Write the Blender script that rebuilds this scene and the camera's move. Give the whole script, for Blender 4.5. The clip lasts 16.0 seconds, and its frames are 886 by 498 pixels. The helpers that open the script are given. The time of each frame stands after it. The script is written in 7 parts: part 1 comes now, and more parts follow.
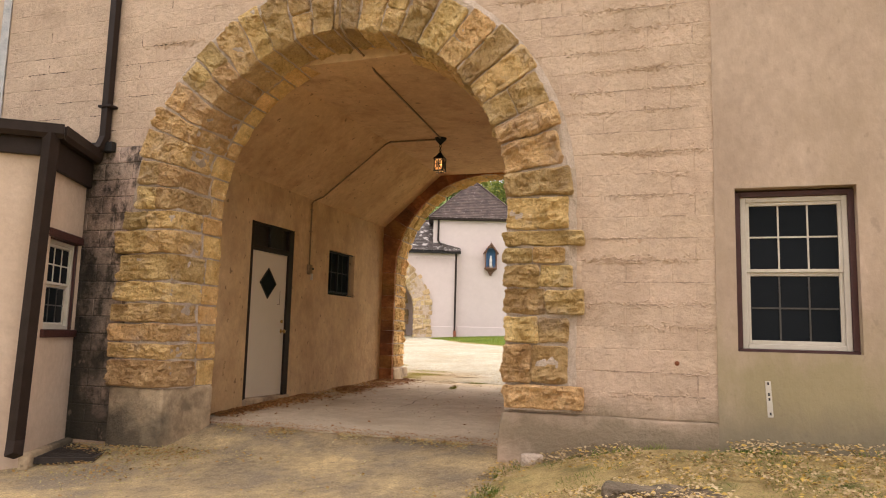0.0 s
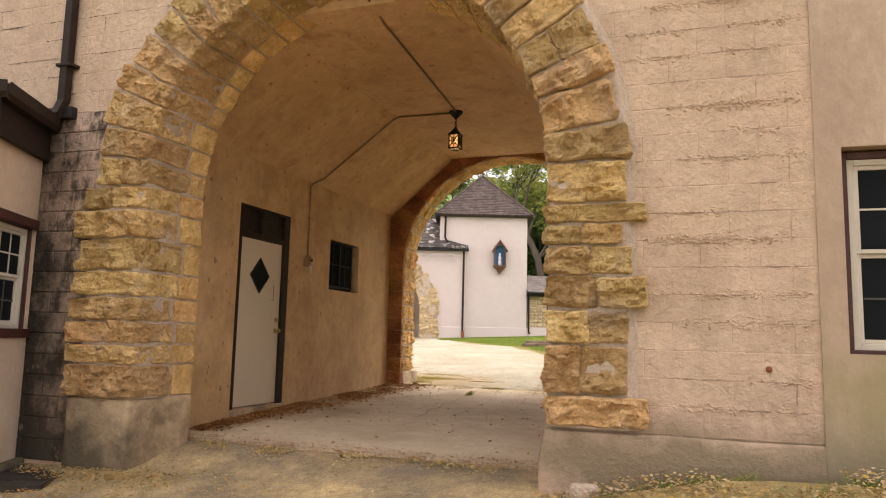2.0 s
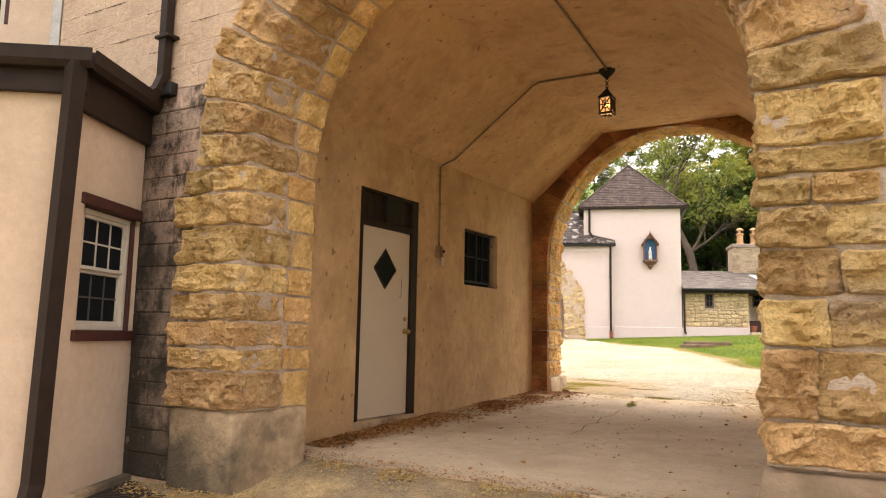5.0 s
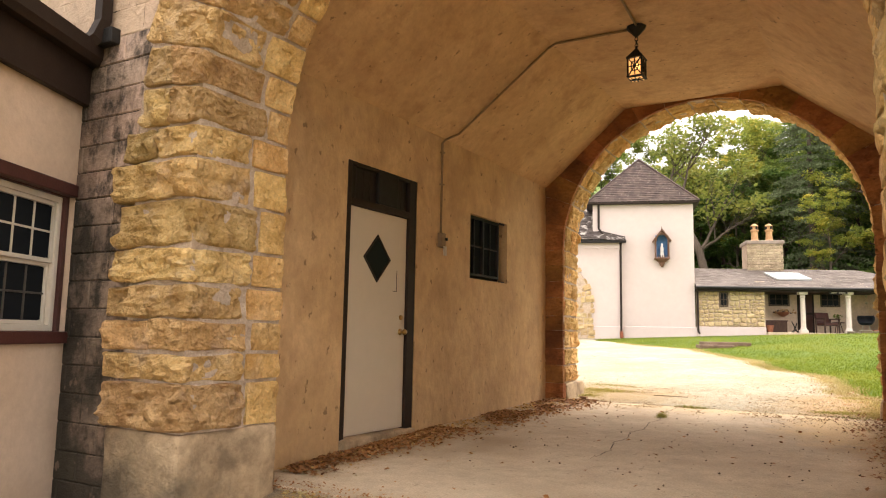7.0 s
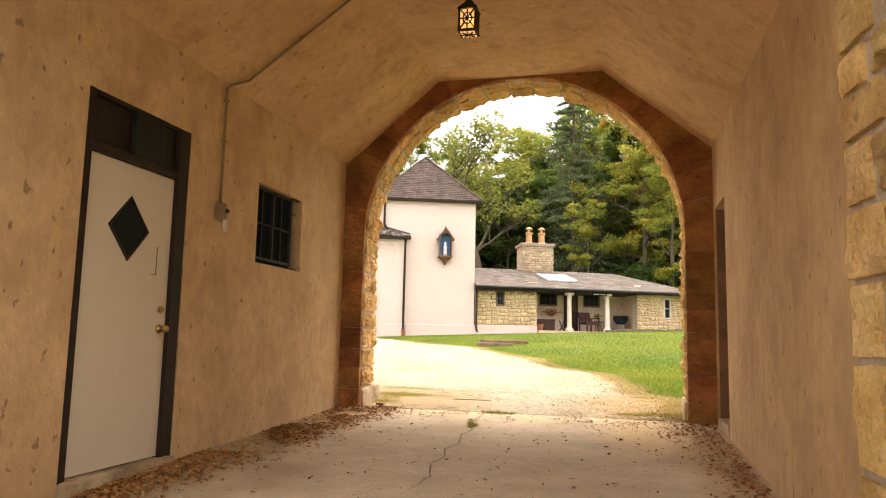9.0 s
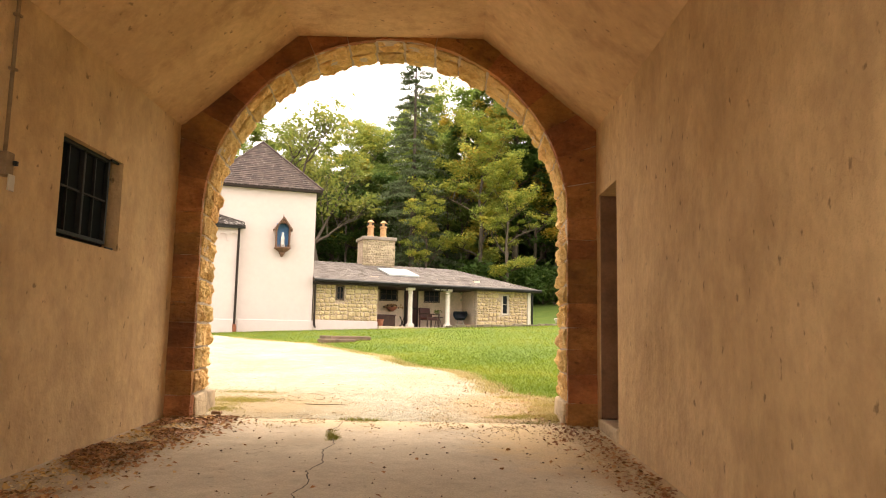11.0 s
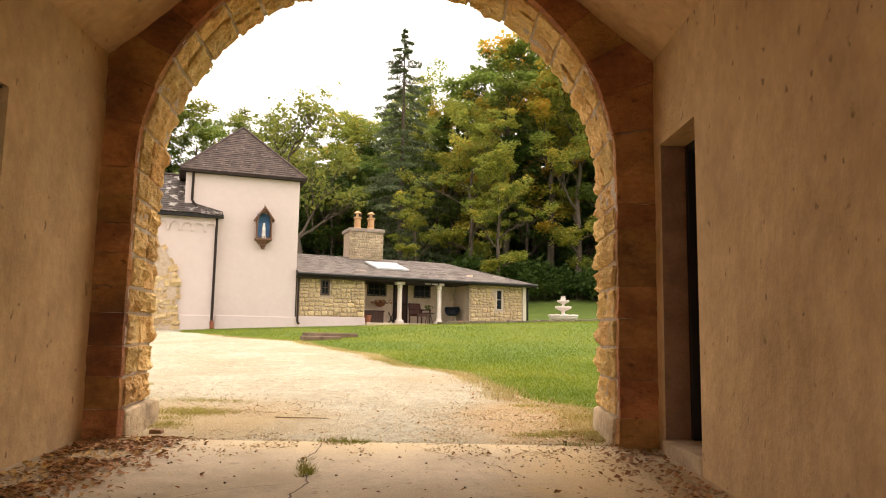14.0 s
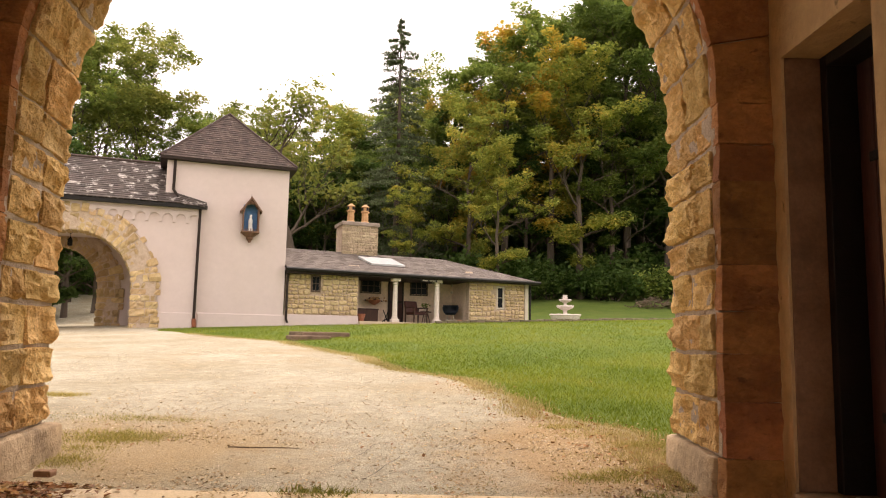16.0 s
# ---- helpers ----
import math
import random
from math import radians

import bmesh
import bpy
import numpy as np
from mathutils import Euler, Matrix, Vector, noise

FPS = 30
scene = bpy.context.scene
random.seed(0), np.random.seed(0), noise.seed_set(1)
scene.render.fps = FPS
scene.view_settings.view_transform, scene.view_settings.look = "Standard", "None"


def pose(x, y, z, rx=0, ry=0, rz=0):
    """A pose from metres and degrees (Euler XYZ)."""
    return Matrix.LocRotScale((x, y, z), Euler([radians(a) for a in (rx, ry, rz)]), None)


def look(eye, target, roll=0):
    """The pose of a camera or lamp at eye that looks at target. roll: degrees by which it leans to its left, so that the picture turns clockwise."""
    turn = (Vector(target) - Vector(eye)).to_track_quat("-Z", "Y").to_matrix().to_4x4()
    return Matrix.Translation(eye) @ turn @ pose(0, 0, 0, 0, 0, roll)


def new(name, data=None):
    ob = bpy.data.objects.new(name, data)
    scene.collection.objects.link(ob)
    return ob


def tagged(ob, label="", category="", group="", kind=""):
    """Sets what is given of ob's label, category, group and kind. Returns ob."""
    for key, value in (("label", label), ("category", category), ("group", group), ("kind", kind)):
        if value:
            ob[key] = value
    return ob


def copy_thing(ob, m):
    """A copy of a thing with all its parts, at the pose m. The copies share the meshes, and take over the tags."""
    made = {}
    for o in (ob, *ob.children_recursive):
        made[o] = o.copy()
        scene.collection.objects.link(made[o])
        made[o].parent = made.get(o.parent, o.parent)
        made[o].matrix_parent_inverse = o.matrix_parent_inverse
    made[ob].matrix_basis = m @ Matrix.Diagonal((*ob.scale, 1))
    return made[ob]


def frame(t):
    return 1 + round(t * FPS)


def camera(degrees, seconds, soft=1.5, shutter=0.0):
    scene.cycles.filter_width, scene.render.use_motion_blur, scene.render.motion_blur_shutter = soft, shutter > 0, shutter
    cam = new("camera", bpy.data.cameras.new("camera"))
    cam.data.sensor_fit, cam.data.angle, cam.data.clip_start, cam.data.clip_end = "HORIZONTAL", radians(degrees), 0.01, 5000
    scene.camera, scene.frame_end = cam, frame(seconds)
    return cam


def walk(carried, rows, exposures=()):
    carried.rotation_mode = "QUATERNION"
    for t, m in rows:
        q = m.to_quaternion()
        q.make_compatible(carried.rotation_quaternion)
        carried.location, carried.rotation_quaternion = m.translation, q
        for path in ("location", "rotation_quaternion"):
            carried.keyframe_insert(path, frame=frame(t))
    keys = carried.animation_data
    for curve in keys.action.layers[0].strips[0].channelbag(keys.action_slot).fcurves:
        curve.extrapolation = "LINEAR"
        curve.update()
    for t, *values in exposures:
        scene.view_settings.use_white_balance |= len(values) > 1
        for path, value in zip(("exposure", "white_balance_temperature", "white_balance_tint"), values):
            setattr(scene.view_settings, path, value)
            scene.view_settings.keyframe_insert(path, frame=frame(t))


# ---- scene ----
cam = camera(63.7, 16.0, 1.1)
PATH = [
    (0, (0.127, 0.201, 1.029), (-0.549, 2.068, 1.27), 1.5),
    (0.5, (-0.048, 0.5, 1.02), (-0.721, 2.368, 1.262), 1.5),
    (1, (-0.22, 0.845, 1.015), (-0.896, 2.711, 1.257), 1.5),
    (1.5, (-0.361, 1.119, 1.015), (-1.037, 2.985, 1.257), 1.4),
    (2, (-0.48, 1.396, 1.012), (-1.166, 3.259, 1.255), 1.4),
    (2.5, (-0.573, 1.615, 1.018), (-1.29, 3.466, 1.259), 1.4),
    (3, (-0.679, 1.843, 1.019), (-1.503, 3.649, 1.259), 1.3),
    (3.5, (-0.761, 2.031, 1.018), (-1.679, 3.792, 1.256), 1.3),
    (4, (-0.859, 2.239, 1.013), (-1.847, 3.963, 1.251), 1.2),
    (4.5, (-0.955, 2.421, 1.011), (-1.984, 4.119, 1.248), 1.2),
    (7, (-1.666, 3.643, 1.021), (-2.715, 5.329, 1.257), 1.1),
    (7.5, (-1.845, 3.909, 1.024), (-2.883, 5.602, 1.261), 1.0),
    (8, (-2.037, 4.19, 1.031), (-2.904, 5.977, 1.268), 1.3),
    (8.5, (-2.218, 4.468, 1.028), (-2.894, 6.335, 1.267), 1.3),
    (9, (-2.428, 4.784, 1.028), (-2.911, 6.71, 1.269), 1.3),
    (9.5, (-2.574, 5.053, 1.027), (-2.896, 7.012, 1.269), 1.3),
    (10, (-2.722, 5.337, 1.029), (-2.829, 7.319, 1.273), 1.3),
    (12.5, (-3.02, 6.426, 0.998), (-3.019, 8.412, 1.234), 1.1),
    (13, (-3.056, 6.759, 0.99), (-3.051, 8.745, 1.226), 1.1),
    (13.5, (-3.082, 7.098, 0.987), (-3.073, 9.084, 1.223), 1.1),
    (14, (-3.111, 7.502, 0.99), (-3.098, 9.488, 1.223), 1.0),
    (14.5, (-3.14, 7.896, 0.992), (-3.124, 9.882, 1.226), 1.1),
    (15, (-3.199, 8.332, 0.969), (-3.179, 10.318, 1.205), 1.3),
    (15.5, (-3.218, 8.748, 0.962), (-3.195, 10.734, 1.197), 1.2),
    (16, (-3.228, 9.258, 0.979), (-3.201, 11.244, 1.212), 1.2),
]
EXPOSURES = [(0, 1.42, 6600, 19), (2, 1.45, 6600, 18), (3, 1.53, 6650, 18), (4.5, 1.71, 6800, 18), (7, 1.93, 6900, 17), (8, 1.94, 7050, 16), (9, 1.99, 7150, 16), (10, 2.04, 7250, 16),
             (12.5, 1.85, 7350, 16), (14, 1.57, 7300, 18), (16, 1.30, 7300, 23)]
walk(cam, [(t, look(eye, target, roll)) for t, eye, target, roll in PATH], EXPOSURES)

# ---- world and light: a bright overcast sky ----
world = bpy.data.worlds.new("overcast")
scene.world = world
world.use_nodes = True
wn, wl = world.node_tree.nodes, world.node_tree.links
wn.clear()
sky = wn.new("ShaderNodeTexSky")
sky.sky_type, sky.sun_disc = "NISHITA", False
sky.sun_elevation, sky.sun_rotation = radians(48), radians(150)
veil = wn.new("ShaderNodeMix")
veil.data_type = "RGBA"
veil.inputs[0].default_value = 0.85
veil.inputs[7].default_value = (9.6, 9.4, 9.1, 1)
back = wn.new("ShaderNodeBackground")
back.inputs["Strength"].default_value = 0.1
wout = wn.new("ShaderNodeOutputWorld")
wl.new(sky.outputs[0], veil.inputs[6])
wl.new(veil.outputs[2], back.inputs["Color"])
wl.new(back.outputs[0], wout.inputs[0])
sun_data = bpy.data.lights.new("sun", "SUN")
sun_data.energy, sun_data.angle, sun_data.color = 1.2, radians(30), (1.0, 0.95, 0.88)
sun = new("sun", sun_data)
sun.matrix_world = look((3, 21, 30), (0, 8, 0))


# ---- materials ----
def surf(name, dark, light, scale=3.0, rough=0.85, bump=0.3, bscale=40.0, vary=0.0, island=0.0, metal=0.0, stain=None, stain_scale=0.8,
         stain_amount=0.5, stretch=(1, 1, 1), spec=0.35, dist=0.02, grain=0.5, edge_lo=0.52, edge_hi=0.68, nick=0.0, speckle=0.0, crag=0.0, crag_scale=7.0, spots=()):
    """A procedural surface: two scales of colour, stains with a shape of their own and fine relief."""
    m = bpy.data.materials.new(name)
    m.use_nodes = True
    n, l = m.node_tree.nodes, m.node_tree.links
    b = n["Principled BSDF"]
    b.inputs["Roughness"].default_value, b.inputs["Metallic"].default_value = rough, metal
    b.inputs["Specular IOR Level"].default_value = spec
    co = n.new("ShaderNodeNewGeometry")
    mp = n.new("ShaderNodeMapping")
    mp.inputs["Scale"].default_value = stretch
    l.new(co.outputs["Position"], mp.inputs[0])

    def noise_node(sc, detail, rgh=0.6):
        t = n.new("ShaderNodeTexNoise")
        t.inputs["Scale"].default_value, t.inputs["Detail"].default_value, t.inputs["Roughness"].default_value = sc, detail, rgh
        l.new(mp.outputs[0], t.inputs["Vector"])
        return t

    def mix(kind, fac, a, c):
        x = n.new("ShaderNodeMix")
        x.data_type, x.blend_type = "RGBA", kind
        for sock, v in ((x.inputs[0], fac), (x.inputs[6], a), (x.inputs[7], c)):
            if isinstance(v, (int, float)):
                sock.default_value = v
            elif isinstance(v, tuple):
                sock.default_value = (*v, 1)
            else:
                l.new(v, sock)
        return x.outputs[2]

    def ramp(src, lo, hi):
        r = n.new("ShaderNodeMapRange")
        r.inputs[1].default_value, r.inputs[2].default_value = lo, hi
        l.new(src, r.inputs[0])
        return r.outputs[0]

    big, fine = noise_node(scale, 4), noise_node(scale * 9, 5, 0.7)
    col = mix("MIX", ramp(big.outputs[0], 0.3, 0.7), dark, light)
    col = mix("MULTIPLY", grain, col, mix("MIX", ramp(fine.outputs[0], 0.3, 0.7), (0.6, 0.6, 0.6), (1.25, 1.25, 1.25)))
    if stain:
        st = noise_node(stain_scale, 6, 0.65)
        edge = n.new("ShaderNodeMath")
        edge.operation = "MULTIPLY"
        l.new(ramp(st.outputs[0], edge_lo, edge_hi), edge.inputs[0])
        edge.inputs[1].default_value = stain_amount
        col = mix("MIX", edge.outputs[0], col, stain)
    for spot, (rx, ry, rz), spot_colour, amount in spots:
        off = n.new("ShaderNodeVectorMath")
        off.operation = "SUBTRACT"
        off.inputs[1].default_value = spot
        l.new(co.outputs["Position"], off.inputs[0])
        sq = n.new("ShaderNodeVectorMath")
        sq.operation = "MULTIPLY"
        sq.inputs[1].default_value = (1 / rx, 1 / ry, 1 / rz)
        l.new(off.outputs[0], sq.inputs[0])
        ln = n.new("ShaderNodeVectorMath")
        ln.operation = "LENGTH"
        l.new(sq.outputs[0], ln.inputs[0])
        ragged = n.new("ShaderNodeMath")
        ragged.operation = "MULTIPLY_ADD"
        ragged.inputs[1].default_value = 1.6
        l.new(noise_node(2.6, 6, 0.65).outputs[0], ragged.inputs[0])
        l.new(ln.outputs["Value"], ragged.inputs[2])
        strength = n.new("ShaderNodeMapRange")
        strength.inputs[1].default_value, strength.inputs[2].default_value = 1.95, 1.25
        strength.inputs[3].default_value, strength.inputs[4].default_value = 0.0, amount
        l.new(ragged.outputs[0], strength.inputs[0])
        col = mix("MIX", strength.outputs[0], col, spot_colour)
    if speckle:
        sp = noise_node(70.0, 3, 0.8)
        col = mix("MULTIPLY", speckle, col, mix("MIX", ramp(sp.outputs[0], 0.35, 0.65), (0.45, 0.42, 0.38), (1.25, 1.25, 1.25)))
    if nick:
        nk = noise_node(13.0, 3, 0.5)
        few = n.new("ShaderNodeMath")
        few.operation = "MULTIPLY"
        l.new(ramp(nk.outputs[0], 0.665, 0.72), few.inputs[0])
        few.inputs[1].default_value = nick
        col = mix("MIX", few.outputs[0], col, tuple(0.45 * c for c in dark))
    if vary or island:
        src = n.new("ShaderNodeObjectInfo").outputs["Random"] if vary else n.new("ShaderNodeNewGeometry").outputs["Random Per Island"]
        hv = n.new("ShaderNodeHueSaturation")
        amount = vary or island
        mr = n.new("ShaderNodeMapRange")
        mr.inputs[3].default_value, mr.inputs[4].default_value = 1 - amount, 1 + amount
        l.new(src, mr.inputs[0])
        l.new(mr.outputs[0], hv.inputs["Value"])
        hue = n.new("ShaderNodeMapRange")
        hue.inputs[3].default_value, hue.inputs[4].default_value = 0.5 + amount * 0.035, 0.5 - amount * 0.04
        wob = n.new("ShaderNodeMath")
        wob.operation = "FRACT"
        ml = n.new("ShaderNodeMath")
        ml.operation = "MULTIPLY"
        ml.inputs[1].default_value = 7.3
        l.new(src, ml.inputs[0])
        l.new(ml.outputs[0], wob.inputs[0])
        l.new(wob.outputs[0], hue.inputs[0])
        l.new(hue.outputs[0], hv.inputs["Hue"])
        l.new(col, hv.inputs["Color"])
        col = hv.outputs[0]
    l.new(col, b.inputs["Base Color"])
    if bump:
        bn = noise_node(bscale, 6, 0.65)
        bp = n.new("ShaderNodeBump")
        bp.inputs["Strength"].default_value, bp.inputs["Distance"].default_value = bump, dist
        l.new(bn.outputs[0], bp.inputs["Height"])
        if crag:
            cell = n.new("ShaderNodeTexVoronoi")
            cell.feature = "F1"
            cell.inputs["Scale"].default_value = crag_scale
            wobble = noise_node(crag_scale * 0.8, 4)
            bend = n.new("ShaderNodeVectorMath")
            bend.operation = "MULTIPLY_ADD"
            bend.inputs[1].default_value = (0.35, 0.35, 0.35)
            l.new(wobble.outputs["Color"], bend.inputs[0])
            l.new(mp.outputs[0], bend.inputs[2])
            l.new(bend.outputs[0], cell.inputs["Vector"])
            rough_cut = n.new("ShaderNodeBump")
            rough_cut.inputs["Strength"].default_value, rough_cut.inputs["Distance"].default_value = 1.0, crag
            l.new(cell.outputs["Distance"], rough_cut.inputs["Height"])
            l.new(rough_cut.outputs[0], bp.inputs["Normal"])
        l.new(bp.outputs[0], b.inputs["Normal"])
    return m


def glow(name, color, power):
    m = bpy.data.materials.new(name)
    m.use_nodes = True
    b = m.node_tree.nodes["Principled BSDF"]
    b.inputs["Base Color"].default_value = (*color, 1)
    b.inputs["Emission Color"].default_value, b.inputs["Emission Strength"].default_value = (*color, 1), power
    return m


def glossy_pane(name, color=(0.012, 0.014, 0.016), rough=0.12):
    m = bpy.data.materials.new(name)
    m.use_nodes = True
    b = m.node_tree.nodes["Principled BSDF"]
    b.inputs["Base Color"].default_value, b.inputs["Roughness"].default_value = (*color, 1), rough
    b.inputs["Specular IOR Level"].default_value = 0.025
    return m


PAINT = surf("pink_block_paint", (0.49, 0.352, 0.243), (0.60, 0.443, 0.318), 1.6, 0.8, 0.8, 22, vary=0.045, stain=(0.40, 0.283, 0.19), stain_scale=1.7, stain_amount=0.6, dist=0.025, nick=0.3, grain=0.35,
             spots=(((-0.6, 6.7, 0.12), (1.9, 2, 0.34), (0.20, 0.15, 0.09), 0.9),))
STUCCO = surf("pink_stucco", (0.38, 0.275, 0.195), (0.49, 0.365, 0.265), 1.2, 0.85, 0.45, 9, stain=(0.36, 0.265, 0.175), stain_scale=1.0, stain_amount=0.6, dist=0.03, stretch=(1, 1, 0.6), nick=0.25, grain=0.35,
              spots=(((1.0, 6.85, 0.55), (1.0, 2, 0.8), (0.29, 0.235, 0.12), 0.85), ((1.4, 6.85, 0.08), (3.0, 2, 0.45), (0.22, 0.175, 0.11), 0.85)))
STUCCO_IN = surf("tan_passage_stucco", (0.46, 0.294, 0.14), (0.63, 0.423, 0.222), 1.0, 0.85, 0.6, 9, stain=(0.27, 0.155, 0.075), stain_scale=2.1, stain_amount=0.5, dist=0.04, stretch=(1, 1, 0.75), grain=0.4, nick=0.85, edge_lo=0.47, edge_hi=0.74)
CEIL = surf("ochre_ceiling_plaster", (0.50, 0.315, 0.165), (0.64, 0.425, 0.235), 1.1, 0.85, 0.7, 8, stain=(0.31, 0.17, 0.082), stain_scale=3.2, stain_amount=0.5, dist=0.03, grain=0.35, nick=0.8)
CREAM = surf("cream_stucco", (0.50, 0.37, 0.26), (0.57, 0.435, 0.32), 1.3, 0.8, 0.5, 6, stain=(0.42, 0.31, 0.215), stain_scale=1.5, stain_amount=0.3, dist=0.03, grain=0.25)
STONE = surf("yellow_limestone", (0.43, 0.25, 0.085), (0.76, 0.52, 0.24), 4.0, 0.92, 1.0, 30, vary=0.24, stain=(0.45, 0.325, 0.215), stain_scale=2.3, stain_amount=0.66, dist=0.05, grain=0.5, nick=0.4, crag=0.035, crag_scale=8)
FARSTONE = surf("orange_limestone", (0.58, 0.33, 0.105), (0.90, 0.62, 0.27), 5.0, 0.92, 1.0, 30, vary=0.18, stain=(0.55, 0.40, 0.25), stain_scale=2.6, stain_amount=0.4, dist=0.04, grain=0.5, nick=0.5, crag=0.025, crag_scale=8)
# brown partly holds the shade on the far arch's passage-facing stones
STONE_IN = surf("shade_brown_dressed_stone", (0.25, 0.098, 0.034), (0.50, 0.225, 0.076), 2.4, 0.9, 1.0, 16, vary=0.3, stain=(0.13, 0.05, 0.02), stain_scale=2.2, stain_amount=0.75, dist=0.045, crag=0.018, crag_scale=6, edge_lo=0.46, edge_hi=0.66, nick=0.7, stretch=(0.85, 0.85, 1.25))
MORTAR = surf("grey_mortar", (0.45, 0.345, 0.255), (0.60, 0.475, 0.365), 6, 0.95, 0.9, 40, dist=0.03, stain=(0.36, 0.26, 0.17), stain_scale=4, stain_amount=0.6)
PLINTH = surf("stained_cement_render", (0.40, 0.285, 0.165), (0.55, 0.415, 0.265), 1.8, 0.9, 0.9, 18, stain=(0.16, 0.11, 0.066), stain_scale=2.8, stain_amount=0.8, dist=0.03, edge_lo=0.45, edge_hi=0.66, nick=0.6,
              spots=(((-6.1, 6.6, -0.3), (1.2, 0.6, 0.65), (0.065, 0.053, 0.035), 0.88),))
COURT = surf("pale_pink_render", (0.575, 0.48, 0.445), (0.615, 0.52, 0.485), 0.5, 0.85, 0.2, 5, stain=(0.52, 0.43, 0.39), stain_scale=0.4, stain_amount=0.25, grain=0.1)
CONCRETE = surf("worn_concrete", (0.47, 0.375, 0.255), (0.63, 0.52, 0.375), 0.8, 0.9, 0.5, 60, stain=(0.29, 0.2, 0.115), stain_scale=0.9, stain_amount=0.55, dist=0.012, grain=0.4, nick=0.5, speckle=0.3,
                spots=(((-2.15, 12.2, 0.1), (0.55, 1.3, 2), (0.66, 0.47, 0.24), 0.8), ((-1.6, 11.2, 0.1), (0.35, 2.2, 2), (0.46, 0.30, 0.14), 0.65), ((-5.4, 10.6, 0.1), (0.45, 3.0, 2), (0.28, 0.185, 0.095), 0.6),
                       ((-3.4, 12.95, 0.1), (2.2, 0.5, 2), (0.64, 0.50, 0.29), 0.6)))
GRAVEL = surf("pale_gravel", (0.36, 0.315, 0.21), (0.475, 0.435, 0.33), 0.7, 0.95, 1.0, 60, stain=(0.36, 0.275, 0.155), stain_scale=0.55, stain_amount=0.7, dist=0.02, grain=0.6, nick=0.3, speckle=0.65,
              spots=(((-2.1, 14.1, 0.2), (1.0, 1.8, 2), (0.40, 0.255, 0.11), 0.8), ((-5.3, 14.1, 0.2), (1.4, 1.3, 2), (0.40, 0.28, 0.135), 0.75)))
DIRT = surf("forecourt_dirt", (0.28, 0.215, 0.135), (0.68, 0.50, 0.25), 1.3, 0.95, 1.0, 60, stain=(0.25, 0.205, 0.15), stain_scale=0.9, stain_amount=0.75, dist=0.02, grain=0.75, nick=0.5, speckle=0.75, edge_lo=0.48, edge_hi=0.6)
EARTH = surf("dry_leafy_earth", (0.26, 0.185, 0.07), (0.52, 0.385, 0.16), 4, 0.95, 0.9, 40, stain=(0.10, 0.125, 0.035), stain_scale=2.5, stain_amount=0.7, speckle=0.6)
LAWN = surf("lawn_soil", (0.068, 0.115, 0.013), (0.105, 0.15, 0.019), 1.2, 0.95, 0.5, 40, stain=(0.115, 0.13, 0.026), stain_scale=0.6, stain_amount=0.4, grain=0.3)
BROWN = surf("dark_brown_paint", (0.02, 0.0125, 0.009), (0.03, 0.019, 0.014), 6, 0.55, 0.1, 60, grain=0.25, spec=0.18)
DOORDARK = surf("blackened_brown_door_paint", (0.008, 0.005, 0.004), (0.014, 0.009, 0.008), 6, 0.6, 0.2, 40)
MAROON = surf("maroon_paint", (0.05, 0.017, 0.014), (0.075, 0.026, 0.02), 6, 0.5, 0.15, 60)
WHITE = surf("white_vinyl", (0.50, 0.44, 0.35), (0.58, 0.52, 0.43), 4, 0.45, 0.05, 50, grain=0.1)
DOORWHITE = surf("off_white_door_paint", (0.56, 0.475, 0.355), (0.60, 0.51, 0.385), 1.0, 0.5, 0.05, 40, grain=0.05)
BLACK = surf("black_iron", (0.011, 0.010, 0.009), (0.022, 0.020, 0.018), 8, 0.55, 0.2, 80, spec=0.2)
BRASS = surf("aged_brass", (0.35, 0.22, 0.07), (0.5, 0.33, 0.12), 20, 0.35, 0.1, 90, metal=1.0)
CONDUIT = surf("brown_painted_conduit", (0.18, 0.115, 0.062), (0.27, 0.18, 0.10), 12, 0.6, 0.2, 60)
GLASS = glossy_pane("dark_glass")
# lower muntins: a screen's dimming put into the colour, no screen is built
SCREENED = surf("screen_dimmed_muntin", (0.05, 0.045, 0.038), (0.075, 0.066, 0.055), 6, 0.6, 0.05, 50)
WEATHERED = surf("weathered_brown_window_wood", (0.085, 0.055, 0.036), (0.13, 0.088, 0.06), 8, 0.7, 0.2, 40)
SHINGLE = surf("brown_shingle", (0.05, 0.034, 0.028), (0.09, 0.061, 0.05), 3, 0.9, 0.6, 20, island=0.22, stain=(0.34, 0.30, 0.26), stain_scale=8.0, stain_amount=0.45, edge_lo=0.6, edge_hi=0.68)
LICHEN_SHINGLE = surf("lichen_spotted_shingle", (0.055, 0.042, 0.037), (0.095, 0.075, 0.065), 3, 0.9, 0.6, 20, island=0.25, stain=(0.46, 0.42, 0.38), stain_scale=3.2, stain_amount=0.85, edge_lo=0.55, edge_hi=0.62)
GREYSHINGLE = surf("grey_shingle", (0.14, 0.115, 0.1), (0.21, 0.18, 0.155), 2, 0.9, 0.6, 30, island=0.14)
YELSTONE = surf("pale_yellow_fieldstone", (0.50, 0.375, 0.20), (0.63, 0.495, 0.295), 3, 0.9, 0.8, 14, vary=0.13, dist=0.03)


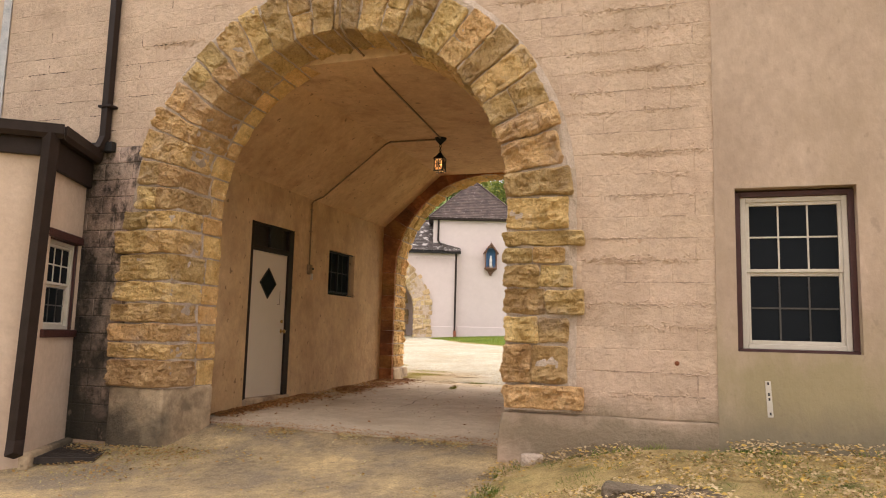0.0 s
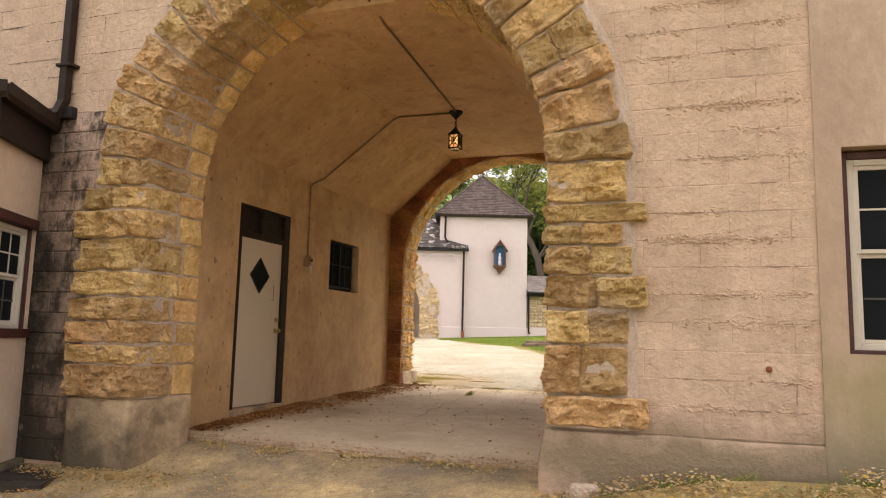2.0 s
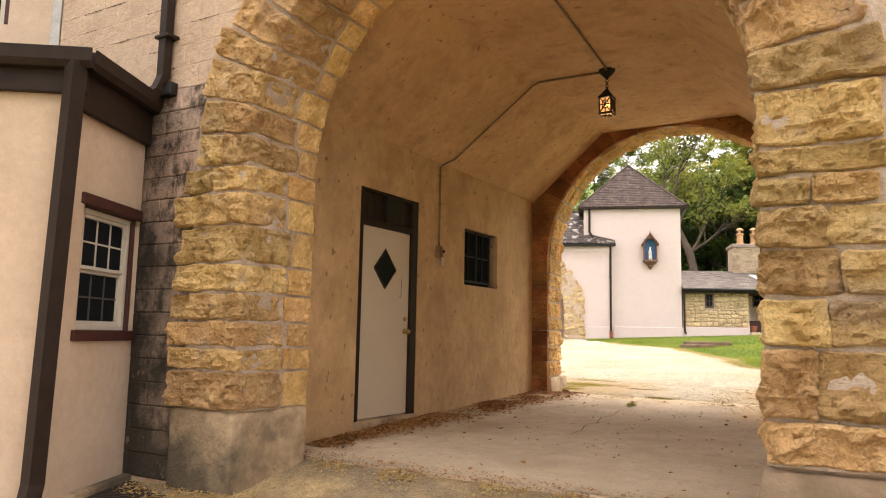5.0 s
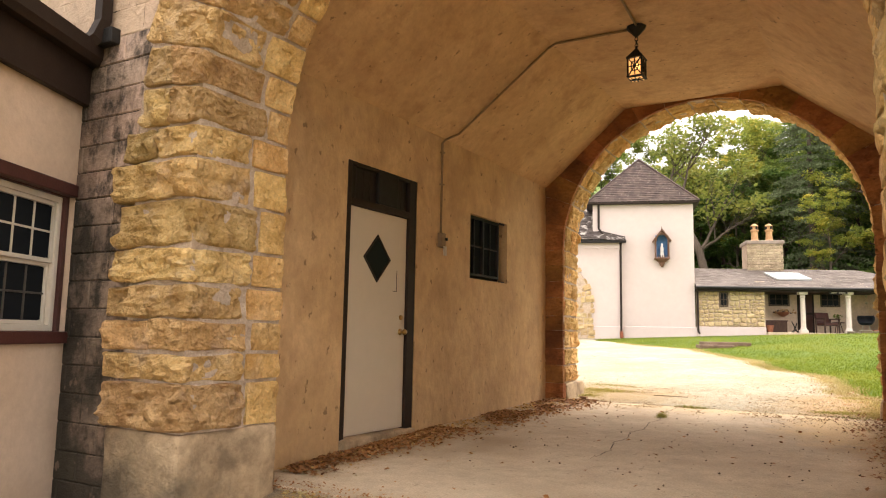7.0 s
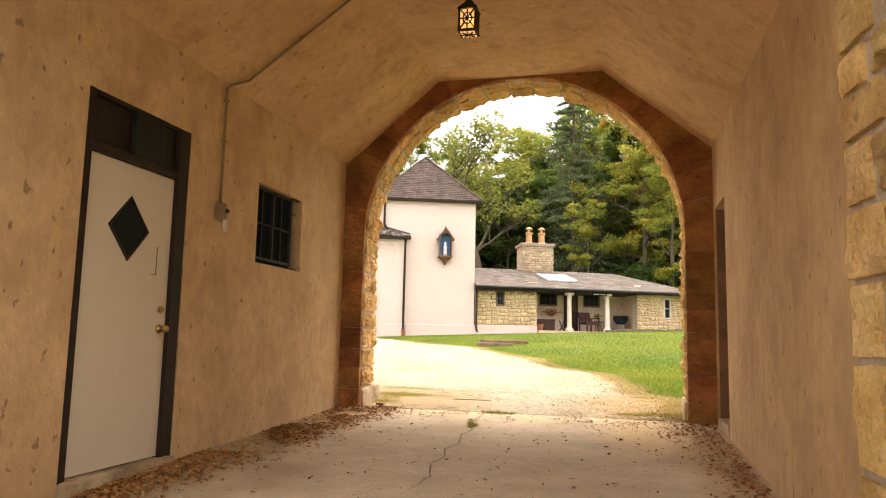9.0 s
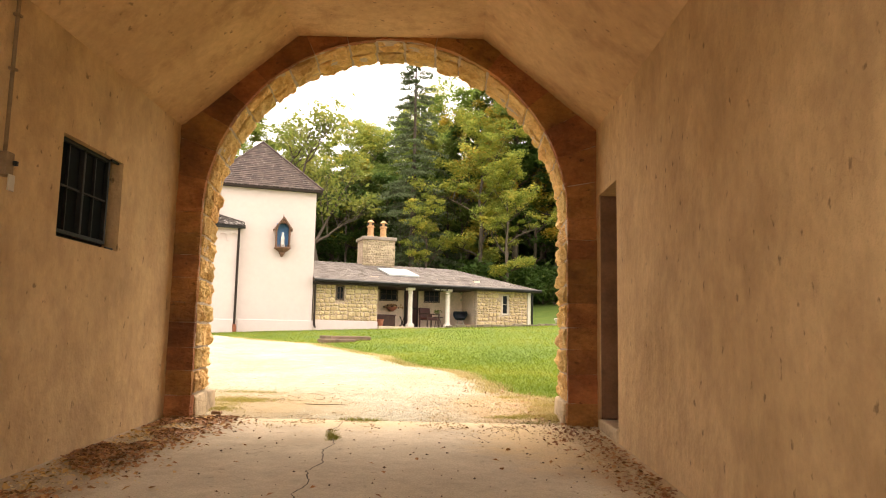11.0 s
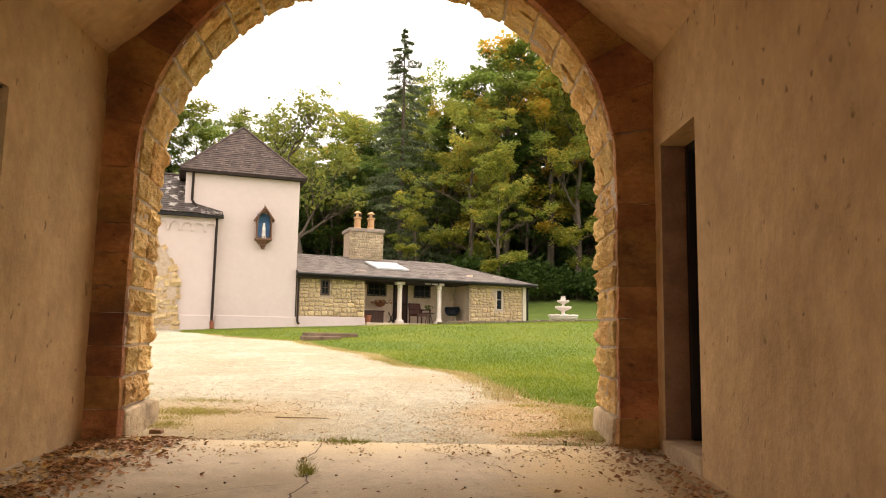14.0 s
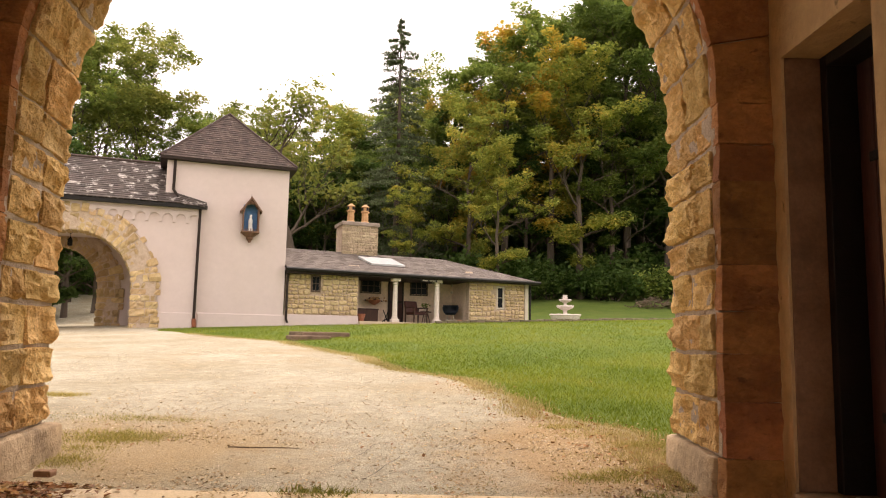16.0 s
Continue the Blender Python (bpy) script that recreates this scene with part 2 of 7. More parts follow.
JAMBBROWN = surf("dull_brown_jamb_paint", (0.20, 0.095, 0.05), (0.29, 0.15, 0.085), 4, 0.75, 0.3, 30, stain=(0.1, 0.055, 0.035), stain_scale=3, stain_amount=0.5)
DOORMAROON = surf("dark_maroon_door_paint", (0.05, 0.018, 0.015), (0.085, 0.03, 0.022), 6, 0.6, 0.3, 30, stain=(0.02, 0.01, 0.008), stain_scale=4, stain_amount=0.6, stretch=(1, 1, 0.25))


# ---- mesh helpers ----
def part(name, bm, material, parent=None, label="", smooth=False):
    """Links a bmesh as one mesh object under a thing or a part."""
    me = bpy.data.meshes.new(name)
    bm.to_mesh(me)
    bm.free()
    if smooth:
        me.shade_smooth()
    me.materials.append(material)
    ob = new(name, me)
    if parent is not None:
        ob.parent = parent
    if label:
        ob["label"] = label
    return ob


def thing(name, m, label, category, group="", kind=""):
    ob = new(name)
    ob.empty_display_size = 0.2
    ob.matrix_world = m
    return tagged(ob, label, category, group, kind)


def box(bm, x0, x1, y0, y1, z0, z1, bevel=0.0, m=None):
    """A box, its edges bevelled, added to bm."""
    v = [bm.verts.new((x, y, z)) for x in (x0, x1) for y in (y0, y1) for z in (z0, z1)]
    f = [bm.faces.new([v[i] for i in q]) for q in ((0, 1, 3, 2), (4, 6, 7, 5), (0, 4, 5, 1), (2, 3, 7, 6), (0, 2, 6, 4), (1, 5, 7, 3))]
    if bevel:
        edges = list({e for q in f for e in q.edges})
        r = bmesh.ops.bevel(bm, geom=edges, offset=bevel, segments=2, affect="EDGES", profile=0.5)
        v = list({w for q in r["faces"] for w in q.verts} | {w for w in v if w.is_valid})
    if m is not None:
        for w in v:
            w.co = m @ w.co
    return v


def boxes(*spans, bevel=0.0):
    bm = bmesh.new()
    for s in spans:
        box(bm, *s, bevel=bevel)
    return bm


def prism(bm, outline, y0, y1):
    """An outline of (x, z), drawn out from y0 to y1."""
    a, b = [bm.verts.new((x, y0, z)) for x, z in outline], [bm.verts.new((x, y1, z)) for x, z in outline]
    n = len(outline)
    bm.faces.new(a)
    bm.faces.new(b[::-1])
    for i in range(n):
        bm.faces.new((a[i], b[i], b[(i + 1) % n], a[(i + 1) % n]))


def tube(bm, pts, radii, sides=8, cap=True):
    """A round bar through the points."""
    pts = [Vector(p) for p in pts]
    if isinstance(radii, (int, float)):
        radii = [radii] * len(pts)
    rings, ref = [], None
    for i, p in enumerate(pts):
        d = (pts[min(i + 1, len(pts) - 1)] - pts[max(i - 1, 0)]).normalized()
        if ref is None:
            ref = d.orthogonal().normalized()
        ref = (ref - d * ref.dot(d)).normalized()
        o = d.cross(ref)
        rings.append([bm.verts.new(p + radii[i] * (math.cos(k * math.tau / sides) * ref + math.sin(k * math.tau / sides) * o)) for k in range(sides)])
    for a, b in zip(rings, rings[1:]):
        for k in range(sides):
            bm.faces.new((a[k], a[(k + 1) % sides], b[(k + 1) % sides], b[k]))
    if cap:
        bm.faces.new(rings[0][::-1])
        bm.faces.new(rings[-1])


def lathe(bm, profile, sides=16, centre=(0, 0, 0)):
    """A turned form from (radius, height) pairs."""
    c = Vector(centre)
    rings = [[bm.verts.new(c + Vector((r * math.cos(k * math.tau / sides), r * math.sin(k * math.tau / sides), z))) for k in range(sides)] for r, z in profile]
    for a, b in zip(rings, rings[1:]):
        for k in range(sides):
            bm.faces.new((a[k], a[(k + 1) % sides], b[(k + 1) % sides], b[k]))
    bm.faces.new(rings[0][::-1])
    bm.faces.new(rings[-1])


def arch_outline(cx, r, zc, steps=28):
    return [(cx + r * math.cos(math.pi * (1 - i / steps)), zc + r * math.sin(math.pi * (1 - i / steps))) for i in range(steps + 1)]


def arch_wall(x0, x1, z0, z1, cx, r, zc, y0, y1, back=None):
    """A wall in the xz plane with an arched opening right through; back: centre, radius and spring of the opening on its far side."""
    bm = bmesh.new()
    loops = []
    for (c, q, h), y in (((cx, r, zc), y0), (back or (cx, r, zc), y1)):
        loops.append([bm.verts.new((x, y, z)) for x, z in [(c - q, z0), *arch_outline(c, q, h), (c + q, z0)]])
    n = len(loops[0])
    outer = [[], []]
    for i in range(n):
        f = i / (n - 1)
        if f < 0.2:
            q = (x0, z0 + (z1 - z0) * f / 0.2)
        elif f <= 0.8:
            q = (x0 + (x1 - x0) * (f - 0.2) / 0.6, z1)
        else:
            q = (x1, z1 - (z1 - z0) * (f - 0.8) / 0.2)
        for side, y in ((0, y0), (1, y1)):
            outer[side].append(bm.verts.new((q[0], y, q[1])))
    for i in range(n - 1):
        bm.faces.new((loops[0][i], outer[0][i], outer[0][i + 1], loops[0][i + 1]))
        bm.faces.new((loops[1][i], loops[1][i + 1], outer[1][i + 1], outer[1][i]))
        bm.faces.new((loops[0][i], loops[0][i + 1], loops[1][i + 1], loops[1][i]))
        bm.faces.new((outer[0][i], outer[1][i], outer[1][i + 1], outer[0][i + 1]))
    bmesh.ops.recalc_face_normals(bm, faces=bm.faces)
    return bm


def holed_wall(x0, x1, z0, z1, y0, y1, hx0, hx1, hz0, hz1):
    """A wall in the xz plane with one oblong opening, in one piece."""
    bm = bmesh.new()
    loops = [[bm.verts.new((x, y, z)) for x, z in ring] for y in (y0, y1) for ring in
             (((x0, z0), (x1, z0), (x1, z1), (x0, z1)), ((hx0, hz0), (hx1, hz0), (hx1, hz1), (hx0, hz1)))]
    for i in range(4):
        k = (i + 1) % 4
        for a, b in ((0, 1), (2, 3), (0, 2), (1, 3)):
            bm.faces.new((loops[a][i], loops[a][k], loops[b][k], loops[b][i]))
    bmesh.ops.recalc_face_normals(bm, faces=bm.faces)
    return bm


def smooth_step(v, a, b):
    s = min(1, max(0, (v - a) / (b - a)))
    return s * s * (3 - 2 * s)


HEIGHTS = ((-60, -0.6), (0, -0.38), (5.5, -0.27), (6.8, -0.13), (7.5, -0.08), (9, 0.0), (13, 0.13), (25, 0.55), (36, 1.12), (42, 1.3), (51, 1.34), (62, 3.2), (80, 6), (100, 14), (130, 27), (260, 60))


def terrain(x, y):
    z = float(np.interp(y, [h[0] for h in HEIGHTS], [h[1] for h in HEIGHTS]))
    z += 0.03 * (max(-30, min(x, 25)) + 8.9) * smooth_step(y, 18, 33)
    if x < -1.6:
        z += 0.03 * (max(-8, x) + 1.6) * (1 - smooth_step(y, 6.75, 7.4))
    bank = 0.28 * smooth_step(x, -1.8, 0.0) + 0.035 * max(0.0, min(x, 6))
    return z + bank * smooth_step(y, 2.0, 4.8) * (1 - smooth_step(y, 6.85, 7.05))


def sheet(xs, ys, lift=0.0, rough=0.0):
    """A sheet of ground over the given lines."""
    verts = [(x, y, terrain(x, y) + lift + (rough * noise.noise((x * 1.7, y * 1.7, 0)) if rough else 0)) for y in ys for x in xs]
    w = len(xs)
    faces = [(j * w + i, j * w + i + 1, (j + 1) * w + i + 1, (j + 1) * w + i) for j in range(len(ys) - 1) for i in range(w - 1)]
    me = bpy.data.meshes.new("sheet")
    me.from_pydata(verts, [], faces)
    me.shade_smooth()
    return me


def lofted(left, right, across, along, lift, wob=0.12):
    """A sheet between two lines, given as points of the plan; its edges wander and dip into the ground."""
    def at(line, f):
        k = f * (len(line) - 1)
        i = min(int(k), len(line) - 2)
        return Vector(line[i]).lerp(Vector(line[i + 1]), k - i)
    verts = []
    for j in range(along + 1):
        a, b = at(left, j / along), at(right, j / along)
        a += Vector((noise.noise((a.x * 1.3, a.y * 1.3, 3)), noise.noise((a.x * 1.3, a.y * 1.3, 9)))) * wob * 2
        b += Vector((noise.noise((b.x * 1.3, b.y * 1.3, 3)), noise.noise((b.x * 1.3, b.y * 1.3, 9)))) * wob * 2
        for i in range(across + 1):
            p = a.lerp(b, i / across)
            e = min(i, across - i, j, along - j)
            verts.append((p.x, p.y, terrain(p.x, p.y) + (lift if e else -0.04) + 0.012 * noise.noise((p.x * 0.9, p.y * 0.9, 1))))
    w = across + 1
    me = bpy.data.meshes.new("sheet")
    me.from_pydata(verts, [], [(j * w + i, j * w + i + 1, (j + 1) * w + i + 1, (j + 1) * w + i) for j in range(along) for i in range(across)])
    me.shade_smooth()
    return me


def setting(name, data, material, label, category, m=None, kind="structure"):
    if isinstance(data, bmesh.types.BMesh):
        ob = part(name, data, material)
    else:
        ob = new(name, data)
        data.materials.append(material)
    if m is not None:
        ob.matrix_world = m
    return tagged(ob, label, category, kind=kind)


# ---- ground ----
gx = [-400, -200, -110, -70, -45, *np.arange(-32, 14, 0.5).tolist(), 14, 20, 28, 40, 60, 100, 200, 400]
gy = [-300, -100, -40, -20, *np.arange(-10, 66, 0.5).tolist(), 70, 80, 95, 120, 180, 260, 500]
setting("ground", sheet(gx, gy, -0.03), LAWN, "grassy ground rising gently to the wooded hill behind the court", "ground")
setting("driveway", lofted([(-5.8, 12.8), (-9, 15), (-14, 18), (-19, 23), (-22, 29), (-25, 36), (-33, 46), (-40, 58), (-44, 68)],
                           [(-1.5, 12.8), (-1.55, 14.0), (-1.6, 15.2), (-2.15, 16.6), (-2.4, 17.9), (-2.75, 19.2), (-3.6, 20.2), (-4.4, 22.5), (-5.4, 24.5), (-6.6, 26.5), (-8.1, 27.8), (-9.8, 29.8), (-12.4, 33.1), (-13.6, 40), (-14, 50), (-18, 60), (-22, 68)], 60, 160, 0.02),
        GRAVEL, "pale gravel driveway curving from the arch to the far gate", "driveway")
setting("forecourt", lofted([(-14, -8), (-14, -2), (-12, 3), (-9.8, 7.7)], [(-0.4, -8), (-0.6, -1), (-1.3, 4), (-1.5, 7.7)], 60, 90, 0.005),
        DIRT, "pale gravel and dirt forecourt scattered with dry leaves", "driveway")
setting("leafy_verge", lofted([(-0.8, -8), (-0.9, -1), (-1.5, 4), (-1.7, 6.75)], [(14, -8), (14, -1), (14, 4), (14, 6.75)], 60, 60, 0.03),
        EARTH, "patchy grass verge strewn with dry yellow leaves", "ground")
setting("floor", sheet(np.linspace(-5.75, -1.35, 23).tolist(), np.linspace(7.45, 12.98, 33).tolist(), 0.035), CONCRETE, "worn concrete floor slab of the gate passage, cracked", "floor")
bm = bmesh.new()
rows = []
for i in range(45):
    x = -5.75 + 0.1 * i
    y = 7.45 + 0.015 * noise.noise((x * 4, 2.0, 0)) - 0.02
    top = terrain(x, 7.45) + 0.031
    rows.append([bm.verts.new(p) for p in ((x, 7.5, top), (x, y + 0.012, top), (x, y, top - 0.014), (x, y, top - 0.3))])
for a, b in zip(rows, rows[1:]):
    for k in range(3):
        bm.faces.new((a[k], b[k], b[k + 1], a[k + 1]))
bmesh.ops.recalc_face_normals(bm, faces=bm.faces)
setting("floor_edge", bm, CONCRETE, "worn front edge of the concrete floor slab", "floor")

# ---- gate passage: front wall ----
FRONT = pose(-3.5, 6.74, 0, 0, 0, 1.9)
R_F, ZC_F = 1.89, 2.36
wall_front = setting("wall_front", arch_wall(-5.2, 3.77, -0.5, 5.9, 0, R_F + 0.04, ZC_F, 0.012, 0.70), PAINT, "painted concrete block wall round a rough stone archway", "wall", FRONT)
wall_plaster = setting("wall_stucco", holed_wall(3.762, 9, -0.5, 5.9, -0.016, 0.6, 3.93, 4.88, 0.96, 2.38), STUCCO, "smooth stained pink stucco wall beside the block wall", "wall", FRONT)

# ---- gate passage: inside ----
X_L, X_R = -5.67, -1.45
wall_west = setting("wall_west", boxes(
    (-6.2, X_L, 7.2, 8.46, -0.3, 4.6), (-6.2, X_L, 8.46, 9.58, 2.55, 4.6), (-6.2, X_L, 9.58, 10.7, -0.3, 4.6), (-6.2, X_L, 10.7, 11.66, -0.3, 1.66),
    (-6.2, X_L, 10.7, 11.66, 2.41, 4.6), (-6.2, X_L, 11.66, 13.3, -0.3, 4.6)), STUCCO_IN, "tan stucco wall of the passage, patched and stained", "wall")
for v in wall_west.data.vertices:
    v.co.x -= 0.012 * max(0.0, v.co.y - 8.9)
wall_east = setting("wall_east", boxes(
    (X_R, -0.9, 7.2, 12.03, -0.3, 4.6), (X_R, -0.9, 12.03, 12.79, 2.43, 4.6), (X_R, -0.9, 12.79, 13.3, -0.3, 4.6)), STUCCO_IN, "tan stucco wall of the passage with a deep doorway", "wall")
bm = bmesh.new()
prism(bm, [(-5.75, 3.10), (X_L, 3.14), (-4.56, 4.1), (-2.62, 4.1), (X_R, 3.14), (-1.38, 3.10), (-1.38, 4.7), (-5.75, 4.7)], 7.15, 13.0)
setting("ceiling", bm, CEIL, "ochre plastered ceiling with sloping sides", "ceiling")
wall_court = setting("wall_court", arch_wall(-9, 3, -0.3, 5.9, -3.6, 1.9, 2.22, 12.93, 13.7, (-3.65, 2.0, 2.22)), MORTAR, "back wall of the gatehouse round the far arch", "wall")
# added out of view so that light enters the passage only by its openings
setting("roof_slab", boxes((-9.5, 5.6, 7.1, 13.6, 5.9, 6.05)), SHINGLE, "plain unseen slab closing the gatehouse against sky light from above", "roof")

# ---- stones of the arches ----
class Ring:
    """The line of an arched opening, up one side and down the other, in a wall of the xz plane; front and back may differ in centre and radius."""

    def __init__(self, front, back, zc, zb, y0, y1):
        self.front, self.back, self.zc, self.zb, self.y0, self.y1 = front, back, zc, zb, y0, y1
        self.pier = zc - zb

    def length(self):
        return 2 * self.pier + math.pi * self.front[1]

    def at(self, p, s, y):
        """p along the line from the foot of one side, s away from the opening, y through the wall."""
        f = (y - self.y0) / (self.y1 - self.y0)
        cx, r = (a + (b - a) * f for a, b in zip(self.front, self.back))
        arc = math.pi * self.front[1]
        if p < self.pier:
            return Vector((cx - r - s, y, self.zb + p))
        if p > self.pier + arc:
            return Vector((cx + r + s, y, self.zb + 2 * self.pier + arc - p))
        a = math.pi * (1 - (p - self.pier) / arc)
        return Vector((cx + (r + s) * math.cos(a), y, self.zc + (r + s) * math.sin(a)))


def rock(bounds, place, cell, round_by, amp, seed, exposed):
    """Mesh data of a rough-hewn block: a rounded box in (p, s, y), put in place, its exposed faces broken up. exposed: amounts for the s, y0 and y1 sides."""
    (p0, p1), (s0, s1), (y0, y1) = bounds
    size = (p1 - p0, s1 - s0, y1 - y0)
    n = [max(2, min(30, round(d / cell))) for d in size]
    index, verts, faces = {}, [], []
    rr = min(round_by, 0.45 * min(size))
    off = Vector((seed * 3.71 % 97, seed * 1.37 % 53, seed * 2.11 % 71))

    def vert(i, j, k):
        key = (i, j, k)
        if key not in index:
            q = [i / n[0] * size[0], j / n[1] * size[1], k / n[2] * size[2]]
            inner = [min(max(q[a], rr), size[a] - rr) for a in range(3)]
            d = Vector([q[a] - inner[a] for a in range(3)])
            if d.length > 1e-9:
                nrm = d.normalized()
            else:
                nrm = Vector((0, 0, 0))
            w = [inner[a] + nrm[a] * rr for a in range(3)]
            face = max(exposed[0] * max(0, -nrm[1]), exposed[1] * max(0, -nrm[2]), exposed[2] * max(0, nrm[2]), 0.12)
            here = Vector((p0 + w[0], s0 + w[1], y0 + w[2])) + off
            cut = noise.voronoi(here * 6.5)[0]
            bed = noise.noise((here.x * 26, here.y * 5, here.z * 5))
            lump = noise.fractal(here * 5, 0.8, 2.1, 5) * 0.75 + (cut[1] - cut[0]) * 0.8 - 0.22 + noise.noise(here * 21) * 0.22 + 0.3 * bed
            edge = min(1.0, 0.35 + 4.0 * min(min(q[0], size[0] - q[0]) / size[0], 0.25))
            lump = max(0.45 * lump + 0.55 * round(lump * 3.2 + 0.5 * noise.noise(here * 30)) / 3.2, -0.28)
            warp = noise.noise_vector(here * 4.5) * amp * 0.22
            w = [w[a] + nrm[a] * amp * face * lump * edge + warp[a] for a in range(3)]
            index[key] = len(verts)
            verts.append(place(p0 + w[0], s0 + w[1], y0 + w[2])[:])
        return index[key]

    for a, b, c in ((0, 1, 2), (1, 2, 0), (2, 0, 1)):
        for side in (0, n[c]):
            for i in range(n[a]):
                for j in range(n[b]):
                    q = []
                    for di, dj in ((0, 0), (1, 0), (1, 1), (0, 1)):
                        key = [0, 0, 0]
                        key[a], key[b], key[c] = i + di, j + dj, side
                        q.append(vert(*key))
                    faces.append(q if side else q[::-1])
    return verts, faces


def stone(name, data, material, parent):
    me = bpy.data.meshes.new(name)
    me.from_pydata(data[0], [], data[1])
    me.materials.append(material)
    ob = new(name, me)
    ob.parent = parent
    return ob


def mortar_ring(ring, s0, s1, y0, y1, steps=200, rough=0.016):
    """The uneven bed of mortar behind the stones; its outer rim thins out onto the wall."""
    bm = bmesh.new()
    rows = []
    line = [(s1 + 0.07, y0 + 0.055), (s1 + 0.03, y0 + 0.025)] + [(s1 + (s0 - s1) * i / 12, y0) for i in range(12)] + [(s0, y0 + (y1 - y0) * i / 12) for i in range(13)] + [(s1, y1)]
    for i in range(steps + 1):
        p = ring.length() * i / steps
        row = []
        for k, (s, y) in enumerate(line):
            q = ring.at(p, s, y)
            d = rough * (noise.noise(q * 7) + 0.7 * noise.noise(q * 23))
            row.append(bm.verts.new(ring.at(p, s + (d if k > 12 else 0), y + (d if k <= 13 else 0))))
        rows.append(row)
    for a, b in zip(rows, rows[1:]):
        for k in range(len(line) - 1):
            bm.faces.new((a[k], a[k + 1], b[k + 1], b[k]))
    bmesh.ops.recalc_face_normals(bm, faces=bm.faces)
    return bm


def courses(ring, left, right, step, rnd):
    """Cuts along a ring: the given heights on its two sides, even steps round the arch."""
    end = ring.length()
    cuts = [z - ring.zb for z in left if z < ring.zc - 0.08]
    arc0, arc1 = ring.pier, end - ring.pier
    count = round((arc1 - arc0) / step)
    cuts += [arc0 + (arc1 - arc0) * (i + (0.22 * (rnd.random() - 0.5) if 0 < i < count else 0)) / count for i in range(count + 1)]
    cuts += sorted(end - (z - ring.zb) for z in right if z < ring.zc - 0.08)
    return cuts


rnd = random.Random(7)
FRONT_RING = Ring((0, R_F), (0.02, R_F - 0.05), ZC_F, 0.37, -0.07, 0.71)
part("mortar", mortar_ring(FRONT_RING, 0.016, 0.6, -0.056, 0.70, 200, 0.012), MORTAR, wall_front, "grey-pink mortar between the arch stones")
cuts = courses(FRONT_RING, (0.37, 0.68, 0.87, 1.08, 1.31, 1.55, 1.86, 2.14), (0.37, 0.61, 0.976, 1.237, 1.488, 1.718, 1.88, 2.04), 0.25, rnd)
for n, (a, b) in enumerate(zip(cuts, cuts[1:])):
    g = 0.010
    mid = (a + b) / 2
    pier_l, pier_r = mid < FRONT_RING.pier, mid > FRONT_RING.length() - FRONT_RING.pier
    reach = rnd.choice((0.56, 0.6, 0.64)) + (0.16 if pier_l else 0.0) + (0.1 if pier_r and n % 3 == 0 else 0)
    if n == 0:
        reach = 0.78
    if abs(b - FRONT_RING.length()) < 1e-6:
        reach = 0.74
    depth = rnd.uniform(0.34, 0.48)
    split = reach * rnd.uniform(0.42, 0.58) if reach > 0.5 and n and rnd.random() < 0.6 and b < FRONT_RING.length() - 0.1 else None
    if split is not None and not (pier_l or pier_r) and rnd.random() < 0.35:
        split = None
    spans = [(0, reach)] if split is None else [(0, split - g / 2), (split + g / 2, reach)]
    for k, (s0, s1) in enumerate(spans):
        stone("stone", rock(((a + g, b - g), (s0 - 0.005, s1), (-0.085 - rnd.uniform(0, 0.03), depth if k == 0 else 0.25)), FRONT_RING.at, 0.021, 0.026, 0.09, n * 7 + k,
                            (0.55 if k == 0 else 0.1, 1.0, 0)), STONE, wall_front)
    stone("stone", rock(((a + g, b - g), (-0.004, 0.2), (depth + 0.03, 0.705)), FRONT_RING.at, 0.036, 0.014, 0.03, n * 7 + 3, (0.7, 0, 0.9)),
          FARSTONE, wall_front)

# ---- far arch: rough stones outside, dressed stones towards the passage ----
COURT_RING = Ring((-3.6, 1.86), (-3.65, 1.96), 2.22, 0.38, 12.9, 13.78)
part("mortar", mortar_ring(COURT_RING, 0.002, 0.45, 12.96, 13.78, 200, 0.01), MORTAR, wall_court, "pale mortar between the arch stones")
cuts = courses(COURT_RING, (0.38, 0.62, 0.85, 1.1, 1.3, 1.55, 1.78, 2.0), (0.38, 0.66, 0.9, 1.12, 1.36, 1.55, 1.8, 2.0), 0.3, rnd)
for n, (a, b) in enumerate(zip(cuts, cuts[1:])):
    g = 0.011
    stone("stone", rock(((a + 0.0006, b - 0.0006), (-0.002, 0.5), (12.9 - 0.006 * rnd.random(), 13.0)), COURT_RING.at, 0.03, 0.006, 0.035, n * 5, (0.5, 0.7, 0)), STONE_IN, wall_court)
    edges = [12.99, 12.99 + rnd.uniform(0.24, 0.5), 13.8]
    for k in range(2):
        stone("stone", rock(((a + g, b - g), (-0.012 - 0.02 * rnd.random(), 0.42), (edges[k] + 0.01, edges[k + 1] + (0.03 * rnd.random() if k else -0.012))), COURT_RING.at, 0.03, 0.018, 0.06,
                            n * 5 + 1 + k, (1.0, 0, 0.8 if k else 0)), FARSTONE, wall_court)
